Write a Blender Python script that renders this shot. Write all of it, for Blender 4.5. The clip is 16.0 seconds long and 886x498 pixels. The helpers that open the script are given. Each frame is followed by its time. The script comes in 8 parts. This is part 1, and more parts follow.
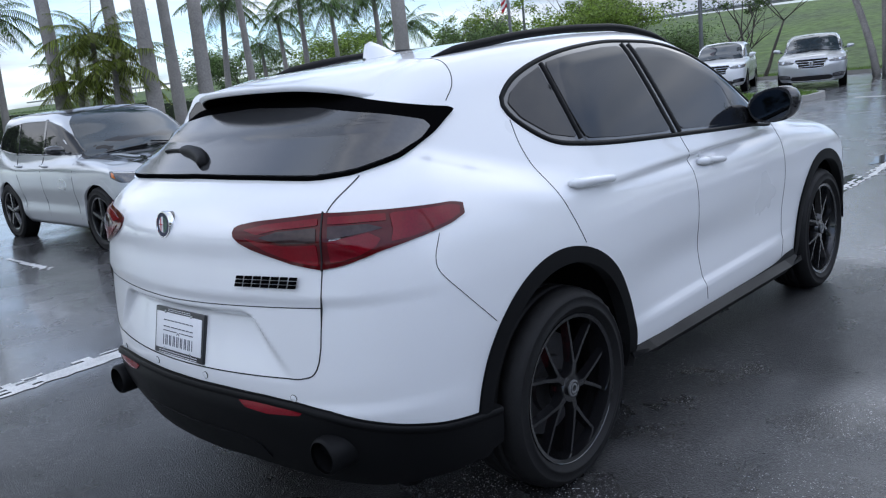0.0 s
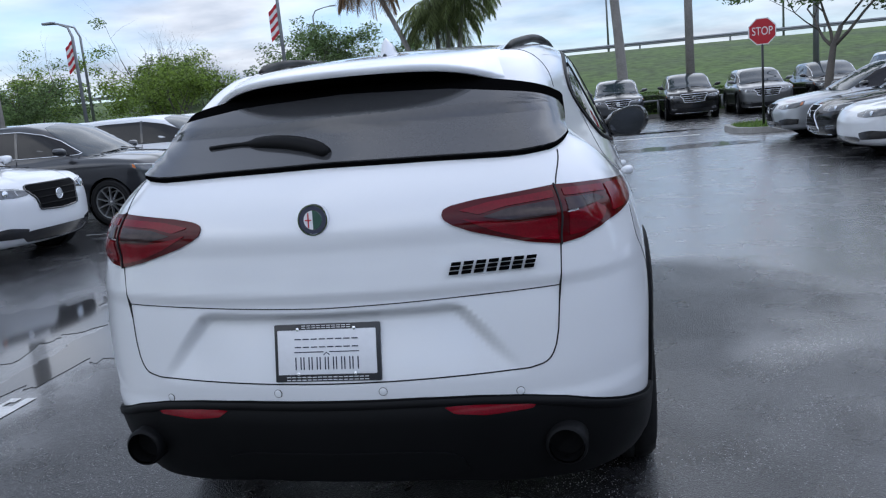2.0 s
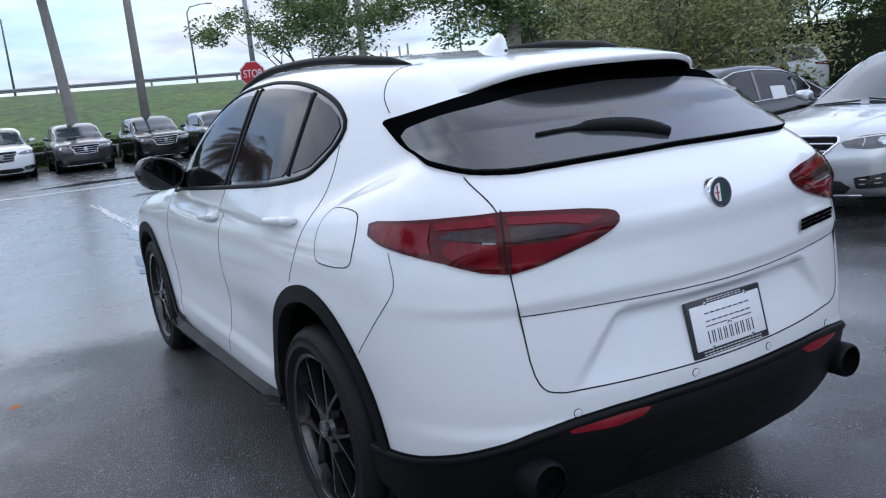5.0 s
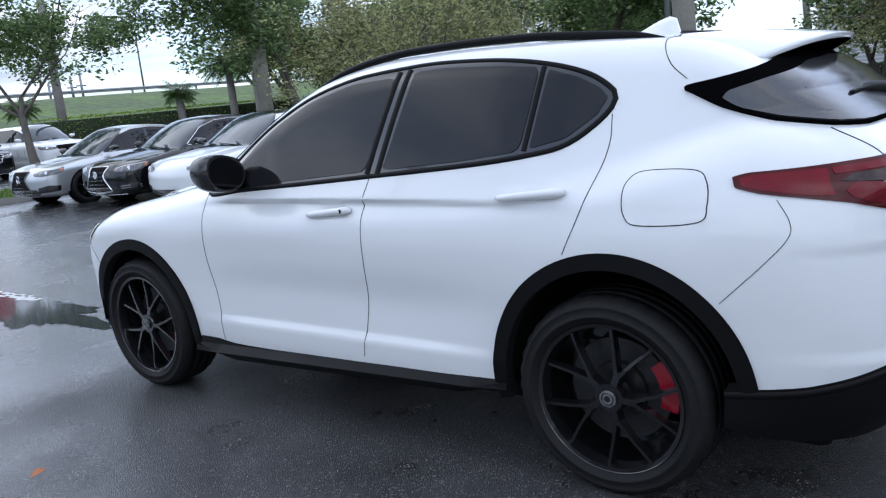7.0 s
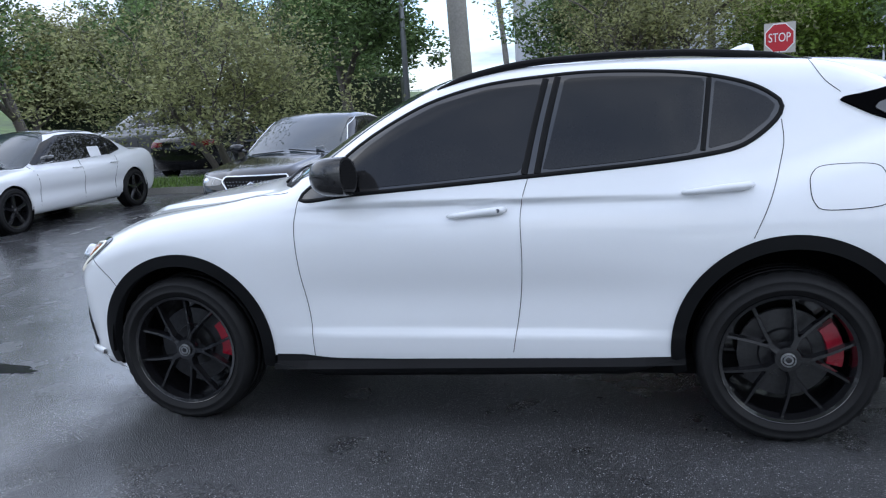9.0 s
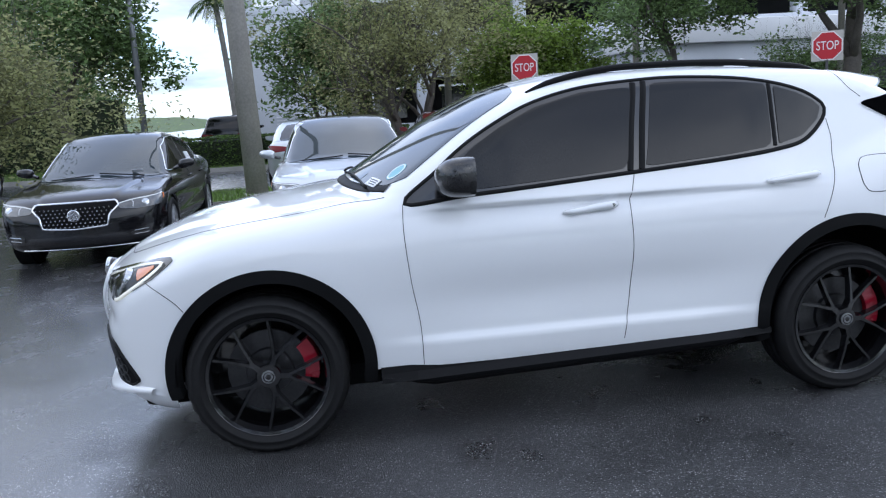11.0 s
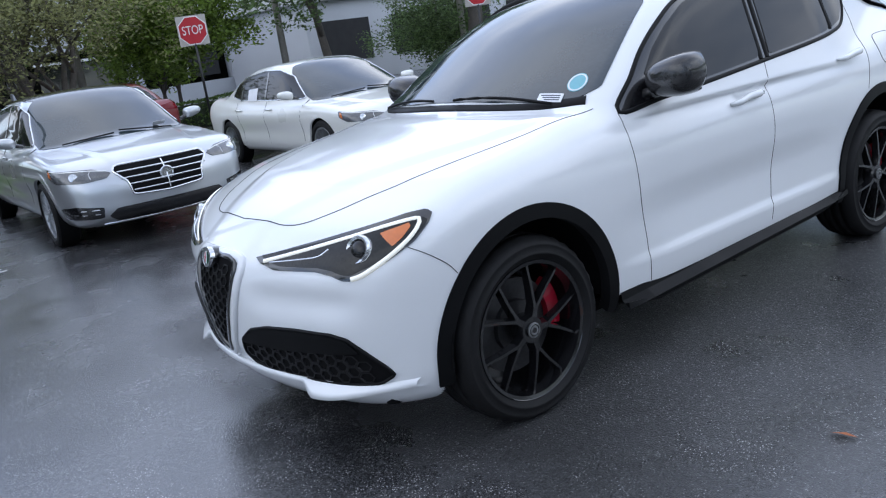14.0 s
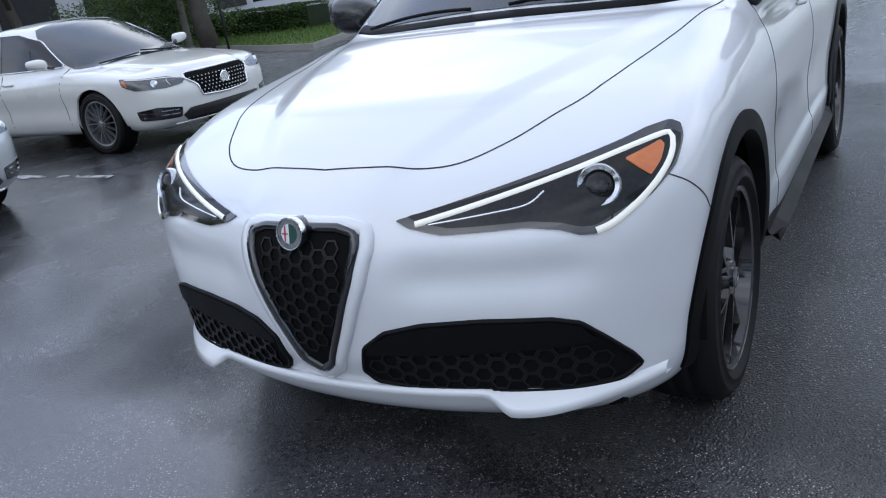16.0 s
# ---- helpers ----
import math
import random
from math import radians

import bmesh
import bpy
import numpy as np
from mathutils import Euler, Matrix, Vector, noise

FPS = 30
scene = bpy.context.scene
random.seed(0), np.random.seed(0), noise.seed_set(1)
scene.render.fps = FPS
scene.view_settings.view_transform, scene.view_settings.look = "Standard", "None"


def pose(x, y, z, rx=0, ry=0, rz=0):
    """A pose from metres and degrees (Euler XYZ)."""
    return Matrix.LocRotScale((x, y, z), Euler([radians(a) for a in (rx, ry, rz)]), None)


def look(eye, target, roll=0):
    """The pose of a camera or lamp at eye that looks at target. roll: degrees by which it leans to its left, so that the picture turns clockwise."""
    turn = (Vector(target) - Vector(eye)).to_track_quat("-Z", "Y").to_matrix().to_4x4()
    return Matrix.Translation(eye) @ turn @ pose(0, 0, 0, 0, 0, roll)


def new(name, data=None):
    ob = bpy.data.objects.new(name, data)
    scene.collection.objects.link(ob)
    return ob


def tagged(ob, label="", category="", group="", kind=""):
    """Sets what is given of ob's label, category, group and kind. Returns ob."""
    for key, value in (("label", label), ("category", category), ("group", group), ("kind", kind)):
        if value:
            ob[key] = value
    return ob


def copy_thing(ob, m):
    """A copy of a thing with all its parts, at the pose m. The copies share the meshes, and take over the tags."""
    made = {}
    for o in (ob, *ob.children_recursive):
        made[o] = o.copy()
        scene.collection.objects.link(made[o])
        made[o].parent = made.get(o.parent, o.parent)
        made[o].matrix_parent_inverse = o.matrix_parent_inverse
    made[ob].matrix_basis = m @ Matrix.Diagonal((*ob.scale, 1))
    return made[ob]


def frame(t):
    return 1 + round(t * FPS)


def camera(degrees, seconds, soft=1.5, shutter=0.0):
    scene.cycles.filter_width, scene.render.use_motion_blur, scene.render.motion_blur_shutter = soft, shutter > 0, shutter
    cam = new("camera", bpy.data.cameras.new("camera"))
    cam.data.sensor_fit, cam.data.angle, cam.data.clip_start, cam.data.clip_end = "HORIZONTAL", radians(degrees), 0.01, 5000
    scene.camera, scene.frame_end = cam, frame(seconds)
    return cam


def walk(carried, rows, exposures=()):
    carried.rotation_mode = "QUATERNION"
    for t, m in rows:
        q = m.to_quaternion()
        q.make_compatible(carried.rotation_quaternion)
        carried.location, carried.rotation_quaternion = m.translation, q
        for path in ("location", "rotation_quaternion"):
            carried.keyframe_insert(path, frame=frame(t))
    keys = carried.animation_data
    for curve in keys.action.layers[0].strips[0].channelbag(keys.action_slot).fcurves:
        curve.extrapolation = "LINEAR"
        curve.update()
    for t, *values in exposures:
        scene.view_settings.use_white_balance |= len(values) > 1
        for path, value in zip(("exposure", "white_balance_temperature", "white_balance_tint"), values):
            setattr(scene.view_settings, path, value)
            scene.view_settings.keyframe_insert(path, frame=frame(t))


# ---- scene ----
cam = camera(57.8, 16.0, 1.2)
PATH = [
    (0, (2.506, -3.699, 1.53), (1.166, -2.276, 1.105), -6.0),
    (0.5, (2.102, -3.992, 1.516), (0.966, -2.399, 1.1), -5.9),
    (1, (1.672, -4.255, 1.492), (0.781, -2.511, 1.085), -5.6),
    (1.5, (1.247, -4.401, 1.438), (0.585, -2.55, 1.07), -5.5),
    (2, (0.793, -4.499, 1.428), (0.4, -2.572, 1.065), -5.3),
    (2.5, (0.342, -4.59, 1.437), (0.208, -2.628, 1.075), -5.3),
    (3, (-0.095, -4.555, 1.443), (0.013, -2.591, 1.079), -5.4),
    (3.5, (-0.58, -4.488, 1.471), (-0.218, -2.563, 1.066), -5.3),
    (3.7, (-0.761, -4.451, 1.479), (-0.304, -2.545, 1.08), -5.2),
    (5.8, (-2.515, -3.506, 1.499), (-1.279, -1.985, 1.1), -6.2),
    (6, (-2.694, -3.377, 1.483), (-1.396, -1.909, 1.084), -6.3),
    (6.5, (-3.069, -3.01, 1.491), (-1.627, -1.681, 1.095), -6.1),
    (7, (-3.363, -2.605, 1.483), (-1.802, -1.416, 1.097), -5.8),
    (7.5, (-3.692, -2.191, 1.51), (-2.02, -1.167, 1.117), -5.5),
    (8, (-3.911, -1.745, 1.512), (-2.147, -0.887, 1.126), -4.9),
    (8.5, (-4.14, -1.299, 1.501), (-2.298, -0.618, 1.122), -4.4),
    (9, (-4.337, -0.848, 1.519), (-2.433, -0.356, 1.151), -3.8),
    (9.5, (-4.452, -0.387, 1.518), (-2.507, -0.084, 1.164), -3.5),
    (9.7, (-4.496, -0.19, 1.509), (-2.54, 0.034, 1.155), -3.6),
    (11.8, (-4.364, 1.754, 1.532), (-2.469, 1.225, 1.173), -4.0),
    (12, (-4.276, 1.924, 1.537), (-2.402, 1.33, 1.169), -4.3),
    (12.5, (-4.075, 2.37, 1.524), (-2.265, 1.616, 1.127), -5.0),
    (13, (-3.777, 2.738, 1.516), (-2.043, 1.839, 1.082), -5.9),
    (13.5, (-3.428, 3.065, 1.507), (-1.778, 2.039, 1.033), -7.1),
    (14, (-3.075, 3.37, 1.517), (-1.516, 2.229, 1.0), -8.4),
    (14.5, (-2.654, 3.544, 1.494), (-1.195, 2.293, 0.938), -9.4),
    (15, (-2.231, 3.691, 1.45), (-0.895, 2.326, 0.857), -9.7),
    (15.5, (-1.802, 3.768, 1.429), (-0.616, 2.285, 0.799), -9.4),
    (16, (-1.376, 3.725, 1.372), (-0.358, 2.136, 0.709), -9.0),
]
walk(cam, [(t, look(eye, target, roll)) for t, eye, target, roll in PATH], [(0, 1.10, 6450, 12), (2, 0.88, 6400, 12), (3.5, 0.98, 6400, 12), (6, 1.20, 6350, 12), (8, 1.42, 6350, 12), (9.5, 1.42, 6350, 12), (12.5, 1.34, 6350, 12), (14, 1.26, 6350, 12), (16, 1.0, 6400, 12)])
# ---- world and light ----
def sky_world():
    w = bpy.data.worlds.new("overcast_sky")
    scene.world = w
    w.use_nodes = True
    nt = w.node_tree
    nt.nodes.clear()
    N, L = nt.nodes.new, nt.links.new
    out, bg = N("ShaderNodeOutputWorld"), N("ShaderNodeBackground")
    sky = N("ShaderNodeTexSky")
    sky.sky_type, sky.sun_disc, sky.dust_density = "NISHITA", False, 0.15
    sky.sun_elevation, sky.sun_rotation = radians(56), radians(97)
    co, sep = N("ShaderNodeTexCoord"), N("ShaderNodeSeparateXYZ")
    L(co.outputs["Generated"], sep.inputs[0])
    # clouds lie in a flat layer: the direction is divided by its height
    add = N("ShaderNodeMath")
    add.operation, add.inputs[1].default_value = "ADD", 0.16
    ab = N("ShaderNodeMath")
    ab.operation = "ABSOLUTE"
    L(sep.outputs[2], ab.inputs[0])
    L(ab.outputs[0], add.inputs[0])
    div = N("ShaderNodeVectorMath")
    div.operation = "DIVIDE"
    comb = N("ShaderNodeCombineXYZ")
    for i in range(3):
        L(add.outputs[0], comb.inputs[i])
    drift = N("ShaderNodeVectorMath")
    drift.operation, drift.inputs[1].default_value = "MULTIPLY", (-1, 1, 1)
    L(co.outputs["Generated"], drift.inputs[0])
    L(drift.outputs[0], div.inputs[0])
    L(comb.outputs[0], div.inputs[1])
    n1, n2 = N("ShaderNodeTexNoise"), N("ShaderNodeTexNoise")
    for n, s, d in ((n1, 0.75, 6), (n2, 1.9, 5)):
        n.inputs["Scale"].default_value, n.inputs["Detail"].default_value = s, d
        L(div.outputs[0], n.inputs["Vector"])
    cover, shade = N("ShaderNodeValToRGB"), N("ShaderNodeValToRGB")
    cover.color_ramp.elements[0].position, cover.color_ramp.elements[1].position = 0.28, 0.62
    L(n1.outputs["Fac"], cover.inputs[0])
    e = shade.color_ramp.elements
    e[0].position, e[0].color = 0.3, (0.37, 0.44, 0.55, 1)
    e[1].position, e[1].color = 0.68, (0.86, 0.91, 0.98, 1)
    L(n2.outputs["Fac"], shade.inputs[0])
    # thick cloud overhead, thinner and brighter half way up
    tall = N("ShaderNodeValToRGB")
    t_ = tall.color_ramp.elements
    t_[0].position, t_[1].position = 0.0, 1.0
    t_.new(0.25), t_.new(0.5), t_.new(0.75)
    for q, v in zip(t_, CLOUD):
        q.color = (v / 1.6, v / 1.6, v / 1.6, 1)
    L(sep.outputs[2], tall.inputs[0])
    lift = N("ShaderNodeMath")
    lift.operation, lift.inputs[1].default_value = "MULTIPLY", 1.6
    L(tall.outputs[0], lift.inputs[0])
    cl = N("ShaderNodeVectorMath")
    cl.operation = "SCALE"
    L(shade.outputs[0], cl.inputs[0])
    L(lift.outputs[0], cl.inputs["Scale"])
    blue = N("ShaderNodeVectorMath")
    blue.operation = "SCALE"
    blue.inputs["Scale"].default_value = SKY_STRENGTH
    cool = N("ShaderNodeVectorMath")
    cool.operation, cool.inputs[1].default_value = "MULTIPLY", (0.74, 0.93, 1.16)
    L(sky.outputs[0], cool.inputs[0])
    L(cool.outputs[0], blue.inputs[0])
    mix = N("ShaderNodeMix")
    mix.data_type = "RGBA"
    L(cover.outputs[0], mix.inputs["Factor"])
    L(blue.outputs[0], mix.inputs["A"])
    L(cl.outputs[0], mix.inputs["B"])
    L(mix.outputs["Result"], bg.inputs["Color"])
    bg.inputs["Strength"].default_value = 1.0
    L(bg.outputs[0], out.inputs[0])


SKY_STRENGTH, CLOUD = 0.095, (0.52, 0.83, 1.30, 0.98, 0.52)
sky_world()
sun = new("sun", bpy.data.lights.new("sun", "SUN"))
sun.data.energy, sun.data.angle, sun.data.color = 0.40, radians(110), (1.0, 0.97, 0.93)
sun.matrix_world = look((0, 0, 50), (-32, 4, 0))


# ---- materials ----
def mat(name, base, rough=0.5, metal=0.0, var=0.15, scale=3.0, fine=60.0, bump=0.0, coat=0.0, spec=0.5, dist=0.002, island=0.0, object_random=0.0):
    """A surface with colour and gloss that vary at two scales, and a fine relief."""
    m = bpy.data.materials.new(name)
    m.use_nodes = True
    nt = m.node_tree
    N, L = nt.nodes.new, nt.links.new
    b = nt.nodes["Principled BSDF"]
    b.inputs["Metallic"].default_value, b.inputs["Specular IOR Level"].default_value = metal, spec
    b.inputs["Coat Weight"].default_value, b.inputs["Coat Roughness"].default_value = coat, 0.03
    co = N("ShaderNodeTexCoord")
    big, small = N("ShaderNodeTexNoise"), N("ShaderNodeTexNoise")
    for n, s in ((big, scale), (small, fine)):
        n.inputs["Scale"].default_value, n.inputs["Detail"].default_value = s, 4
        L(co.outputs["Object"], n.inputs["Vector"])
    add = N("ShaderNodeMath")
    add.operation = "MULTIPLY_ADD"
    add.inputs[1].default_value = 0.5
    L(small.outputs["Fac"], add.inputs[0])
    half = N("ShaderNodeMath")
    half.operation, half.inputs[1].default_value = "MULTIPLY", 0.5
    L(big.outputs["Fac"], half.inputs[0])
    L(half.outputs[0], add.inputs[2])
    fac = add.outputs[0]
    if island or object_random:
        src = N("ShaderNodeNewGeometry").outputs["Random Per Island"] if island else N("ShaderNodeObjectInfo").outputs["Random"]
        more = N("ShaderNodeMath")
        more.operation, more.inputs[1].default_value = "MULTIPLY_ADD", island or object_random
        L(src, more.inputs[0])
        L(fac, more.inputs[2])
        sub = N("ShaderNodeMath")
        sub.operation, sub.inputs[1].default_value = "SUBTRACT", (island or object_random) / 2
        L(more.outputs[0], sub.inputs[0])
        fac = sub.outputs[0]
    ramp = N("ShaderNodeValToRGB")
    lo, hi = [min(1, c * (1 - var)) for c in base], [min(1, c * (1 + var)) for c in base]
    ramp.color_ramp.elements[0].position, ramp.color_ramp.elements[0].color = 0.3, (*lo, 1)
    ramp.color_ramp.elements[1].position, ramp.color_ramp.elements[1].color = 0.7, (*hi, 1)
    L(fac, ramp.inputs[0])
    L(ramp.outputs[0], b.inputs["Base Color"])
    rr = N("ShaderNodeMapRange")
    rr.inputs["From Min"].default_value, rr.inputs["From Max"].default_value = 0.3, 0.7
    rr.inputs["To Min"].default_value, rr.inputs["To Max"].default_value = max(0.0, rough * 0.85), min(1, rough * 1.15)
    L(big.outputs["Fac"], rr.inputs["Value"])
    L(rr.outputs[0], b.inputs["Roughness"])
    if bump:
        bp = N("ShaderNodeBump")
        bp.inputs["Strength"].default_value, bp.inputs["Distance"].default_value = bump, dist
        L(small.outputs["Fac"], bp.inputs["Height"])
        L(bp.outputs[0], b.inputs["Normal"])
    return m


def asphalt_material():
    """Wet asphalt: stones in dark binder, damp patches with a smoother film, and puddles where the film is flat."""
    m = mat("wet_asphalt", (0.035, 0.037, 0.041), 0.3, spec=0.5)
    nt = m.node_tree
    nt.nodes.clear()
    N, L = nt.nodes.new, nt.links.new
    out, b = N("ShaderNodeOutputMaterial"), N("ShaderNodeBsdfPrincipled")
    L(b.outputs[0], out.inputs[0])
    co = N("ShaderNodeTexCoord")

    def noise_of(scale, detail, rough=0.5):
        n = N("ShaderNodeTexNoise")
        n.inputs["Scale"].default_value, n.inputs["Detail"].default_value, n.inputs["Roughness"].default_value = scale, detail, rough
        L(co.outputs["Object"], n.inputs["Vector"])
        return n.outputs["Fac"]

    def span(v, a, b2, c, d):
        r = N("ShaderNodeMapRange")
        for k, x in zip(("From Min", "From Max", "To Min", "To Max"), (a, b2, c, d)):
            r.inputs[k].default_value = x
        L(v, r.inputs["Value"])
        return r.outputs[0]

    def math_of(op, a, c):
        r = N("ShaderNodeMath")
        r.operation = op
        for i, v in enumerate((a, c)):
            if isinstance(v, (int, float)):
                r.inputs[i].default_value = v
            else:
                L(v, r.inputs[i])
        return r.outputs[0]

    vor = N("ShaderNodeTexVoronoi")
    vor.inputs["Scale"].default_value = 150
    L(co.outputs["Object"], vor.inputs["Vector"])
    stones, film, worn = vor.outputs["Distance"], noise_of(0.34, 6, 0.55), noise_of(2.2, 6)
    ramp = N("ShaderNodeValToRGB")
    ramp.color_ramp.elements[0].color, ramp.color_ramp.elements[1].color = (0.012, 0.0122, 0.013, 1), (0.120, 0.122, 0.128, 1)
    broad = noise_of(0.55, 3)
    tone = math_of("ADD", math_of("ADD", span(stones, 0.0, 0.6, 0.5, 0.0), span(worn, 0.3, 0.75, 0.0, 0.4)), math_of("ADD", span(broad, 0.3, 0.7, -0.14, 0.16), span(noise_of(38, 6, 0.8), 0.3, 0.7, -0.26, 0.26)))
    # glints of wet stones, painted as near-white specks in the base colour
    glint_cells = N("ShaderNodeTexVoronoi")
    glint_cells.inputs["Scale"].default_value = 165
    L(co.outputs["Object"], glint_cells.inputs["Vector"])
    pick = N("ShaderNodeSeparateColor")
    L(glint_cells.outputs["Color"], pick.inputs[0])
    pale = math_of("MULTIPLY", span(pick.outputs[0], 0.80, 0.95, 0.0, 1.0), span(glint_cells.outputs["Distance"], 0.22, 0.48, 1.0, 0.0))
    patchy = span(noise_of(1.7, 6, 0.65), 0.44, 0.60, 0.10, 1.0)
    # coarse, drier stones show on a broad patch beside the car
    spread = N("ShaderNodeVectorMath")
    spread.operation, spread.inputs[1].default_value = "MULTIPLY_ADD", (0.85, 0.46, 0.0)
    spread.inputs[2].default_value = (1.02, 0.18, 0.0)
    L(co.outputs["Object"], spread.inputs[0])
    far = N("ShaderNodeVectorMath")
    far.operation = "LENGTH"
    L(spread.outputs[0], far.inputs[0])
    coarse = span(math_of("ADD", far.outputs["Value"], span(noise_of(1.3, 6, 0.65), 0.25, 0.75, -0.6, 0.6)), 0.55, 1.05, 1.0, 0.0)
    pale = math_of("MULTIPLY", pale, math_of("MAXIMUM", patchy, coarse))
    spot = N("ShaderNodeMix")
    spot.data_type = "RGBA"
    L(pale, spot.inputs["Factor"])
    L(ramp.outputs[0], spot.inputs["A"])
    spot.inputs["B"].default_value = (0.72, 0.72, 0.72, 1)
    L(spot.outputs["Result"], b.inputs["Base Color"])
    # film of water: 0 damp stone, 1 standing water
    # the bay's old coarse surface, with painted contact shade, ends in smoother, newer lanes
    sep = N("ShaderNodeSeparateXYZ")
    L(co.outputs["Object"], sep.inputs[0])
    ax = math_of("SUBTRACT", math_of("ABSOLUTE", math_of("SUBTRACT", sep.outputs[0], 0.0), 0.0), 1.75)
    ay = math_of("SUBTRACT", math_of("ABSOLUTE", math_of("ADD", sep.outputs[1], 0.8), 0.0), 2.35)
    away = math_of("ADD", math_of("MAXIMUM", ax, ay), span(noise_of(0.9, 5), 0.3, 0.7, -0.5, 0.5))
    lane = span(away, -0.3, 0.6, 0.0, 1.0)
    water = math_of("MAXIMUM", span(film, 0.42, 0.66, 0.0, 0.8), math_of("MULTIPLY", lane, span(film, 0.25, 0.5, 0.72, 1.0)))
    # the bay's lower tone also puts the car's contact shade into the colour
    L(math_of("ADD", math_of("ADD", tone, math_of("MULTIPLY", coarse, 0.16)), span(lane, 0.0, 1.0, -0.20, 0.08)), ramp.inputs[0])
    water = math_of("MULTIPLY", water, math_of("SUBTRACT", 1.0, math_of("MULTIPLY", coarse, 0.7)))
    west = math_of("MULTIPLY", span(sep.outputs[0], -1.75, -2.4, 0.0, 1.0), span(noise_of(0.8, 5, 0.6), 0.36, 0.56, 0.0, 1.0))
    water = math_of("MAXIMUM", water, west)
    r = math_of("ADD", span(water, 0.0, 1.0, 0.33, 0.22), span(worn, 0.35, 0.7, -0.06, 0.10))
    L(r, b.inputs["Roughness"])
    bp = N("ShaderNodeBump")
    bp.inputs["Distance"].default_value = 0.008
    L(span(water, 0.1, 0.95, 1.0, 0.10), bp.inputs["Strength"])
    L(math_of("ADD", stones, span(noise_of(260, 2), 0, 1, 0, 0.4)), bp.inputs["Height"])
    L(bp.outputs[0], b.inputs["Normal"])
    b.inputs["Specular IOR Level"].default_value = 0.5
    # the film of water itself
    L(span(water, 0.1, 1.0, 0.25, 0.75), b.inputs["Coat Weight"])
    b.inputs["Coat IOR"].default_value = 1.36
    L(span(west, 0.0, 1.0, 0.24, 0.09), b.inputs["Coat Roughness"])
    return m


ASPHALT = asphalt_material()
PAINT_LINE = mat("worn_white_line_paint", (0.55, 0.55, 0.54), 0.35, var=0.35, scale=6, fine=90, bump=0.3)
CONCRETE = mat("damp_concrete", (0.30, 0.29, 0.27), 0.6, var=0.3, scale=2, fine=40, bump=0.3)
GRASS = mat("grass_blades", (0.128, 0.21, 0.045), 0.6, var=0.5, scale=0.6, fine=9, island=0.7)
TURF = mat("turf_ground", (0.098, 0.15, 0.042), 0.9, var=0.45, scale=0.35, fine=14, bump=0.6, dist=0.03)
BERM = mat("embankment_grass", (0.078, 0.120, 0.033), 0.9, var=0.7, scale=0.3, fine=2.2, bump=0.8, dist=0.1)
BARK = mat("grey_bark", (0.095, 0.082, 0.070), 0.85, var=0.45, scale=3, fine=30, bump=0.8, dist=0.01)
PALM_BARK = mat("palm_trunk", (0.24, 0.225, 0.205), 0.8, var=0.35, scale=2, fine=22, bump=0.6, dist=0.008)
LEAF = mat("oak_leaves", (0.135, 0.205, 0.075), 0.5, var=0.5, scale=0.5, fine=8, island=0.6)
LEAF_LIGHT = mat("young_leaves", (0.182, 0.266, 0.049), 0.5, var=0.5, scale=0.5, fine=8, island=0.6)
LEAF_OLIVE = mat("olive_brown_leaves", (0.25, 0.26, 0.115), 0.55, var=0.5, scale=0.5, fine=8, island=0.6)
FROND = mat("palm_fronds", (0.096, 0.16, 0.048), 0.5, var=0.5, scale=0.5, fine=8, island=0.8)
FROND_LIGHT = mat("yellow_green_fronds", (0.16, 0.20, 0.035), 0.5, var=0.5, scale=0.5, fine=8, island=0.8)
FROND_PALE = mat("pale_green_fronds", (0.17, 0.21, 0.08), 0.5, var=0.45, scale=0.5, fine=8, island=0.8)
FROND_DRY = mat("dry_brown_fronds", (0.224, 0.14, 0.077), 0.7, var=0.4, scale=0.5, fine=8, island=0.8)
HEDGE = mat("hedge_leaves", (0.09, 0.153, 0.036), 0.5, var=0.5, scale=0.6, fine=9, island=0.9)
POLE_GREY = mat("weathered_concrete_pole", (0.33, 0.31, 0.28), 0.8, var=0.25, scale=1.5, fine=25, bump=0.4)
POLE_METAL = mat("dull_grey_metal", (0.25, 0.26, 0.27), 0.45, metal=0.6, var=0.15)
BLACK_METAL = mat("black_painted_metal", (0.012, 0.012, 0.013), 0.4, var=0.2)
SIGN_RED = mat("sign_red_sheeting", (0.46, 0.012, 0.022), 0.45, var=0.08)
SIGN_WHITE = mat("sign_white_sheeting", (0.75, 0.75, 0.74), 0.45, var=0.05)
SIGN_BACK = mat("sign_board_beige", (0.45, 0.42, 0.38), 0.5, var=0.1)
STUCCO = mat("pale_grey_stucco", (0.60, 0.62, 0.66), 0.8, var=0.08, scale=0.6, fine=30, bump=0.15)
STUCCO_WHITE = mat("white_stucco", (0.80, 0.80, 0.81), 0.8, var=0.07, scale=0.6, fine=30, bump=0.15)
# dark colour that stands in for the shade inside buildings
INSIDE_SHADE = mat("painted_inside_shade", (0.03, 0.03, 0.033), 0.8, var=0.2)


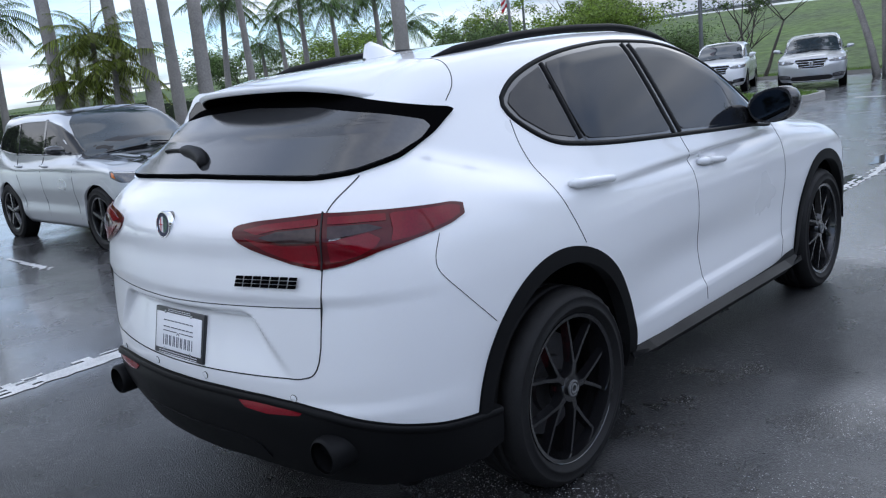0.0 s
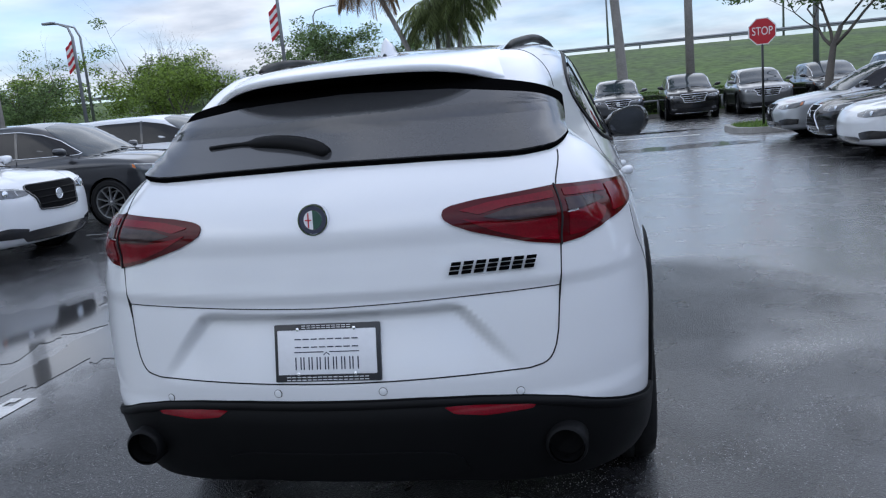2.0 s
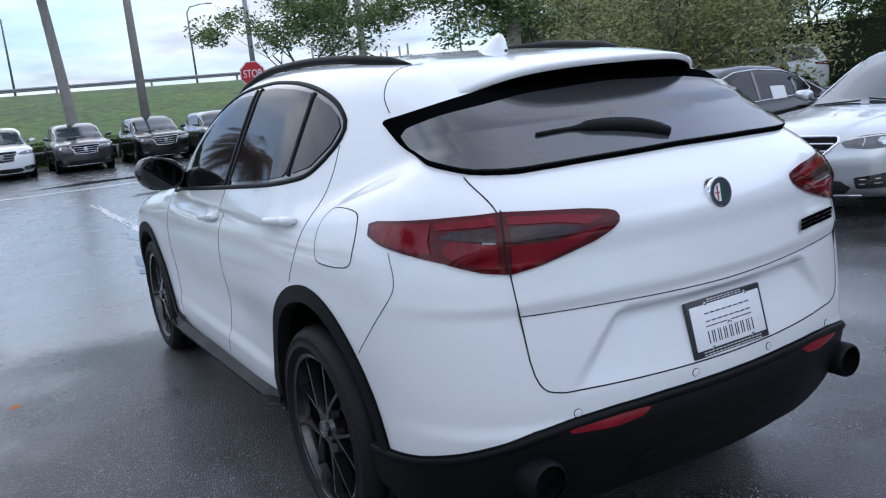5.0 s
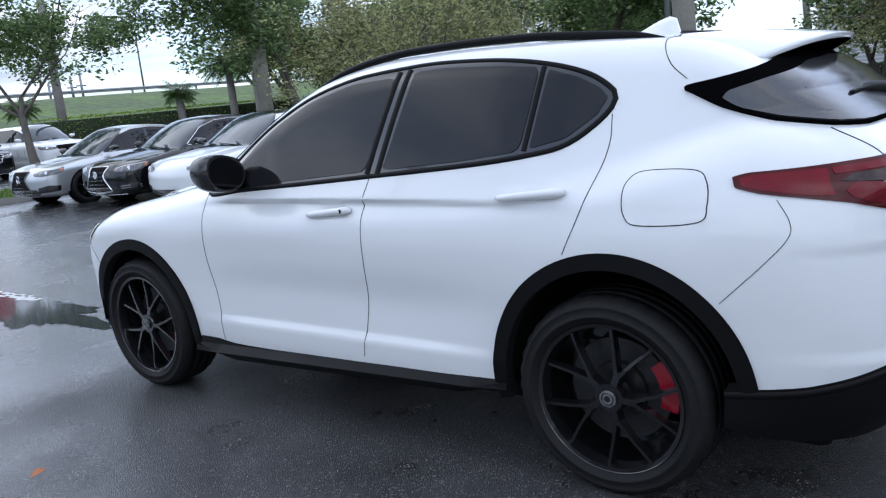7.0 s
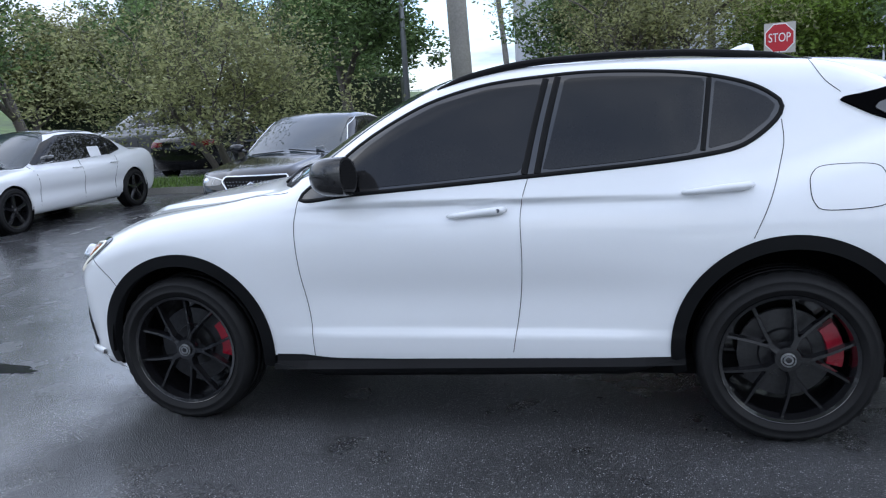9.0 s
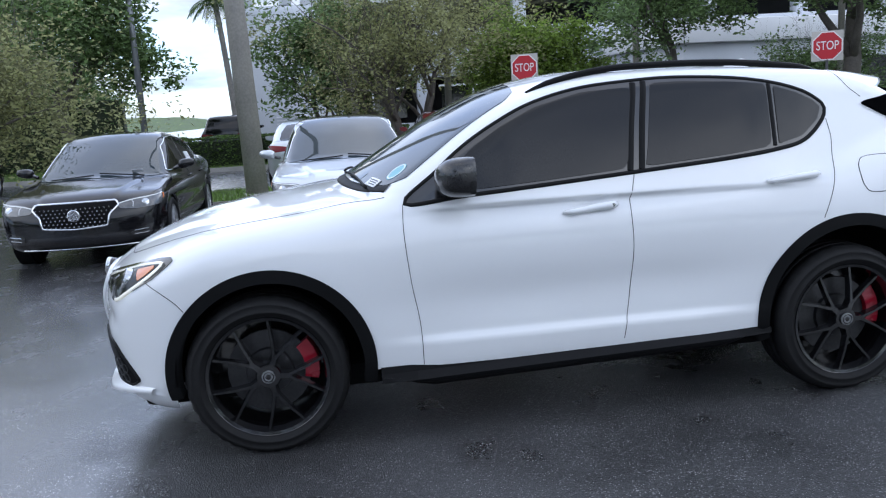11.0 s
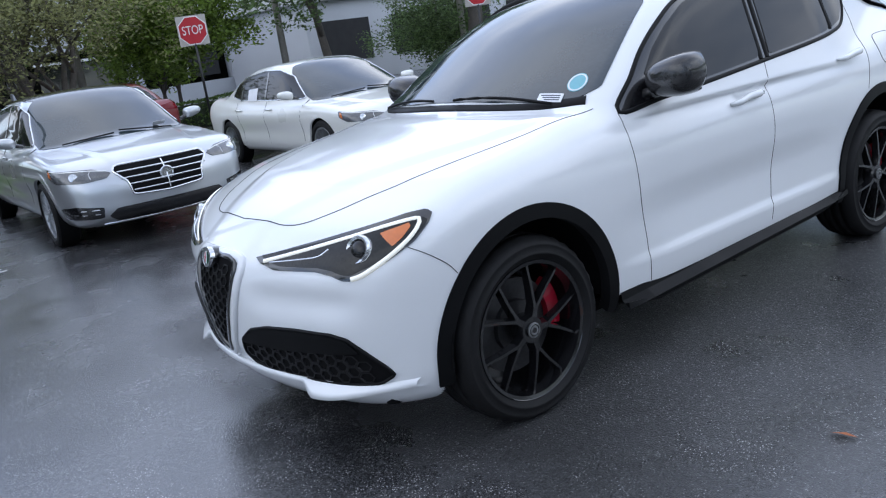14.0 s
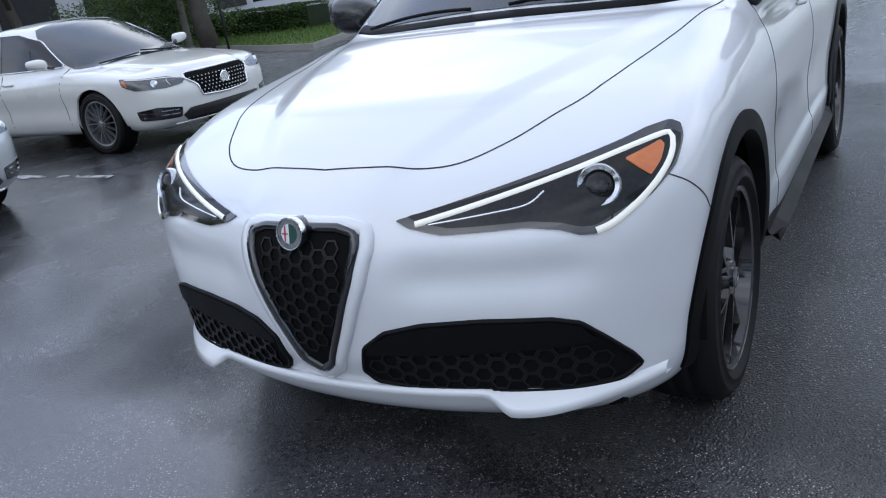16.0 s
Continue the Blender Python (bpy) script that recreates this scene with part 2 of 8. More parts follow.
def let_light_through(m, amount):
    """Thin leaves pass part of the light to their other side."""
    nt = m.node_tree
    b, out = nt.nodes["Principled BSDF"], nt.nodes["Material Output"]
    tr, mix = nt.nodes.new("ShaderNodeBsdfTranslucent"), nt.nodes.new("ShaderNodeMixShader")
    mix.inputs[0].default_value = amount
    nt.links.new(b.inputs["Base Color"].links[0].from_socket, tr.inputs["Color"])
    nt.links.new(b.outputs[0], mix.inputs[1])
    nt.links.new(tr.outputs[0], mix.inputs[2])
    nt.links.new(mix.outputs[0], out.inputs["Surface"])


for leafy in (GRASS, LEAF, LEAF_LIGHT, LEAF_OLIVE, FROND, FROND_LIGHT, FROND_PALE, FROND_DRY, HEDGE):
    let_light_through(leafy, 0.5)


# ---- mesh helpers ----
def mesh_of(name, verts, faces, material=None, smooth=True):
    me = bpy.data.meshes.new(name)
    me.from_pydata([tuple(map(float, v)) for v in verts], [], [tuple(map(int, f)) for f in faces])
    if smooth:
        me.polygons.foreach_set("use_smooth", np.ones(len(me.polygons), bool))
    if material:
        me.materials.append(material)
    me.update()
    return me


def thing(name, label, category, m=None, group=""):
    ob = new(name)
    ob.empty_display_size = 0.1
    if m is not None:
        ob.matrix_world = m
    return tagged(ob, label, category, group)


def part(name, data, material, parent, label="", m=None):
    """Links a mesh or a bmesh as one mesh object under a thing or a part."""
    if isinstance(data, bmesh.types.BMesh):
        bm = data
        data = bpy.data.meshes.new(name)
        bm.to_mesh(data)
        bm.free()
    if material is not None and not data.materials:
        data.materials.append(material)
    ob = new(name, data)
    if parent is not None:
        ob.parent = parent
    if m is not None:
        ob.matrix_basis = m
    if label:
        tagged(ob, label)
    return ob


def shade(bm, angle=35):
    for f in bm.faces:
        f.smooth = True
    for e in bm.edges:
        if len(e.link_faces) == 2 and e.calc_face_angle(0) > radians(angle):
            e.smooth = False
    return bm


def box(sx, sy, sz, x=0, y=0, z=0, bevel=0.0, segs=2):
    """A box with its middle at x, y and its foot at z."""
    bm = bmesh.new()
    bmesh.ops.create_cube(bm, size=1, matrix=Matrix.Translation((x, y, z + sz / 2)) @ Matrix.Diagonal((sx, sy, sz, 1)))
    if bevel:
        bmesh.ops.bevel(bm, geom=bm.edges[:], offset=bevel, segments=segs, affect="EDGES", profile=0.5)
    return shade(bm)


def lathe(rings, n=24, axis="z", close=True):
    """Rings of (radius, height) swept round an axis."""
    verts, faces = [], []
    for r, h in rings:
        for k in range(n):
            a = 2 * math.pi * k / n
            p = (r * math.cos(a), r * math.sin(a), h)
            verts.append(p if axis == "z" else (h, p[0], p[1]))
    for i in range(len(rings) - 1):
        for k in range(n):
            faces.append((i * n + k, i * n + (k + 1) % n, (i + 1) * n + (k + 1) % n, (i + 1) * n + k))
    if close:
        faces.append(tuple(range(n))[::-1])
        faces.append(tuple((len(rings) - 1) * n + k for k in range(n)))
    me = mesh_of("turned", verts, faces)
    bm = bmesh.new()
    bm.from_mesh(me)
    bpy.data.meshes.remove(me)
    bmesh.ops.recalc_face_normals(bm, faces=bm.faces[:])
    return shade(bm, 40)


def tube(points, radii, n=10):
    """A tapered tube along points."""
    pts = [Vector(p) for p in points]
    verts, faces = [], []
    side = Vector((1, 0.1, 0))
    for i, p in enumerate(pts):
        d = (pts[min(i + 1, len(pts) - 1)] - pts[max(i - 1, 0)]).normalized()
        u = (side - d * side.dot(d))
        if u.length < 0.05:
            u = Vector((0, 1, 0)) - d * d.y
        u.normalize()
        v = d.cross(u)
        for k in range(n):
            a = 2 * math.pi * k / n
            verts.append(p + (u * math.cos(a) + v * math.sin(a)) * radii[i])
    for i in range(len(pts) - 1):
        for k in range(n):
            faces.append((i * n + k, i * n + (k + 1) % n, (i + 1) * n + (k + 1) % n, (i + 1) * n + k))
    faces.append(tuple(range(n))[::-1])
    faces.append(tuple((len(pts) - 1) * n + k for k in range(n)))
    return verts, faces


def prism(outline, z0, z1):
    """A flat outline raised from z0 to z1."""
    n = len(outline)
    verts = [(x, y, z0) for x, y in outline] + [(x, y, z1) for x, y in outline]
    faces = [tuple(range(n, 2 * n)), tuple(range(n))[::-1]]
    faces += [(i, (i + 1) % n, n + (i + 1) % n, n + i) for i in range(n)]
    return verts, faces


def join(groups):
    verts, faces = [], []
    for v, f in groups:
        o = len(verts)
        verts += list(v)
        faces += [tuple(i + o for i in q) for q in f]
    return verts, faces


def spline(points, n, closed=False):
    """n points evenly along a smooth (Catmull-Rom) curve through the given ones."""
    p = np.array(points, float)
    p = np.vstack([p[-1], p, p[0], p[1]]) if closed else np.vstack([2 * p[0] - p[1], p, 2 * p[-1] - p[-2]])
    out = []
    for i in range(1, len(p) - 2):
        t = np.linspace(0, 1, 24, endpoint=False)[:, None]
        a, b, c, d = p[i - 1], p[i], p[i + 1], p[i + 2]
        out.append(0.5 * (2 * b + (c - a) * t + (2 * a - 5 * b + 4 * c - d) * t**2 + (3 * b - a - 3 * c + d) * t**3))
    out = np.vstack(out + ([] if closed else [p[-2][None]]))
    if closed:
        out = np.vstack([out, out[:1]])
    s = np.r_[0, np.cumsum(np.linalg.norm(np.diff(out, axis=0), axis=1))]
    at = np.linspace(0, s[-1], n + 1)[:-1] if closed else np.linspace(0, s[-1], n)
    return np.stack([np.interp(at, s, out[:, k]) for k in range(p.shape[1])], 1)


# ---- the ground ----
def ground_sheet():
    verts, faces = [], []
    xs = [-2000, -400, -120, -60, -30, -12, 0, 12, 30, 60, 120, 400, 2000]
    n = len(xs)
    for y in xs:
        for x in xs:
            verts.append((x, y, 0.0))
    for j in range(n - 1):
        for i in range(n - 1):
            faces.append((j * n + i, j * n + i + 1, (j + 1) * n + i + 1, (j + 1) * n + i))
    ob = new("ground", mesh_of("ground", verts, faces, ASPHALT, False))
    tagged(ob, "wet dark asphalt car park with damp patches and puddles", "ground", kind="structure")


ground_sheet()


def berm():
    """The highway embankment along the north side, with its flat top."""
    verts, faces = [], []
    xs = np.arange(-260, 300, 4.0)
    prof = ((30.0, 0.0), (32, 0.18), (36, 0.85), (42, 2.0), (48, 3.05), (52, 3.55), (54, 3.68), (60, 3.7), (80, 3.7), (84, 0.0))
    for x in xs:
        for k, (y, z) in enumerate(prof):
            w = 0.0 if k in (0, 9) else 0.22 * noise.noise((x * 0.06, y * 0.1, 3.1))
            verts.append((x, y + 0.5 * w + max(0, (-x - 30)) * 0.10, z + w))
    m = len(prof)
    for i in range(len(xs) - 1):
        for k in range(m - 1):
            faces.append((i * m + k, (i + 1) * m + k, (i + 1) * m + k + 1, i * m + k + 1))
    ob = new("embankment", mesh_of("embankment", verts, faces, BERM))
    tagged(ob, "long grassy highway embankment behind the car park", "embankment", kind="structure")


berm()

# ---- smooth body shapes ----
def curve1(points):
    """A smooth curve v(u) through (u, v) points in rising u, evaluated on arrays."""
    p = np.array(sorted(points), float)
    u, v = p[:, 0], p[:, 1]
    d = np.diff(v) / np.diff(u)
    m = np.r_[d[0], (d[:-1] * np.diff(u)[1:] + d[1:] * np.diff(u)[:-1]) / (u[2:] - u[:-2]), d[-1]]

    x = np.linspace(u[0], u[-1], 1500)
    i = np.clip(np.searchsorted(u, x) - 1, 0, len(u) - 2)
    h = u[i + 1] - u[i]
    t = (x - u[i]) / h
    y = (2 * t**3 - 3 * t**2 + 1) * v[i] + (t**3 - 2 * t**2 + t) * h * m[i] + (3 * t**2 - 2 * t**3) * v[i + 1] + (t**3 - t**2) * h * m[i + 1]

    def at(q):
        return np.interp(q, x, y)

    return at


def smax(a, b, k):
    h = np.maximum(k - np.abs(a - b), 0) / k
    return np.maximum(a, b) + h * h * k / 4


def smin(a, b, k):
    return -smax(-a, -b, k)


def step(x, a, b):
    t = np.clip((x - a) / (b - a), 0, 1)
    return t * t * (3 - 2 * t)


class Shape:
    """A car body as one smooth solid: below zero inside, above zero outside. y points to the nose, z up."""

    def __init__(self, flank, plan, deck, roof, tail, nose, lean, belt, screen_bow=0.25, crown=0.09, glass_tail=None, k=(0.12, 0.25, 0.3), floor=0.2, more=None):
        self.flank, self.plan, self.deck, self.roof, self.tail, self.nose = map(curve1, (flank, plan, deck, roof, tail, nose))
        self.lean, self.belt, self.bow, self.crown, self.glass_tail, self.k, self.floor, self.more = lean, belt, screen_bow, crown, glass_tail, k, floor, more

    def f(self, p):
        x, y, z = np.abs(p[..., 0]), p[..., 1], p[..., 2]
        k = self.k
        side = x - self.flank(z) * self.plan(y)
        deck = z - (self.deck(y + 0.10 * x * x) - 0.05 * x * x)
        back = -(y - 0.25 * x * x) + self.tail(z)
        front = y - self.nose(z) + 0.30 * x * x
        if self.more:
            d_side, d_back, d_front, d_deck = self.more(x, y, z)
            side, back, front, deck = side + d_side, back + d_back, front + d_front, deck + d_deck
        low = smax(smax(side, deck, k[0]), smax(back, front, 0.05), k[1])
        low = smax(low, self.floor - z, 0.08)
        w0, slope, taper = self.lean
        gside = (x - (w0 - slope * (z - self.belt) - 0.06 * (z - self.belt) ** 2 - taper * step(y, -0.9, -2.2) - 0.06 * step(y, 0.2, 1.1))) * 0.9
        groof = (z - (self.roof(y + self.bow * x * x) - self.crown * x * x)) * 0.8
        (ya, za), (yb, zb) = self.glass_tail
        inv = (yb - ya) / (zb - za)
        gback = (-(y - 0.22 * x * x) + ya + inv * (z - za)) / math.sqrt(1 + inv * inv)
        green = smax(smax(gside, groof, 0.09), gback, 0.10)
        green = smax(green, self.belt - 0.06 - z, 0.02)
        green = smax(green, np.maximum(back, front), 0.06)
        return smin(low, green, 0.035)

    def normal(self, p, e=0.004):
        d = e * np.vstack([np.eye(3), -np.eye(3)])
        q = self.f(p[..., None, :] + d)
        g = q[..., :3] - q[..., 3:]
        return g / np.maximum(np.linalg.norm(g, axis=-1, keepdims=True), 1e-9)

    def hit(self, start, way, far, steps=40):
        """Where rays that come from outside first meet the body; start + far * way lies inside."""
        way = way / np.linalg.norm(way, axis=-1, keepdims=True)
        ts = np.linspace(0, far, steps + 1)[1:]
        inside = self.f(start[..., None, :] + ts[:, None] * way[..., None, :]) < 0
        done = inside.any(-1)
        i = np.where(done, inside.argmax(-1), steps - 1)
        hi = ts[i]
        lo = hi - far / steps
        for _ in range(11):
            mid = (lo + hi) / 2
            inside = self.f(start + mid[..., None] * way) < 0
            hi, lo = np.where(inside, mid, hi), np.where(inside, lo, mid)
        return start + hi[..., None] * way, done

    def onto(self, uv, view):
        """Points of an outline, drawn in one view, laid onto the body. Views: left, right (y, z); rear, front (x, z); top (x, y); or ("turn", y0): (degrees from the tail, z)."""
        uv = np.asarray(uv, float)
        a, b, o = uv[..., 0], uv[..., 1], np.zeros(uv.shape[:-1])
        if view in ("left", "right"):
            s = -1 if view == "left" else 1
            return self.hit(np.stack([o + 1.4 * s, a, b], -1), np.stack([o - s, o, o], -1), 1.4)[0]
        if view in ("rear", "front"):
            s = -1 if view == "rear" else 1
            return self.hit(np.stack([a, o + 3.2 * s, b], -1), np.stack([o, o - s, o], -1), 3.2)[0]
        if view == "top":
            return self.hit(np.stack([a, b, o + 2.2], -1), np.stack([o, o, o - 1.0], -1), 1.9)[0]
        t, y0 = np.radians(a), view[1]
        d = np.stack([np.sin(t), -np.cos(t), o], -1)
        c = np.stack([o, o + y0, b], -1)
        return self.hit(c + 3.0 * d, -d, 3.0)[0]


# ---- the white crossover that the camera walks round: its shape ----
WB = 1.409


def hero_more(x, y, z):
    # plate bay in the tailgate, hollowed flank over the sill, shoulder crease at the handles
    bay = 1.15 * np.clip((z - 0.655) / 0.20, 0, 1) * (1 - step(z, 0.838, 0.872)) * (1 - step(x + 0.85 * (z - 0.855), 0.355, 0.415))
    ledge = 0.012 * (1 - step(z, 0.885, 0.93)) * step(z, 0.55, 0.60)
    hollow = 0.022 * np.exp(-(((z - 0.64) / 0.14) ** 2)) * step(y, -1.3, -0.5) * (1 - step(y, 0.3, 1.1))
    line = 0.925 + (0.6 - y) * 0.058
    hollow = hollow + 0.09 * 0.12 * np.tanh((z - line + np.sqrt((z - line) ** 2 + 0.003)) / 0.24) * step(y, -1.7, -1.2) * (1 - step(y, 1.0, 1.5))
    # hand hollows behind the four handles
    for yc, zc in ((-0.125, 1.034), (-1.138, 1.106)):
        hollow = hollow + 0.027 * np.exp(-(((y - yc) / 0.06) ** 2) - ((z - zc) / 0.026) ** 2)
    flare = -0.018 * (1 - step(z, 0.445, 0.50)) * step(y, -1.2, -0.6) * (1 - step(y, 0.5, 1.0))
    # the nose comes forward round the shield, and the bonnet rises between two creases
    bow = -0.035 * np.exp(-((x / 0.24) ** 2)) * step(z, 0.33, 0.45) * (1 - step(z, 0.78, 0.90))
    edge = np.interp(y, (1.0, 1.32, 1.605, 1.84, 2.1), (0.66, 0.575, 0.46, 0.35, 0.2))
    rise = -0.017 * (1 - step(x, edge - 0.035, edge + 0.065)) * step(y, 0.9, 1.2)
    # below the head lamps the bumper is hollowed over the brow of the lower intakes
    bow = bow + 0.020 * np.exp(-(((z - 0.655) / 0.055) ** 2)) * step(x, 0.20, 0.34) * (1 - step(x, 0.62, 0.82))
    return hollow + flare, 0.035 * bay + ledge, bow, rise


HERO = Shape(
    flank=((0.20, 0.86), (0.32, 0.912), (0.45, 0.93), (0.62, 0.940), (0.80, 0.945), (0.93, 0.935), (1.03, 0.912), (1.12, 0.878), (1.22, 0.820), (1.40, 0.72)),
    plan=((-2.45, 0.93), (-2.1, 0.965), (-1.7, 0.99), (-1.3, 0.995), (-0.5, 0.985), (0.5, 0.985), (1.2, 0.985), (1.6, 0.98), (2.0, 0.955), (2.3, 0.92)),
    deck=((-2.45, 1.38), (-1.9, 1.34), (-1.6, 1.27), (-1.35, 1.215), (-0.8, 1.165), (0.0, 1.125), (0.6, 1.12), (0.95, 1.145), (1.25, 1.10), (1.6, 1.05), (1.9, 0.99), (2.1, 0.935), (2.22, 0.885), (2.32, 0.81)),
    roof=((-2.3, 1.50), (-1.9, 1.556), (-1.5, 1.606), (-1.0, 1.650), (-0.5, 1.668), (-0.12, 1.655), (0.18, 1.595), (0.45, 1.485), (0.7, 1.345), (0.98, 1.175), (1.3, 0.95), (2.4, 0.3)),
    tail=((0.2, -2.25), (0.35, -2.36), (0.5, -2.42), (0.63, -2.435), (0.75, -2.43), (0.9, -2.415), (1.0, -2.40), (1.13, -2.372), (1.2, -2.325), (1.26, -2.25), (1.36, -2.10)),
    nose=((0.2, 2.15), (0.3, 2.215), (0.45, 2.24), (0.6, 2.255), (0.75, 2.255), (0.83, 2.235), (0.9, 2.19), (1.0, 2.05)),
    lean=(0.875, 0.415, 0.140), belt=1.12, glass_tail=((-2.37, 1.17), (-1.86, 1.52)), k=(0.13, 0.28, 0.3), floor=0.20, more=hero_more,
)

# ---- car materials ----
def paint(name, base, metal=0.0, rough=0.32):
    return mat(name, base, rough, metal, var=0.015, scale=1.2, fine=300, coat=1.0)


WHITE_PAINT = paint("white_car_paint", (0.76, 0.775, 0.79))
PEARL_PAINT = paint("pearl_white_car_paint", (0.74, 0.74, 0.70))
BLACK_PAINT = mat("black_car_paint", (0.005, 0.005, 0.006), 0.12, var=0.02, scale=1.2, fine=300, coat=0.3, spec=0.4)
SILVER_PAINT = paint("silver_car_paint", (0.52, 0.54, 0.56), 0.7)
GREY_PAINT = paint("grey_car_paint", (0.16, 0.165, 0.17), 0.6)
DARKGREY_PAINT = paint("dark_grey_car_paint", (0.035, 0.037, 0.042), 0.4)
RED_PAINT = paint("dark_red_car_paint", (0.20, 0.008, 0.012), 0.2)
PLASTIC = mat("black_textured_plastic", (0.006, 0.0062, 0.0068), 0.5, spec=0.12, var=0.25, scale=4, fine=400, bump=0.15, dist=0.001)
GLOSS_BLACK = mat("gloss_black_plastic", (0.006, 0.006, 0.007), 0.12, var=0.1, coat=1.0)
TINT = mat("black_tinted_glass", (0.010, 0.010, 0.011), 0.03, var=0.1, spec=0.38)
SCREEN = mat("windscreen_glass", (0.028, 0.040, 0.048), 0.02, var=0.2, spec=0.75)
REAR_GLASS = mat("tinted_rear_glass", (0.040, 0.041, 0.043), 0.13, var=0.15, spec=1.0)
BADGE_GREY = mat("grey_badge_enamel", (0.22, 0.225, 0.23), 0.3, 0.5, var=0.3, scale=40)
EDGE_BLACK = mat("black_glass_edge", (0.003, 0.003, 0.0033), 0.5, var=0.1, spec=0.0)
GAP = mat("dark_shut_line", (0.01, 0.01, 0.011), 0.8, var=0.1)
RUBBER = mat("tyre_rubber", (0.011, 0.011, 0.0115), 0.6, spec=0.2, var=0.3, scale=8, fine=120, bump=0.3)
BLACK_RIM = mat("satin_black_alloy", (0.007, 0.007, 0.008), 0.16, var=0.2, coat=0.6, spec=0.5)
SILVER_RIM = mat("silver_alloy", (0.45, 0.46, 0.47), 0.3, 0.9, var=0.1)
STEEL = mat("brake_steel", (0.07, 0.07, 0.073), 0.4, 0.9, var=0.25)
CHROME = mat("chrome_trim", (0.75, 0.76, 0.78), 0.08, 1.0, var=0.04)
CALIPER = mat("red_caliper_enamel", (0.34, 0.006, 0.022), 0.3, var=0.1, coat=0.5)
LINER = mat("dark_wheel_liner", (0.006, 0.006, 0.0065), 0.9, var=0.3, spec=0.1)
LAMP_RED = mat("red_lamp_lens", (0.155, 0.002, 0.008), 0.1, var=0.3, scale=9, fine=160, coat=0.1, spec=0.25)
LAMP_DEEP = mat("deep_red_lamp_lens", (0.07, 0.002, 0.004), 0.08, var=0.2, coat=0.1, spec=0.25)
LAMP_SMOKE = mat("smoked_lamp_lens", (0.035, 0.020, 0.021), 0.08, var=0.4, scale=20, coat=0.1, spec=0.3)
LAMP_CLEAR = mat("clear_lamp_body", (0.085, 0.088, 0.092), 0.06, var=0.5, scale=14, fine=90, coat=1.0)
HEX = mat("satin_black_mesh", (0.010, 0.010, 0.011), 0.35, var=0.2, spec=0.25)
LAMP_BLACK = mat("black_lamp_body", (0.016, 0.016, 0.017), 0.06, var=0.3, coat=1.0)
LAMP_BULB = mat("lamp_reflector", (0.62, 0.64, 0.66), 0.12, 0.8, var=0.1)
LAMP_PIPE = mat("white_light_guide", (0.82, 0.83, 0.80), 0.15, var=0.05, coat=1.0)
LAMP_PIPE_LIT = mat("lit_light_guide", (0.82, 0.82, 0.76), 0.15, var=0.05, coat=1.0)
LAMP_PIPE_LIT.node_tree.nodes["Principled BSDF"].inputs["Emission Color"].default_value = (1.0, 0.97, 0.82, 1)
LAMP_PIPE_LIT.node_tree.nodes["Principled BSDF"].inputs["Emission Strength"].default_value = 0.10
CARBON = mat("carbon_fibre_shell", (0.020, 0.020, 0.021), 0.22, var=0.3, scale=10, fine=120, coat=0.4)
PLATE_FRAME = mat("dark_plate_frame", (0.02, 0.021, 0.024), 0.3, var=0.1)
AMBER = mat("amber_lens", (0.62, 0.16, 0.03), 0.08, var=0.1, coat=1.0)
MIRROR = mat("mirror_glass", (0.05, 0.053, 0.06), 0.02, 1.0, var=0.02)
PLATE = mat("white_plate", (0.74, 0.75, 0.77), 0.4, var=0.05)
INK = mat("dark_blue_ink", (0.03, 0.035, 0.06), 0.6, var=0.1)
GREEN_ENAMEL = mat("green_enamel", (0.02, 0.07, 0.05), 0.25, var=0.1)
BLUE_METAL = mat("pale_blue_metal", (0.30, 0.46, 0.60), 0.25, 0.6, var=0.1)
STICKER_BLUE = mat("teal_sticker", (0.16, 0.42, 0.48), 0.4, var=0.1)


# ---- laying pieces onto a body ----
def with_normals(me, normals):
    me.polygons.foreach_set("use_smooth", np.ones(len(me.polygons), bool))
    me.normals_split_custom_set_from_vertices([tuple(n) for n in normals])
    return me


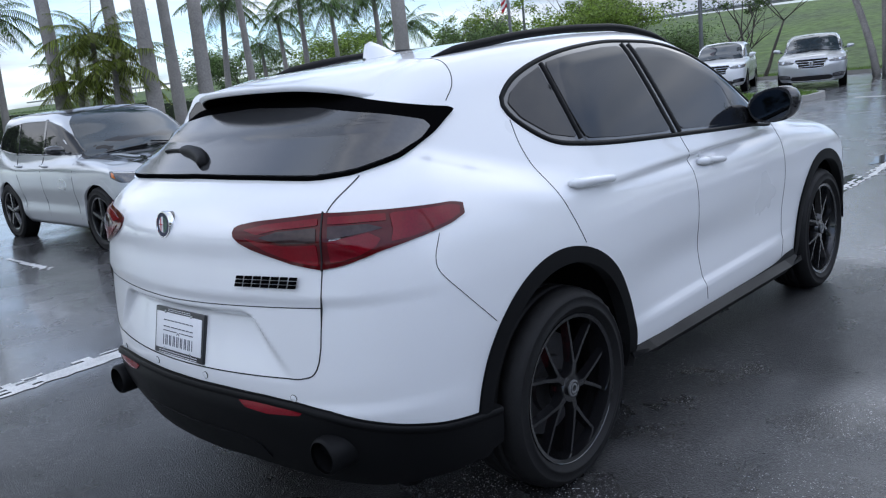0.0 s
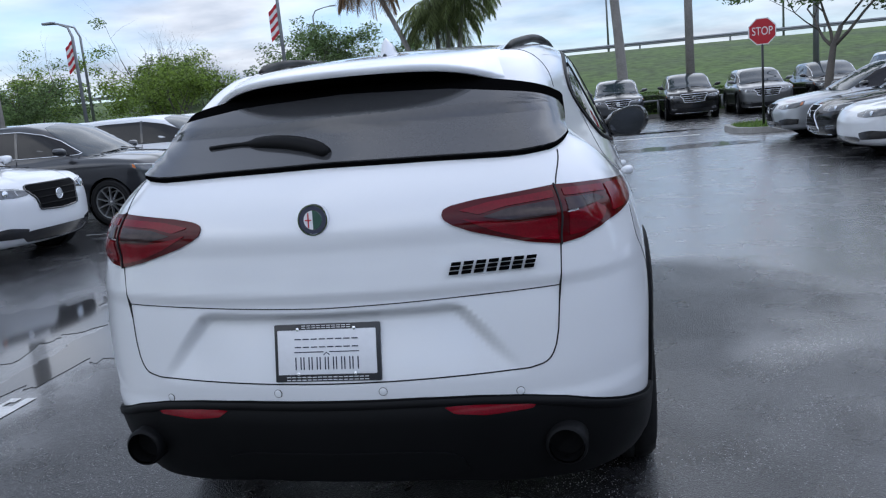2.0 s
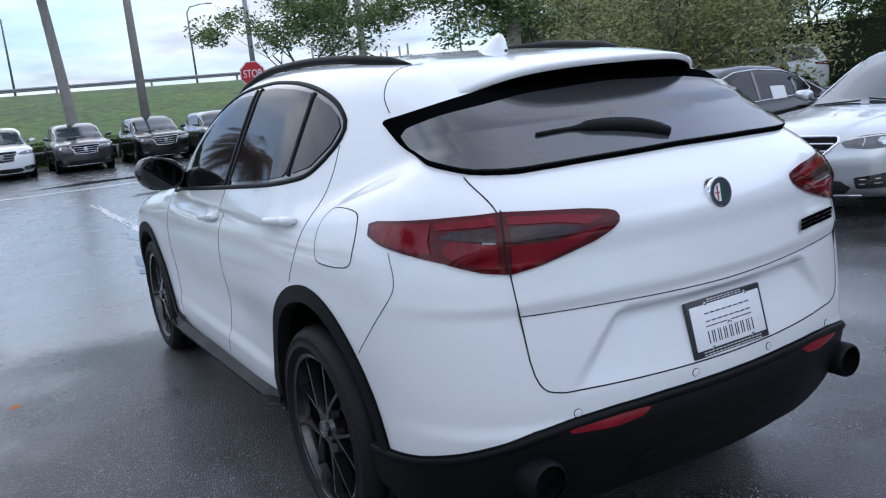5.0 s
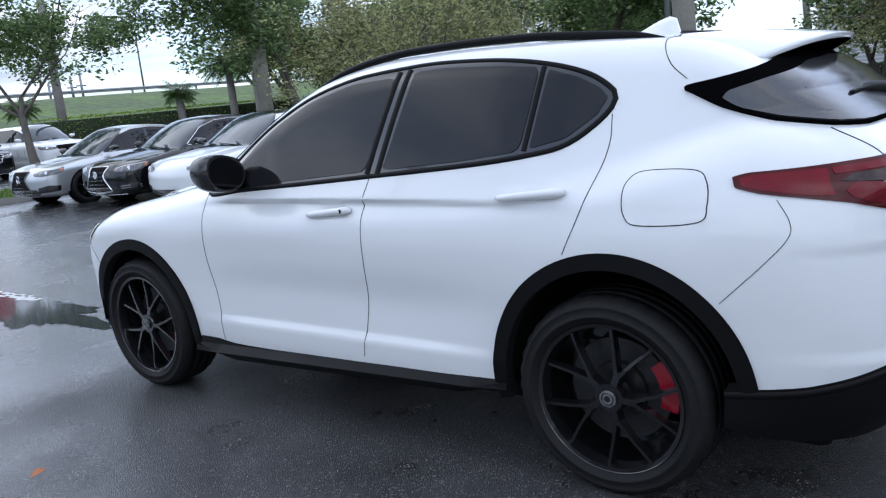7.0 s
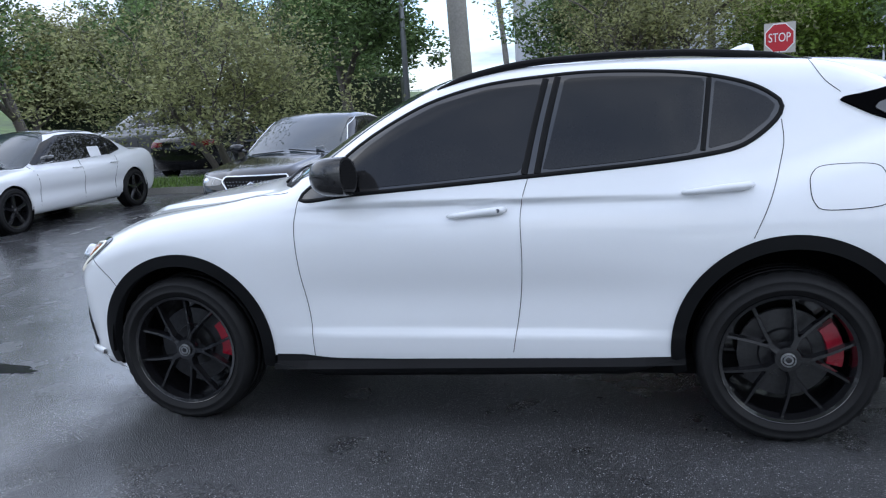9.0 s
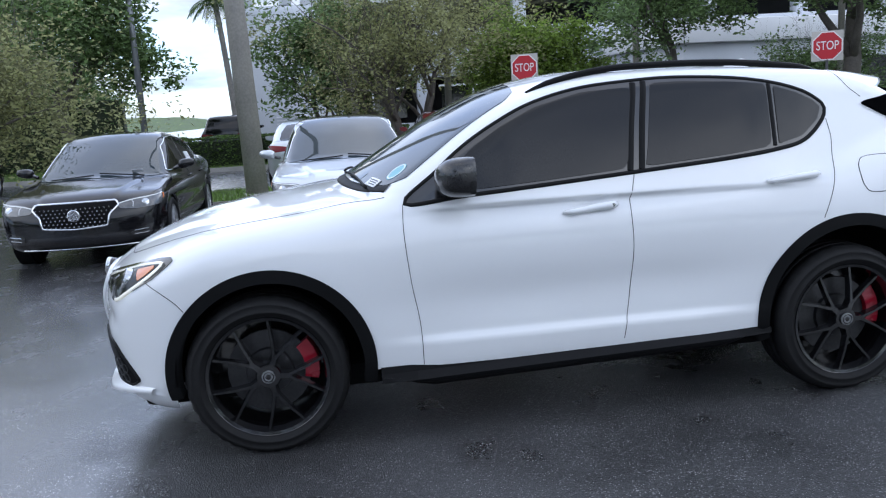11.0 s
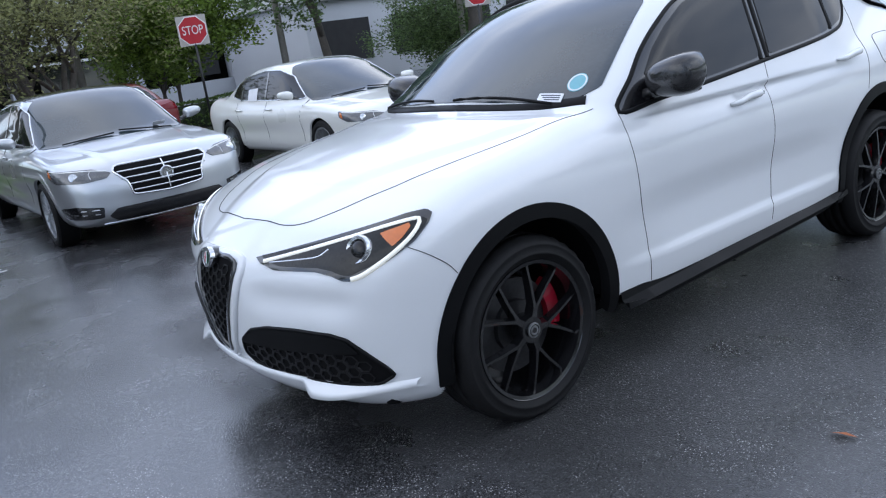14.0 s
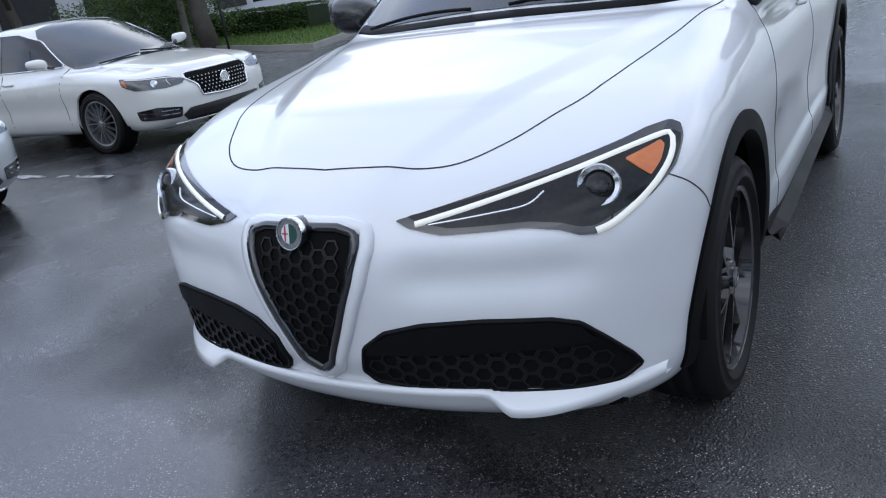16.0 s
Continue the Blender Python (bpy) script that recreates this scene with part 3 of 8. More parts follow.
def ring_patch(shape, outline, view, off=0.004, thick=0.012, middle=None, rings=(0.985, 0.94, 0.86, 0.75, 0.6, 0.42, 0.2), dome=0.0, mirror=False):
    """A panel with a smooth outline laid on the body: rings that close on its middle, and an edge folded inward."""
    o = np.asarray(outline, float)
    c = np.asarray(middle, float) if middle is not None else o.mean(0)
    flat = [o] + [c + (o - c) * r for r in rings] + [c[None]]
    uv = np.vstack(flat)
    p = shape.onto(uv, view)
    nr = shape.normal(p)
    n = len(o)
    lift = np.concatenate([np.full(n, off)] + [np.full(n, off + dome * (1 - r * r)) for r in rings] + [[off + dome]])
    v = p + nr * lift[:, None]
    edge = p[:n] + nr[:n] * (off - thick)
    faces = []
    for k in range(len(rings)):
        for i in range(n):
            j = (i + 1) % n
            faces.append((k * n + i, k * n + j, (k + 1) * n + j, (k + 1) * n + i))
    last, tip = len(rings) * n, len(v) - 1
    faces += [(last + i, last + (i + 1) % n, tip) for i in range(n)]
    rim = len(v) + np.arange(n)
    top = len(v) + n + np.arange(n)
    faces += [(rim[i], rim[(i + 1) % n], top[(i + 1) % n], top[i]) for i in range(n)]
    a, b = v[0] - v[-1], v[1] - v[-1]
    flip = np.dot(np.cross(a, b), nr[-1]) < 0
    if flip:
        faces = [f[::-1] for f in faces]
    out = np.cross(np.roll(v[:n], -1, 0) - np.roll(v[:n], 1, 0), nr[:n]) * (-1 if flip else 1)
    out /= np.maximum(np.linalg.norm(out, axis=1, keepdims=True), 1e-9)
    allv, alln = np.vstack([v, edge, v[:n]]), np.vstack([nr, out, out])
    return finish(allv, faces, alln, mirror)


def finish(v, faces, normals, mirror=False):
    if mirror:
        v, normals = v * (-1, 1, 1), normals * (-1, 1, 1)
        faces = [tuple(f)[::-1] for f in faces]
    return with_normals(mesh_of("panel", v, faces), normals)


def strip_patch(shape, low, high, view, off=0.006, thick=0.02, rows=5, bulge=0.0, mirror=False):
    """A panel between two outlines with the same number of points, laid on the body, with all its edges folded inward."""
    low, high = np.asarray(low, float), np.asarray(high, float)
    n = len(low)
    t = np.linspace(0, 1, rows + 1)
    uv = np.concatenate([low + (high - low) * k for k in t])
    p = shape.onto(uv, view)
    nr = shape.normal(p)
    lift = np.repeat(off + bulge * np.sin(math.pi * t), n)
    v = p + nr * lift[:, None]
    faces = [(k * n + i, k * n + i + 1, (k + 1) * n + i + 1, (k + 1) * n + i) for k in range(rows) for i in range(n - 1)]
    loop = [i for i in range(n)] + [k * n + n - 1 for k in range(1, rows + 1)] + [rows * n + i for i in range(n - 2, -1, -1)] + [k * n for k in range(rows - 1, 0, -1)]
    m = len(loop)
    inner = p[loop] + nr[loop] * (off - thick)
    base = len(v)
    faces += [(loop[(i + 1) % m], loop[i], base + i, base + (i + 1) % m) for i in range(m)]
    a, b = v[1] - v[0], v[n] - v[0]
    if np.dot(np.cross(a, b), nr[0]) < 0:
        faces = [f[::-1] for f in faces]
    return finish(np.vstack([v, inner]), faces, np.vstack([nr, nr[loop]]), mirror)


def ribbon(shape, line, view, width=0.004, off=0.0012, depth=0.006, closed=False, mirror=False, rounded=False):
    """A narrow strip along a line on the body: shut lines, trims, light guides."""
    p = shape.onto(line, view)
    nr = shape.normal(p)
    d = (np.roll(p, -1, 0) - np.roll(p, 1, 0)) if closed else np.gradient(p, axis=0)
    side = np.cross(d, nr)
    side /= np.maximum(np.linalg.norm(side, axis=1, keepdims=True), 1e-9)
    prof = ((-0.5, -depth), (-0.5, off * 0.3), (-0.3, off), (0.3, off), (0.5, off * 0.3), (0.5, -depth)) if rounded else ((-0.5, -depth), (-0.5, off), (0.5, off), (0.5, -depth))
    n, m = len(p), len(prof)
    v = np.concatenate([p + side * (width * a) + nr * b for a, b in prof])
    faces = []
    for k in range(m - 1):
        for i in range(n if closed else n - 1):
            j = (i + 1) % n
            faces.append((k * n + i, k * n + j, (k + 1) * n + j, (k + 1) * n + i))
    mid = (m // 2 - 1) * n
    if np.dot(np.cross(v[mid + 1] - v[mid], v[mid + n] - v[mid]), nr[0]) < 0:
        faces = [f[::-1] for f in faces]
    if mirror:
        v = v * (-1, 1, 1)
        faces = [f[::-1] for f in faces]
    return mesh_of("strip", v, faces, smooth=rounded)


def shell(shape, size, pitch, inner_y=(-1.5, 1.4), core=0.72):
    """The whole body as a fine net: a box's net drawn in onto the body along rays towards the car's middle."""
    (xa, xb), (ya, yb), (za, zb) = size
    P, F, base = [], [], 0

    def sheet(o, u, v, nu, nv):
        nonlocal base
        a, b = np.meshgrid(np.linspace(0, 1, nu + 1), np.linspace(0, 1, nv + 1), indexing="ij")
        P.append((np.asarray(o)[None] + a.reshape(-1, 1) * np.asarray(u)[None] + b.reshape(-1, 1) * np.asarray(v)[None]))
        i, j = np.meshgrid(np.arange(nu), np.arange(nv), indexing="ij")
        q = base + i * (nv + 1) + j
        F.append(np.stack([q, q + nv + 1, q + nv + 2, q + 1], -1).reshape(-1, 4))
        base += (nu + 1) * (nv + 1)

    nx, ny, nz = (max(4, int((b - a) / pitch)) for a, b in size)
    X, Y, Z = xb - xa, yb - ya, zb - za
    sheet((xa, ya, zb), (X, 0, 0), (0, Y, 0), nx, ny)
    sheet((xa, ya, za), (0, Y, 0), (X, 0, 0), ny, nx)
    sheet((xb, ya, za), (0, Y, 0), (0, 0, Z), ny, nz)
    sheet((xa, ya, za), (0, 0, Z), (0, Y, 0), nz, ny)
    sheet((xa, ya, za), (X, 0, 0), (0, 0, Z), nx, nz)
    sheet((xa, yb, za), (0, 0, Z), (X, 0, 0), nz, nx)
    p, f = np.vstack(P), np.vstack(F)
    c = np.stack([0 * p[:, 0], np.clip(p[:, 1], *inner_y), 0 * p[:, 0] + core], -1)
    c[:, 1] = inner_y[0] + (p[:, 1] - ya) / Y * (inner_y[1] - inner_y[0])
    lo, hi = np.zeros(len(p)), np.ones(len(p))
    for _ in range(24):
        t = (lo + hi) / 2
        inside = shape.f(c + (p - c) * t[:, None]) < 0
        lo, hi = np.where(inside, t, lo), np.where(inside, hi, t)
    v = c + (p - c) * lo[:, None]
    return v, f, shape.normal(v)


def cut_out(v, f, nr, pick):
    """The mesh of the faces picked from a net, with the body's own normals."""
    f = f[pick]
    used, inv = np.unique(f, return_inverse=True)
    return with_normals(mesh_of("panel", v[used], inv.reshape(f.shape)), nr[used])


def lettering(words, size, depth, name="lettering"):
    """Words as a solid mesh, centred, standing in the x-z plane and facing -y."""
    cu = bpy.data.curves.new(name, "FONT")
    cu.body, cu.size, cu.extrude, cu.align_x, cu.align_y = words, size, depth, "CENTER", "CENTER"
    ob = bpy.data.objects.new(name, cu)
    scene.collection.objects.link(ob)
    me = bpy.data.meshes.new_from_object(ob.evaluated_get(bpy.context.evaluated_depsgraph_get()))
    bpy.data.objects.remove(ob)
    bpy.data.curves.remove(cu)
    me.transform(pose(0, 0, 0, 90, 0, 0))
    return me


def letter_bars(n, width, height, stroke, depth, lines=2, slant=0.0, upright=False):
    """A row of n plain letter-like shapes: short stacked bars for each, standing in the x-z plane and facing -y."""
    groups, cell = [], width / n
    for k in range(n):
        x0, w = -width / 2 + (k + 0.12) * cell, cell * 0.76
        lean = slant * height
        rows = [(j * (height - stroke) / (lines - 1)) for j in range(lines)]
        if upright:
            for a in (0.0, w - stroke):
                v, f = prism([(x0 + a, 0), (x0 + a + stroke, 0), (x0 + a + stroke, height), (x0 + a, height)], -depth, 0.0)
                groups.append(([(p, q, r - height / 2) for p, r, q in v], f))
            continue
        for b in rows:
            e, g = lean * b / height, lean * (b + stroke) / height
            o = [(x0 + e, b), (x0 + w + e, b), (x0 + w + g, b + stroke), (x0 + g, b + stroke)]
            v, f = prism(o, -depth, 0.0)
            groups.append(([(p, q, r - height / 2) for p, r, q in v], f))
    v, f = join(groups)
    return mesh_of("bars", v, [q[::-1] for q in f], smooth=False)


# ---- wheels ----
def tyre_mesh(r, w, rim, n=72):
    h = w / 2
    rings = [(rim - 0.006, -h * 0.80), (rim + 0.012, -h * 0.93), (rim + 0.25 * (r - rim), -h * 1.0), (rim + 0.28 * (r - rim), -h * 1.025), (rim + 0.33 * (r - rim), -h * 1.025), (rim + 0.36 * (r - rim), -h * 1.01), (r - 0.040, -h * 0.97), (r - 0.037, -h * 0.985), (r - 0.032, -h * 0.975), (r - 0.014, -h * 0.86), (r - 0.003, -h * 0.70)]
    for g in (-0.42, -0.02, 0.38):
        rings += [(r, h * (g - 0.14)), (r, h * (g - 0.03)), (r - 0.008, h * (g - 0.025)), (r - 0.008, h * (g + 0.05)), (r, h * (g + 0.055))]
    rings += [(r - 0.003, h * 0.70), (r - 0.014, h * 0.86), (r - 0.032, h * 0.975), (r - 0.037, h * 0.985), (r - 0.040, h * 0.97), (rim + 0.36 * (r - rim), h * 1.01), (rim + 0.33 * (r - rim), h * 1.025), (rim + 0.28 * (r - rim), h * 1.025), (rim + 0.25 * (r - rim), h * 1.0), (rim + 0.012, h * 0.93), (rim - 0.006, h * 0.80)]
    verts, faces = [], []
    m = len(rings)
    for i, (q, x) in enumerate(rings):
        for k in range(n):
            a = 2 * math.pi * k / n
            # shoulder blocks: every other step of the outer rings is cut back
            s = q - (0.006 if k % 2 and 8 < i < 11 or k % 2 and m - 12 < i < m - 9 else 0)
            verts.append((x, s * math.cos(a), s * math.sin(a)))
    for i in range(m - 1):
        for k in range(n):
            faces.append((i * n + k, i * n + (k + 1) % n, (i + 1) * n + (k + 1) % n, (i + 1) * n + k))
    return mesh_of("tyre", verts, faces, RUBBER)


def bar_between(a, b, wa, wb, d0, d1):
    """A tapered bar in the wheel's plane from a to b (y, z), between the depths d0 and d1."""
    a, b = np.array(a), np.array(b)
    t = (b - a) / np.linalg.norm(b - a)
    s = np.array([-t[1], t[0]])
    q = []
    for p, w, dd in ((a, wa, 0.0), (b, wb, -0.004)):
        for e, x in ((-1.0, d0), (-0.55, d1 + dd), (0.55, d1 + dd), (1.0, d0)):
            y, z = p + s * w * e
            q.append((x, y, z))
    f = [(0, 1, 5, 4), (1, 2, 6, 5), (2, 3, 7, 6), (3, 0, 4, 7), (0, 3, 2, 1), (4, 5, 6, 7)]
    return q, f


def rim_mesh(rr, face, style, first=0.0):
    """Spokes, hub and lip of an alloy wheel whose outer face lies at x = face."""
    groups = []
    if style == "y":
        for k in range(5):
            a0 = math.radians(first + 72 * k)
            at = lambda r, da: (r * math.cos(a0 + math.radians(da)), r * math.sin(a0 + math.radians(da)))
            # one arm from the hub that forks into two slimmer ones
            groups.append(bar_between(at(0.030, 0), at(0.104, 0), 0.024, 0.019, face - 0.05, face - 0.012))
            for s in (-1, 1):
                groups.append(bar_between(at(0.090, 3.2 * s), at(0.170, 13.0 * s), 0.0125, 0.0105, face - 0.05, face - 0.014))
                groups.append(bar_between(at(0.166, 12.7 * s), at(rr - 0.010, 18.5 * s), 0.0105, 0.0095, face - 0.05, face - 0.0175))
    else:
        n = {"ten": 10, "five": 5, "multi": 16}[style]
        w = {"ten": 0.016, "five": 0.034, "multi": 0.009}[style]
        for k in range(n):
            a = math.radians(first + 360 * k / n)
            e = a + (math.radians(6) if style == "multi" else 0)
            groups.append(bar_between((0.035 * math.cos(a), 0.035 * math.sin(a)), ((rr - 0.01) * math.cos(e), (rr - 0.01) * math.sin(e)), w, w * 0.8, face - 0.035, face - 0.004))
    for rings in (((0.0, face - 0.012), (0.052, face - 0.012), (0.060, face - 0.03), (0.060, face - 0.07)), ((rr - 0.022, face - 0.05), (rr - 0.012, face - 0.004), (rr + 0.002, face), (rr + 0.006, face - 0.006), (rr - 0.004, face - 0.02))):
        v, f, n = [], [], 40
        for r, x in rings:
            for k in range(n):
                a = 2 * math.pi * k / n
                v.append((x, r * math.cos(a), r * math.sin(a)))
        for i in range(len(rings) - 1):
            for k in range(n):
                f.append((i * n + k, i * n + (k + 1) % n, (i + 1) * n + (k + 1) % n, (i + 1) * n + k))
        groups.append((v, f))
    v, f = join(groups)
    bm = bmesh.new()
    me = mesh_of("rim", v, f)
    bm.from_mesh(me)
    bpy.data.meshes.remove(me)
    bmesh.ops.recalc_face_normals(bm, faces=bm.faces[:])
    return shade(bm, 30)


WHEELS = {}


def wheel(car, x, y, r, w, rim, style, rim_mat, caliper=None, first=0.0, fine=True):
    """One road wheel with its tyre, rim, hub cap, brake disc and caliper; x is its outer face."""
    s = 1 if x > 0 else -1
    key = (r, w, rim, style, first, fine)
    if key not in WHEELS:
        barrel = lathe([(rim * 0.62, -w * 0.35), (rim - 0.03, -w * 0.35), (rim - 0.018, w * 0.1), (rim - 0.004, w * 0.42)], 40 if fine else 24, "x", False)
        me = bpy.data.meshes.new("wheel")
        barrel.to_mesh(me)
        barrel.free()
        rm = bpy.data.meshes.new("rim")
        b = rim_mesh(rim, w * 0.45, style, first)
        b.to_mesh(rm)
        b.free()
        disc = bpy.data.meshes.new("brake_disc")
        b = lathe([(0.05, -0.02), (rim * 0.70, -0.02), (rim * 0.70, 0.004), (rim * 0.4, 0.004), (rim * 0.38, 0.02), (0.04, 0.02)], 32, "x")
        b.to_mesh(disc)
        b.free()
        cap = bpy.data.meshes.new("hub_cap")
        b = lathe([(0.0301, w * 0.40), (0.030, w * 0.45 - 0.006), (0.026, w * 0.45 - 0.002), (0.010, w * 0.45)], 20, "x")
        b.to_mesh(cap)
        b.free()
        WHEELS[key] = (me, tyre_mesh(r, w, rim, 72 if fine else 40), rm, disc, cap)
    me, ty, rm, disc, cap = WHEELS[key]
    m = Matrix.Translation((x - s * w / 2, y, r - 0.008)) @ (Matrix.Identity(4) if s > 0 else pose(0, 0, 0, 0, 0, 180))
    wh = part("wheel", me, None, car, m=m)
    if not me.materials:
        me.materials.append(rim_mat)
    part("tyre", ty, RUBBER, wh)
    part("rim", rm, rim_mat, wh)
    if fine:
        part("rim_lip", lathe([(rim - 0.001, w * 0.45 - 0.002), (rim + 0.003, w * 0.45 + 0.002), (rim + 0.006, w * 0.45 - 0.004)], 64, "x", False), rim_mat, wh)
        bolt = lathe([(0.0085, w * 0.45 - 0.035), (0.0085, w * 0.45 - 0.016), (0.006, w * 0.45 - 0.014), (0.0001, w * 0.45 - 0.014)], 8, "x", False)
        nut = bpy.data.meshes.new("wheel_bolt")
        bolt.to_mesh(nut)
        bolt.free()
        nut.materials.append(STEEL)
        for k in range(5):
            a = math.radians(first + 36 + 72 * k)
            part("wheel_bolt", nut, STEEL, wh, m=Matrix.Translation((0, 0.044 * math.cos(a), 0.044 * math.sin(a))))
    hub = part("hub_cap", cap, BLACK_RIM if fine else rim_mat, wh)
    if fine:
        part("cap_ring", lathe([(0.031, w * 0.45 - 0.006), (0.0305, w * 0.45), (0.025, w * 0.45 + 0.001), (0.0245, w * 0.45 - 0.003)], 28, "x", False), BADGE_GREY, hub)
        part("cap_emblem", lathe([(0.020, w * 0.45 - 0.003), (0.019, w * 0.45 + 0.0015), (0.012, w * 0.45 + 0.0015), (0.011, w * 0.45 - 0.003)], 20, "x", False), BADGE_GREY, hub)
    if fine:
        part("brake_disc", disc, STEEL, wh)
    if caliper:
        bm = bmesh.new()
        v, f = [], []
        n = 12
        for i in range(n + 1):
            a = math.radians(-26 + 52 * i / n)
            for q, xx in ((rim * 0.58, -0.02), (rim * 0.60, 0.030), (rim * 0.83, 0.030), (rim * 0.86, -0.02)):
                v.append((xx, q * math.cos(a), q * math.sin(a)))
        for i in range(n):
            for k in range(4):
                f.append((i * 4 + k, i * 4 + (k + 1) % 4, i * 4 + 4 + (k + 1) % 4, i * 4 + 4 + k))
        f += [(0, 3, 2, 1), tuple(n * 4 + k for k in range(4))]
        bm.free()
        part("brake_caliper", mesh_of("brake_caliper", v, f, caliper, False), caliper, wh, "red brake caliper", pose(0.0, 0, 0, 168 if s > 0 else 12, 0, 0))
    return wh

# ---- the white crossover ----
SILL_STEP = mat("smooth_dark_plastic", (0.007, 0.0072, 0.008), 0.45, var=0.15, spec=0.14)
LAMP_SMOKED = mat("grey_lamp_bezel", (0.014, 0.0145, 0.015), 0.12, var=0.5, scale=14, fine=90, coat=0.05, spec=0.3)


def mirrored(points):
    """An outline given for one half, from the middle out and back, closed over the other half."""
    p = [tuple(q) for q in points]
    return p + [(-a, b) for a, b in p[::-1] if abs(a) > 1e-6]


def even(points, n=72):
    """Points evenly along a closed polygon, corners kept soft."""
    return spline(points, n, True)


ARCHES = ((-1.432, 0.400, 0.492), (1.385, 0.385, 0.472))


def hero_car():
    car = thing("crossover_car", "white crossover with black wheels parked on the wet asphalt", "car")
    S = HERO
    v, f, nr = shell(S, ((-1.05, 1.05), (-2.55, 2.42), (0.16, 1.78)), 0.016)
    c = v[f].mean(1)
    n = nr[f].mean(1)
    ax, y, z = np.abs(c[:, 0]), c[:, 1], c[:, 2]
    arch = np.zeros(len(c), bool)
    for ya, za, ra in ARCHES:
        arch |= (ax > 0.5) & ((y - ya) ** 2 + (z - za) ** 2 < (ra - 0.03) ** 2)
        arch |= (ax > 0.5) & (np.abs(y - ya) < ra - 0.03) & (z < za)
    low = z < np.where(np.abs(y) < 1.2, 0.345, 0.22)
    low |= (y < -1.5) & (z < 0.43)
    live = ~arch & ~low
    # which panel a place belongs to
    panel = np.full(len(c), "body_shell", object)
    theta = np.degrees(np.arctan2(ax, -(y + 1.2)))
    gate = (y < -1.5) & (theta < np.interp(z, (0.66, 0.70, 0.9, 1.16, 1.27, 1.5), (27, 29.5, 31.4, 33, 37, 45))) & (z > 0.665) & (z < 1.50)
    panel[(y > 1.6) & (z < 0.95)] = "front_bumper"
    panel[(y < -1.9) & (z < 1.0)] = "rear_bumper"
    hood_edge = np.interp(y, (0.8, 1.19, 1.70, 1.95, 2.06, 2.1), (0.775, 0.717, 0.622, 0.48, 0.24, 0.0))
    panel[(y > 0.75) & (y < 2.1) & (ax < hood_edge) & (n[:, 2] > 0.5)] = "hood"
    door = (ax > 0.6) & (n[:, 2] < 0.75) & (z < 1.14) & (z > 0.3)
    panel[door & (y < 0.735) & (y > -0.325)] = "front_door"
    panel[door & (y <= -0.325) & (y > np.interp(z, (0.6, 0.88, 1.03, 1.225), (-0.96, -1.272, -1.338, -1.40)))] = "rear_door"
    panel[(y > 0.7) & (y < 1.9) & (z > 0.3) & (panel == "body_shell") & (z < 1.13)] = "front_fender"
    panel[gate] = "tailgate"
    panel[(n[:, 2] > 0.6) & (z > 1.48) & (y < 0.2)] = "roof"
    left, right = c[:, 0] < 0, c[:, 0] >= 0
    for name in ("front_bumper", "rear_bumper", "hood", "tailgate", "roof", "body_shell"):
        part(name, cut_out(v, f, nr, live & (panel == name)), WHITE_PAINT, car)
    for name in ("front_door", "rear_door", "front_fender"):
        for half in (left, right):
            part(name, cut_out(v, f, nr, live & (panel == name) & half), WHITE_PAINT, car)

    # underside and wheel liners
    part("floor_pan", box(1.5, 4.1, 0.12, 0, -0.05, 0.22, 0.04), LINER, car)
    for ya, za, ra in ARCHES:
        for s in (-1, 1):
            vv, ff, m = [], [], 28
            for i in range(m + 1):
                a = math.radians(-4 + 188 * i / m)
                for q, xx in ((ra - 0.045, 0.915), (ra - 0.02, 0.60), (0.02, 0.58)):
                    vv.append((s * xx, ya + q * math.cos(a), max(0.16, za + q * math.sin(a))))
            for i in range(m):
                for k in range(2):
                    ff.append((i * 3 + k, i * 3 + k + 1, i * 3 + 4 + k, i * 3 + 3 + k))
            part("wheel_liner", mesh_of("wheel_liner", vv, ff, LINER), LINER, car)
            ang = np.radians(np.linspace(-12, 192, 60))
            side = "right" if s > 0 else "left"
            inner = np.stack([ya + (ra - 0.058) * np.cos(ang), za + (ra - 0.058) * np.sin(ang)], 1)
            outer = np.stack([ya + ra * np.cos(ang), za + ra * np.sin(ang)], 1)
            part("arch_cladding", strip_patch(S, inner, outer, side, 0.010, 0.05, 4, 0.006), PLASTIC, car, "matt black wheel arch cladding")
    # sills
    for s in (-1, 1):
        prof = ((0.885, 0.012), (0.915, 0.004), (0.922, -0.026), (0.964, -0.056), (0.957, -0.075), (0.925, -0.100), (0.86, -0.125), (0.70, -0.13))
        ys = np.linspace(-1.0, 0.90, 24)
        vv, ff = [], []
        for yy in ys:
            z0 = 0.372 - 0.0273 * yy
            end = 1 - 0.25 * (max(0, abs(yy) - 0.8) / 0.2) ** 2
            for a, b in prof:
                vv.append((s * (0.9 + (a - 0.9) * end), yy, z0 + b * (1 - 0.62 * step(np.float64(abs(yy - (-0.05))), 0.70, 0.95) * (b < -0.06))))
        k, gg = len(prof), []
        for i in range(len(ys) - 1):
            for j in range(k - 1):
                q = (i * k + j, i * k + j + 1, (i + 1) * k + j + 1, (i + 1) * k + j)
                (gg if j == 2 and 1 < i < 21 else ff).append(q if s < 0 else q[::-1])
        sill = part("sill", mesh_of("sill", vv, ff, PLASTIC, False), PLASTIC, car, "black plastic side sill")
        part("sill_step", mesh_of("sill_step", vv, gg, SILL_STEP, False), SILL_STEP, sill, "smooth dark step of the sill")

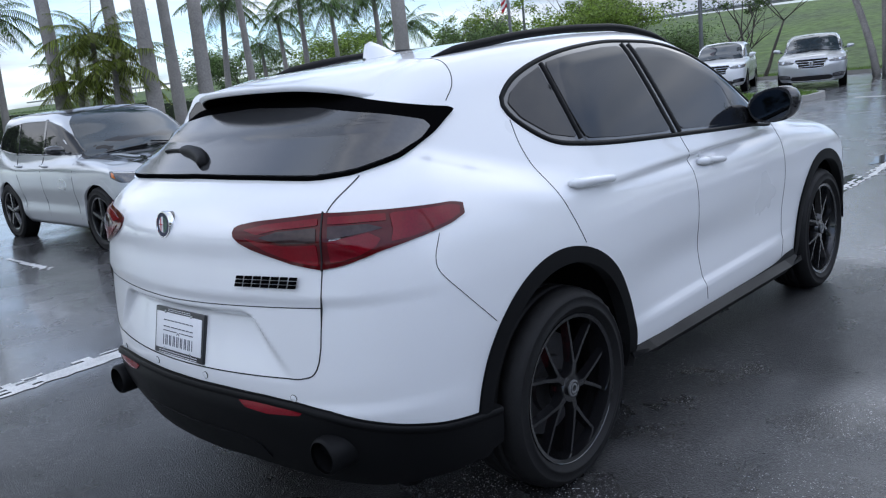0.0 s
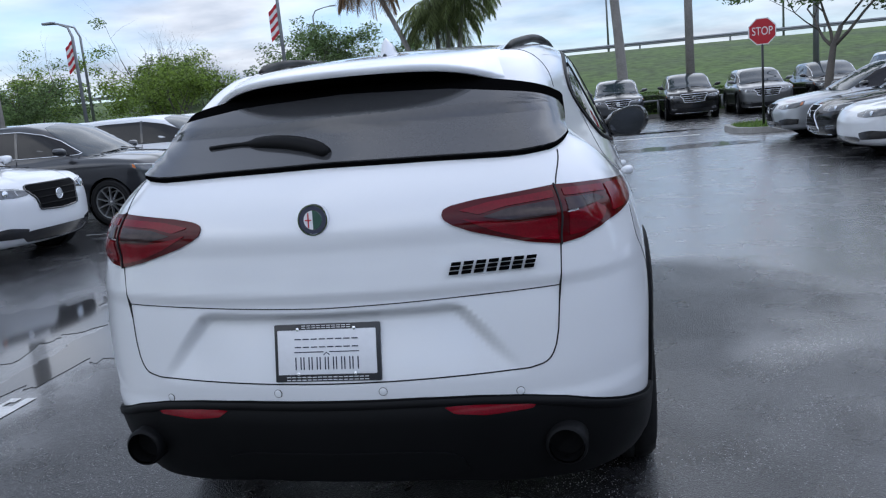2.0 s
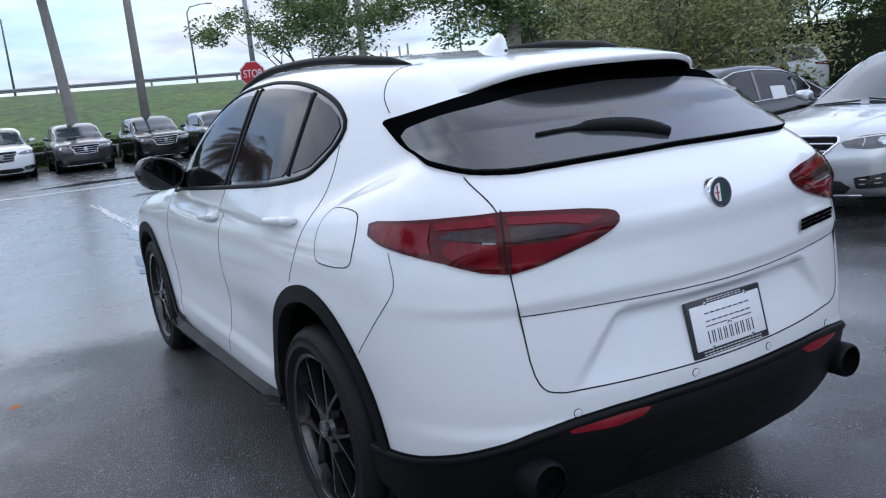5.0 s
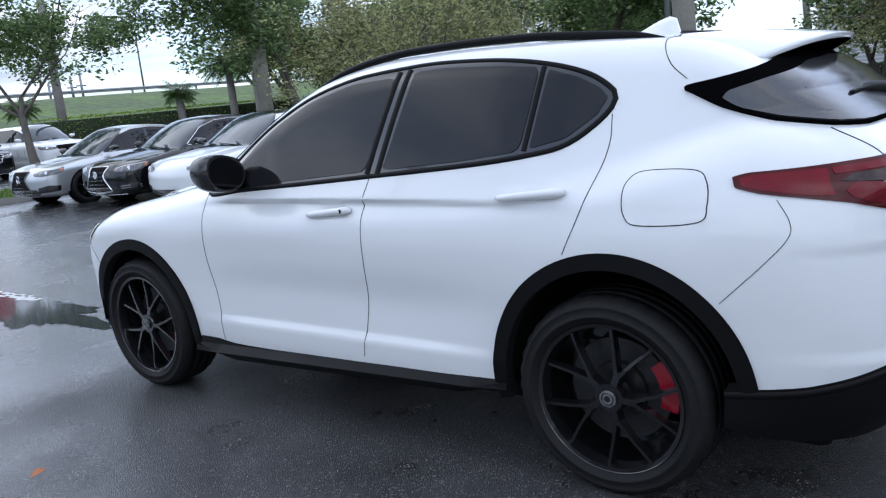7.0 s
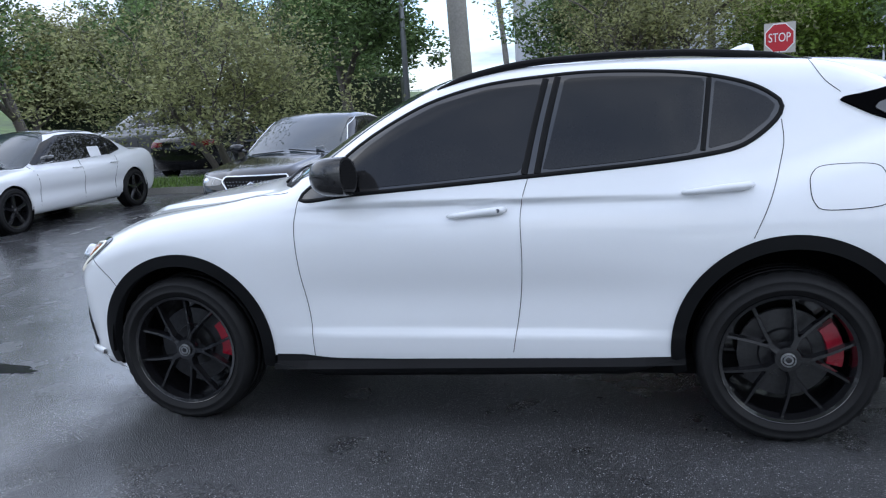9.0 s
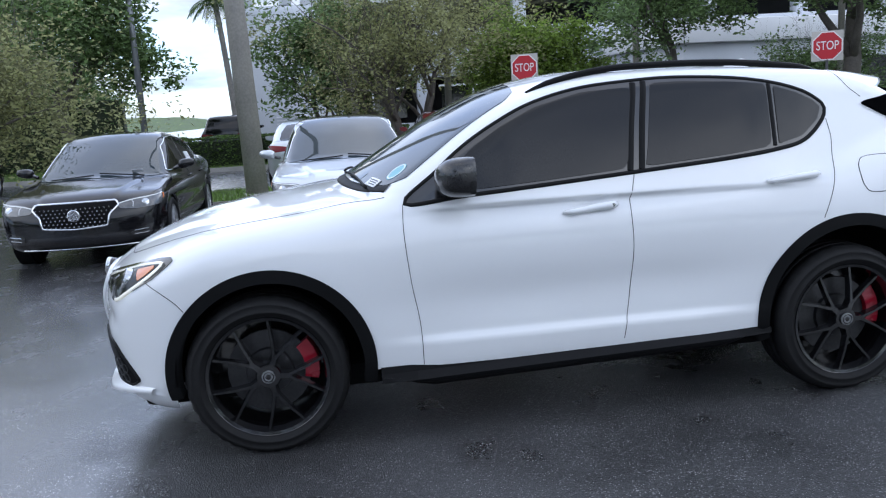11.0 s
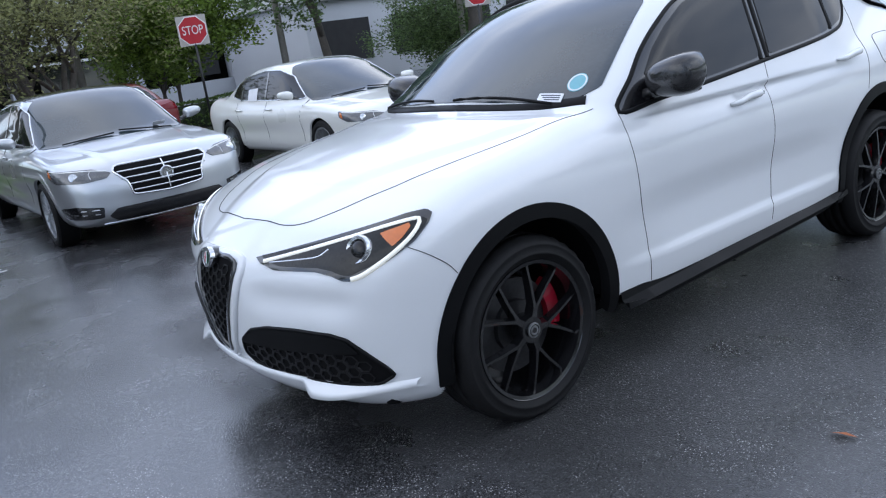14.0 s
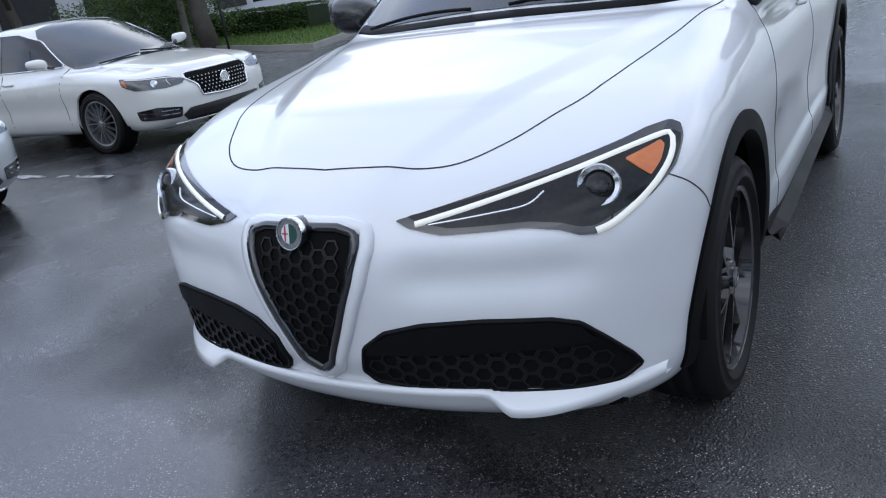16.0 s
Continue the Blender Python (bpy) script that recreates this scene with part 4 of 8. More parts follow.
    # windows on both sides
    dlo = ((0.735, 1.092), (0.45, 1.112), (0.05, 1.136), (-0.33, 1.160), (-0.82, 1.192), (-1.10, 1.220), (-1.25, 1.253), (-1.37, 1.337), (-1.405, 1.402), (-1.366, 1.448), (-1.28, 1.496), (-1.13, 1.540), (-0.93, 1.572), (-0.66, 1.590), (-0.46, 1.588), (-0.16, 1.566), (0.09, 1.508), (0.28, 1.424), (0.44, 1.330), (0.58, 1.222))
    line = even(dlo, 150)
    mid = np.array((-0.35, 1.36))
    front = ((0.42, 1.135), (0.05, 1.155), (-0.315, 1.180), (-0.345, 1.25), (-0.395, 1.50), (-0.405, 1.553), (-0.16, 1.543), (0.08, 1.486), (0.26, 1.404), (0.40, 1.318), (0.52, 1.215), (0.47, 1.165))
    rear = ((-0.415, 1.184), (-0.82, 1.210), (-1.05, 1.234), (-1.068, 1.27), (-1.095, 1.48), (-1.097, 1.530), (-0.93, 1.550), (-0.66, 1.567), (-0.51, 1.566), (-0.50, 1.52), (-0.44, 1.27))
    tri = ((-1.105, 1.243), (-1.24, 1.272), (-1.345, 1.345), (-1.378, 1.402), (-1.345, 1.437), (-1.26, 1.480), (-1.14, 1.518), (-1.135, 1.47), (-1.112, 1.30))
    for view in ("left", "right"):
        base = part("window_surround", ring_patch(S, line, view, 0.002, 0.01, mid), GLOSS_BLACK, car, "gloss black window surround")
        part("trim", ribbon(S, mid + (line - mid) * (1.0, 1.0), view, 0.020, 0.007, 0.004, True, rounded=True), PLASTIC, base)
        for out in (front, rear, tri):
            part("window_pane", ring_patch(S, dense(out), view, 0.0055, 0.004), TINT, car, "black tinted side window")
        part("division_bar", ribbon(S, spline(((-1.082, 1.236), (-1.10, 1.38), (-1.118, 1.53)), 12), view, 0.022, 0.009, 0.004, rounded=True), PLASTIC, car)
        for w, lo, hi in ((0.030, (-0.335, 1.170), (-0.425, 1.572)), (0.030, (-0.392, 1.172), (-0.478, 1.576))):
            part("pillar_cover", ribbon(S, spline((lo, ((lo[0] + hi[0]) / 2 + 0.004, (lo[1] + hi[1]) / 2), hi), 14), view, w, 0.0085, 0.004, rounded=True), PLASTIC, car)

    # shut lines
    sh = lambda pts, n=40: spline(pts, n)
    for view in ("left", "right"):
        for pts in (
            ((0.745, 1.09), (0.752, 0.96), (0.735, 0.75), (0.705, 0.55), (0.70, 0.352)),
            ((-0.352, 1.158), (-0.318, 1.02), (-0.318, 0.80), (-0.300, 0.60), (-0.262, 0.382)),
            ((-1.400, 1.345), (-1.400, 1.23), (-1.338, 1.033), (-1.272, 0.881)),
            ((-1.535, 1.601), (-1.540, 1.566), (-1.580, 1.494), (-1.640, 1.440)),
        ):
            part("shut_line", ribbon(S, sh(pts), view, 0.0029), GAP, car)
        fuel = even(((-1.487, 1.075), (-1.497, 1.125), (-1.55, 1.155), (-1.72, 1.156), (-1.765, 1.12), (-1.772, 1.05), (-1.745, 0.998), (-1.55, 0.986), (-1.500, 1.015)), 80)
        if view == "left":
            part("fuel_flap", ring_patch(S, fuel, view, 0.0012, 0.004), WHITE_PAINT, car)
            part("shut_line", ribbon(S, fuel, view, 0.0035, 0.0016, closed=True), GAP, car)
        part("shut_line", ribbon(S, sh(((-1.975, 1.065), (-2.013, 1.0), (-2.008, 0.948), (-1.93, 0.86), (-1.812, 0.745))), view, 0.0021), GAP, car)
    gate = ((37.2, 1.255), (32.9, 1.161), (32.1, 1.008), (31.4, 0.896), (30.5, 0.755), (29.3, 0.692), (27.3, 0.672), (24.0, 0.667), (10, 0.663), (0, 0.662))
    for s in (-1, 1):
        part("shut_line", ribbon(S, sh([(s * a, b) for a, b in gate], 80), ("turn", -1.2), 0.0040), GAP, car)
        part("shut_line", ribbon(S, sh([(s * a, b) for a, b in ((31.3, 0.893), (20, 0.889), (9, 0.884), (0, 0.881))], 40), ("turn", -1.2), 0.0030), GAP, car)
    for s in (-1, 1):
        part("shut_line", ribbon(S, sh([(s * a, b) for a, b in ((129.6, 0.838), (126.0, 0.800), (122.4, 0.745), (120.6, 0.700))], 20), ("turn", 1.2), 0.003), GAP, car)
    hood = ((0.0, 2.095), (0.20, 2.078), (0.37, 2.045), (0.48, 1.955), (0.56, 1.83), (0.625, 1.70), (0.68, 1.45), (0.718, 1.19), (0.75, 0.98), (0.782, 0.82))
    for s in (-1, 1):
        part("shut_line", ribbon(S, sh([(s * a, b) for a, b in hood], 90), "top", 0.0042), GAP, car)

    # windscreen, rear window
    ws = mirrored(((0.0, 0.965), (0.30, 0.945), (0.55, 0.885), (0.70, 0.80), (0.745, 0.715), (0.715, 0.60), (0.655, 0.38), (0.60, 0.20), (0.50, 0.130), (0.25, 0.105), (0.0, 0.098)))
    part("windscreen", ring_patch(S, dense(ws, 120), "top", 0.004, 0.01, (0, 0.5)), SCREEN, car, "windscreen reflecting the cloudy sky")
    part("cowl", ribbon(S, spline(((-0.73, 0.80), (-0.55, 0.905), (-0.3, 0.975), (0, 0.998), (0.3, 0.975), (0.55, 0.905), (0.73, 0.80)), 50), "top", 0.055, 0.006, 0.01, rounded=True), PLASTIC, car)
    bw = mirrored(((0.0, 1.262), (18, 1.257), (30, 1.250), (36, 1.258), (43.7, 1.286), (50.6, 1.339), (55.5, 1.39), (57.2, 1.405), (56.2, 1.416), (51.5, 1.426), (44, 1.444), (25, 1.503), (0.0, 1.534)))
    part("rear_window", ring_patch(S, dense(bw, 140), ("turn", -1.2), 0.013, 0.02, (0, 1.38), rings=(0.99, 0.96, 0.92, 0.86, 0.78, 0.68, 0.56, 0.42, 0.25, 0.1)), EDGE_BLACK, car, "black tinted rear window")
    pane = mirrored(((0.0, 1.265), (18, 1.260), (30, 1.2535), (36, 1.262), (43.0, 1.289), (48.0, 1.334), (50.0, 1.362), (48.6, 1.384), (42, 1.408), (25, 1.446), (0.0, 1.460)))
    part("rear_pane", ring_patch(S, dense(pane, 120), ("turn", -1.2), 0.0195, 0.008, (0, 1.38), rings=(0.99, 0.95, 0.88, 0.78, 0.66, 0.52, 0.36, 0.18)), REAR_GLASS, car, "grey tinted glass reflecting the sky")
    arm = S.onto(spline(((-0.42, 1.326), (-0.34, 1.330), (-0.25, 1.330), (-0.15, 1.323), (-0.06, 1.307), (0.0, 1.286)), 16), "rear")
    up = S.normal(arm)
    vv, ff = tube([Vector(a + b * 0.022) for a, b in zip(arm, up)], [0.007] * 5 + [0.010, 0.019, 0.022, 0.024, 0.025, 0.026, 0.027, 0.027, 0.026, 0.024, 0.018], 10)
    wip = part("rear_wiper", mesh_of("rear_wiper", vv, ff, PLASTIC), PLASTIC, car, "black rear wiper")
    # spoiler: sections from one end to the other
    vv, ff, m = [], [], 33
    for i in range(m):
        s = -1 + 2 * i / (m - 1)
        e = abs(s) ** 6
        x = s * (0.55 + 0.085 * e)
        lead = np.array((x, -1.525 - 0.115 * e, 0))
        lz = float(S.onto([(x * 0.99, lead[1])], "top")[0, 2]) if e < 0.4 else 1.585 - 0.145 * e
        tail = np.array((x * (0.985 + 0.01 * e), -2.02 + 0.10 * s * s + 0.24 * e, 1.551 - 0.020 * s * s - 0.105 * e))
        mid = np.array((x, (lead[1] + tail[1]) / 2, (lz + tail[2]) / 2 + 0.012 * (1 - e)))
        th = 0.022
        sec = [(x, lead[1], lz + 0.003), tuple(mid), (tail[0], tail[1] + 0.02, tail[2] + 0.002), tuple(tail - (0, 0, 0.006)), (tail[0], tail[1] + 0.012, tail[2] - th)]
        vv += sec
    k = 5
    for i in range(m - 1):
        for j in range(k - 1):
            ff.append((i * k + j, i * k + j + 1, (i + 1) * k + j + 1, (i + 1) * k + j))
    sp = part("spoiler", mesh_of("spoiler", vv, ff, WHITE_PAINT), WHITE_PAINT, car, "white roof spoiler with a black underside")
    vv, ff = [], []
    for i in range(m):
        s = -1 + 2 * i / (m - 1)
        e = abs(s) ** 6
        x = s * (0.54 + 0.078 * e)
        tail = np.array((x * 0.985, -2.006 + 0.10 * s * s + 0.24 * e, 1.528 - 0.020 * s * s - 0.105 * e))
        vv += [tuple(tail), (x * 0.98, -1.80 - 0.06 * (1 - s * s) + 0.13 * e, 1.488 - 0.08 * e), (x * 0.97, -1.70, 1.503 - 0.09 * e)]
    for i in range(m - 1):
        for j in range(2):
            ff.append((i * 3 + j, i * 3 + j + 1, (i + 1) * 3 + j + 1, (i + 1) * 3 + j))
    part("underside", mesh_of("underside", vv, ff, EDGE_BLACK), EDGE_BLACK, sp, "black spoiler underside")
    # shark fin and roof rails
    vv, ff = [], []
    for i, (yy, h, w) in enumerate(((-1.20, 0.004, 0.004), (-1.25, 0.030, 0.016), (-1.30, 0.055, 0.022), (-1.345, 0.072, 0.020), (-1.375, 0.064, 0.015), (-1.39, 0.012, 0.008))):
        z0 = float(S.onto([(0, yy)], "top")[0, 2]) - 0.004
        vv += [(-w * 1.5, yy, z0), (-w * 0.8, yy, z0 + h * 0.7), (0, yy, z0 + h), (w * 0.8, yy, z0 + h * 0.7), (w * 1.5, yy, z0)]
    for i in range(5):
        for j in range(4):
            ff.append((i * 5 + j, i * 5 + j + 1, (i + 1) * 5 + j + 1, (i + 1) * 5 + j))
    part("roof_aerial", mesh_of("roof_aerial", vv, ff, WHITE_PAINT), WHITE_PAINT, car, "white shark fin aerial")
    for s in (-1, 1):
        pts = S.onto(spline([(s * a, b) for a, b in ((0.605, 0.09), (0.585, -0.10), (0.565, -0.5), (0.545, -0.95), (0.51, -1.30), (0.48, -1.50))], 30), "top")
        lift = np.interp(np.linspace(0, 1, 30), (0, 0.06, 0.3, 0.7, 0.94, 1), (-0.004, 0.006, 0.020, 0.022, 0.010, -0.006))
        vv, ff = tube([Vector(p) + Vector((0, 0, h)) for p, h in zip(pts, lift)], list(np.interp(np.linspace(0, 1, 30), (0, 0.08, 0.92, 1), (0.010, 0.017, 0.017, 0.009))), 10)
        part("roof_rail", mesh_of("roof_rail", vv, ff, PLASTIC), PLASTIC, car, "black roof rail")

    # rear lamps
    tail = ((17.3, 1.118), (17.6, 1.131), (18.7, 1.139), (22.0, 1.149), (32.5, 1.166), (42.0, 1.155), (51.0, 1.143), (53.2, 1.132), (53.2, 1.100), (50.5, 1.083), (44.2, 1.062), (39.9, 1.045), (35.2, 1.016), (32.0, 1.007), (28.0, 1.023), (24.5, 1.045), (21.0, 1.067), (18.6, 1.088), (17.5, 1.104))
    red_a = ((19.5, 1.124), (24.0, 1.140), (32.0, 1.152), (32.0, 1.133), (25.6, 1.124), (22.0, 1.110))
    red_b = ((19.6, 1.104), (22.4, 1.092), (26.6, 1.080), (31.8, 1.083), (31.8, 1.018), (28.4, 1.031), (24.0, 1.062))
    red_c = ((33.4, 1.154), (41.0, 1.145), (41.0, 1.126), (38.6, 1.129), (33.4, 1.134))
    red_e = ((41.5, 1.145), (50.5, 1.135), (52.4, 1.126), (52.2, 1.103), (49.8, 1.090), (44.2, 1.071), (41.5, 1.068), (41.9, 1.100))
    red_d = ((33.4, 1.090), (38.6, 1.100), (40.2, 1.080), (39.4, 1.058), (35.2, 1.030), (33.4, 1.026))
    smoke = ((22.4, 1.103), (25.8, 1.119), (31.8, 1.127), (31.8, 1.089), (26.6, 1.086))
    smoke_b = ((33.4, 1.129), (38.6, 1.123), (40.6, 1.108), (38.8, 1.103), (33.4, 1.095))
    for s in (1, -1):
        lamp = part("tail_lamp", ring_patch(S, dense([(s * a, b) for a, b in tail], 120, 0.35), ("turn", -1.2), 0.006, 0.02, (s * 32, 1.09)), LAMP_DEEP, car, "dark red tail lamp")
        for out, m_, nm in ((red_a, LAMP_RED, "red_lens"), (red_b, LAMP_RED, "red_lens"), (red_c, LAMP_RED, "red_lens"), (red_e, LAMP_RED, "red_lens"), (red_d, LAMP_RED, "red_lens"), (smoke, LAMP_SMOKE, "smoked_lens"), (smoke_b, LAMP_SMOKE, "smoked_lens")):
            part(nm, ring_patch(S, dense([(s * a, b) for a, b in out], 60, 0.35), ("turn", -1.2), 0.0085, 0.004), m_, lamp)
        part("shut_line", ribbon(S, sh([(s * 32.6, 1.168), (s * 32.5, 1.09), (s * 32.1, 1.004)], 16), ("turn", -1.2), 0.0045, 0.0095), GAP, lamp)

    # lower rear bumper, exhausts, reflectors, sensors
    th = np.linspace(-56, 56, 90)
    top = np.interp(np.abs(th), (0, 12, 20, 26, 31, 35, 40, 46, 51, 58), (0.612, 0.611, 0.604, 0.592, 0.574, 0.548, 0.518, 0.487, 0.470, 0.45))
    bot = np.interp(np.abs(th), (0, 14, 24, 36, 50, 58), (0.335, 0.33, 0.30, 0.285, 0.30, 0.33))
    part("bumper_cladding", strip_patch(S, np.stack([th, bot], 1), np.stack([th, top], 1), ("turn", -1.2), 0.010, 0.06, 8, 0.004), PLASTIC, car, "matt black lower rear bumper")
    part("bumper_lip", ribbon(S, np.stack([th, top - 0.016], 1), ("turn", -1.2), 0.030, 0.016, 0.004, rounded=True), PLASTIC, car)
    part("diffuser", ring_patch(S, even(((-16, 0.355), (0, 0.345), (16, 0.355), (18, 0.40), (14, 0.445), (0, 0.452), (-14, 0.445), (-18, 0.40)), 60), ("turn", -1.2), 0.018, 0.03), PLASTIC, car)
    for s in (1, -1):
        part("reflector", ring_patch(S, dense([(s * a, b) for a, b in ((15.2, 0.578), (21, 0.584), (27.2, 0.572), (26.4, 0.556), (20.6, 0.551), (16.5, 0.560))], 50, 0.4), ("turn", -1.2), 0.014, 0.01), LAMP_RED, car, "red rear reflector")
        ex = part("exhaust_tip", lathe([(0.050, 0.0), (0.056, 0.004), (0.060, 0.012), (0.060, 0.16), (0.051, 0.16), (0.049, 0.01)], 36, "z", False), PLASTIC, car, "black exhaust tip", pose(s * 0.660, -2.365, 0.441, -90, 0, 0))
        part("exhaust_bore", lathe([(0.0001, 0.06), (0.049, 0.06), (0.049, 0.15)], 24, "z", False), LINER, ex)
        for a, b in ((7.4, 0.635), (25.2, 0.604)):
            q = S.onto([(s * a, b)], ("turn", -1.2))[0]
            d = Vector(S.normal(q[None])[0])
            sen = part("parking_sensor", lathe([(0.0115, 0.0), (0.0115, 0.002), (0.0095, 0.003), (0.0001, 0.003)], 20), WHITE_PAINT, car, m=Matrix.Translation(q) @ d.to_track_quat("Z", "Y").to_matrix().to_4x4())
            part("sensor_ring", lathe([(0.0125, -0.002), (0.0125, 0.0018), (0.0112, 0.0022), (0.0112, -0.002)], 20, "z", False), GAP, sen)

    # badges and plate
    def emblem(parent, q, d, r, name, band, half):
        m = Matrix.Translation(q) @ Vector(d).to_track_quat("Z", "Y").to_matrix().to_4x4()
        b = part(name, lathe([(r, -0.01), (r, 0.004), (r * 0.96, 0.009), (r * 0.88, 0.009), (r * 0.86, 0.006), (0.0001, 0.006)], 36), CHROME, parent, "round chrome-ringed emblem", m)
        part("ring_band", lathe([(r * 0.85, 0.0062), (r * 0.85, 0.0075), (r * 0.60, 0.0075), (r * 0.60, 0.0062)], 36, "z", False), band, b)
        part("disc_half", mesh_of("disc_half", *prism([(r * 0.58 * math.cos(a), r * 0.58 * math.sin(a)) for a in np.linspace(math.pi / 2, 1.5 * math.pi, 16)], 0.006, 0.0075), half, False), half, b)
        part("disc_half", mesh_of("disc_half", *prism([(r * 0.58 * math.cos(a), r * 0.58 * math.sin(a)) for a in np.linspace(-math.pi / 2, math.pi / 2, 16)], 0.006, 0.0075), GREEN_ENAMEL, False), GREEN_ENAMEL, b)
        part("cross_bar", box(r * 0.07, r * 0.9, 0.002, -r * 0.28, 0, 0.0074), SIGN_RED, b)
        part("cross_bar", box(r * 0.40, r * 0.07, 0.002, -r * 0.28, 0, 0.0075), SIGN_RED, b)
        part("badge_back", lathe([(r * 0.97, -0.045), (r * 0.97, 0.0)], 28, "z", False), GLOSS_BLACK, b)
        return b

    q = S.onto([(0.0, 1.132)], "rear")[0]
    emblem(car, q + np.array((0, -0.004, 0)), (0, -1, 0.14), 0.046, "tailgate_badge", INK, PLATE)
    word = letter_bars(7, 0.245, 0.034, 0.0095, 0.006, 3, 0.35)
    q = S.onto([(0.482, 0.972)], "rear")[0]
    turn = math.degrees(math.atan(0.5 * 0.482))
    badge = part("model_badge", word, EDGE_BLACK, car, "black raised model badge", Matrix.Translation(q + np.array((0.002, -0.006, 0))) @ pose(0, 0, 0, -5, 0, turn))
    tagged(badge, "black raised model badge", kind="stuff")
    plate = part("plate_frame", box(0.318, 0.014, 0.166, 0, 0, -0.083, 0.004), PLATE_FRAME, car, "dark dealer plate frame", Matrix.Translation((0.0, -2.398, 0.750)) @ pose(0, 0, 0, -13, 0, 0))
    part("plate", box(0.296, 0.004, 0.128, 0, -0.0072, -0.062, 0.003), PLATE, plate, "white dealer plate")
    for count, hgt, zz in ((8, 0.026, 0.028), (8, 0.036, -0.030)):
        tagged(kind="stuff", ob=part("plate_print", letter_bars(count, 0.196, hgt, 0.0032, 0.0012, 2, 0.0, hgt > 0.03), INK, plate, m=pose(0, -0.0092, zz)))
    for sx in (-1, 1):
        part("plate_rule", box(0.088, 0.001, 0.0028, sx * 0.053, -0.0097, 0.001), INK, plate)
        part("plate_rule", box(0.012, 0.001, 0.0024, 0, -0.0097, -0.0012), INK, plate, m=pose(sx * 0.0045, 0, -0.003, 0, sx * 40, 0))
        for zz in (-0.060, 0.068):
            part("screw", lathe([(0.006, 0), (0.005, 0.003), (0.0001, 0.004)], 12), CHROME, plate, m=pose(sx * 0.085, -0.009, zz, 90, 0, 0))
    tagged(part("frame_bars", letter_bars(16, 0.25, 0.010, 0.0022, 0.001), PLATE, plate, m=pose(0, -0.0072, -0.0735)), kind="stuff")
    tagged(part("frame_bars", letter_bars(10, 0.15, 0.008, 0.002, 0.001), PLATE, plate, m=pose(0, -0.0072, 0.0745)), kind="stuff")

    # head lamps
    head = ((164.9, 0.798), (162.5, 0.806), (152.7, 0.842), (140.8, 0.885), (128.5, 0.928), (124.6, 0.934), (123.6, 0.922), (124.5, 0.897), (127.5, 0.848), (132.3, 0.799), (137.1, 0.760), (139.6, 0.738), (141.5, 0.740), (143.6, 0.756), (147.5, 0.767), (153.2, 0.764), (158.5, 0.762), (163.0, 0.780))
    pipe = ((162.6, 0.795), (152.0, 0.833), (141.2, 0.873), (132.2, 0.905), (126.2, 0.918), (125.9, 0.905), (127.6, 0.872), (130.4, 0.836), (133.8, 0.799), (137.4, 0.764), (139.6, 0.752))
    amber = ((133.8, 0.878), (128.2, 0.900), (128.0, 0.890), (129.6, 0.862), (131.6, 0.838), (132.6, 0.855))
    for s in (-1, 1):
        lamp = part("head_lamp", ring_patch(S, dense([(s * a, b) for a, b in head], 130, 0.35), ("turn", 1.2), 0.005, 0.02, (s * 140, 0.83)), LAMP_BLACK, car, "clear head lamp with a white light guide")
        part("bezel", ring_patch(S, dense([(s * (140 + (a - 140) * 0.93), 0.832 + (b - 0.832) * 0.80) for a, b in head], 110, 0.35), ("turn", 1.2), 0.0065, 0.003, (s * 140, 0.83)), LAMP_SMOKED, lamp)
        part("light_guide", ribbon(S, spline([(s * (a + (140 - a) * 0.03), b - 0.007) for a, b in pipe], 90), ("turn", 1.2), 0.019, 0.0095, 0.004, rounded=True), LAMP_PIPE_LIT, lamp, "white daytime light guide")
        part("light_guide", ribbon(S, spline([(s * a, b) for a, b in ((160, 0.785), (152, 0.800), (147, 0.812), (144.5, 0.835))], 30), ("turn", 1.2), 0.006, 0.0095, 0.004, rounded=True), CHROME, lamp)
        part("indicator", ring_patch(S, dense([(s * a, b) for a, b in amber], 50, 0.4), ("turn", 1.2), 0.009, 0.004), AMBER, lamp, "amber indicator lens")
        q = S.onto([(s * 138.0, 0.836)], ("turn", 1.2))[0]
        d = Vector(S.normal(q[None])[0])
        d = (d * 0.6 + Vector((0, 1, 0)) * 0.4).normalized()
        m = Matrix.Translation(Vector(q) - d * 0.008) @ d.to_track_quat("Z", "Y").to_matrix().to_4x4()
        part("lens_ring", lathe([(0.053, -0.006), (0.053, 0.014), (0.048, 0.022), (0.038, 0.017), (0.036, -0.002)], 36, "z", False), LAMP_BULB, lamp, m=m)
        part("projector_lens", lathe([(0.038, 0.006), (0.034, 0.016), (0.022, 0.023), (0.008, 0.026), (0.0001, 0.026)], 28, "z", False), TINT, lamp, m=m)

    # shield grille, lower intakes with honeycomb
    def honeycomb(inside, step_, view, off, name, parent):
        groups = []
        us, vs = np.array(inside)[:, 0], np.array(inside)[:, 1]
        poly = np.array(inside)
        du, dv = step_ * 1.5, step_ * 0.866
        cells, hexes = [], []
        for i in range(int((us.max() - us.min()) / du) + 2):
            for j in range(int((vs.max() - vs.min()) / (2 * dv)) + 2):
                u, w = us.min() + i * du, vs.min() + (2 * j + i % 2) * dv
                if within(poly, u, w):
                    hexes.append((u, w))
        for u, w in hexes:
            ring = [(u + step_ * 0.98 * math.cos(a), w + step_ * 0.98 * math.sin(a)) for a in np.radians(np.arange(0, 360, 60))]
            inner = [(u + step_ * 0.78 * math.cos(a), w + step_ * 0.78 * math.sin(a)) for a in np.radians(np.arange(0, 360, 60))]
            cells.append((ring, inner))
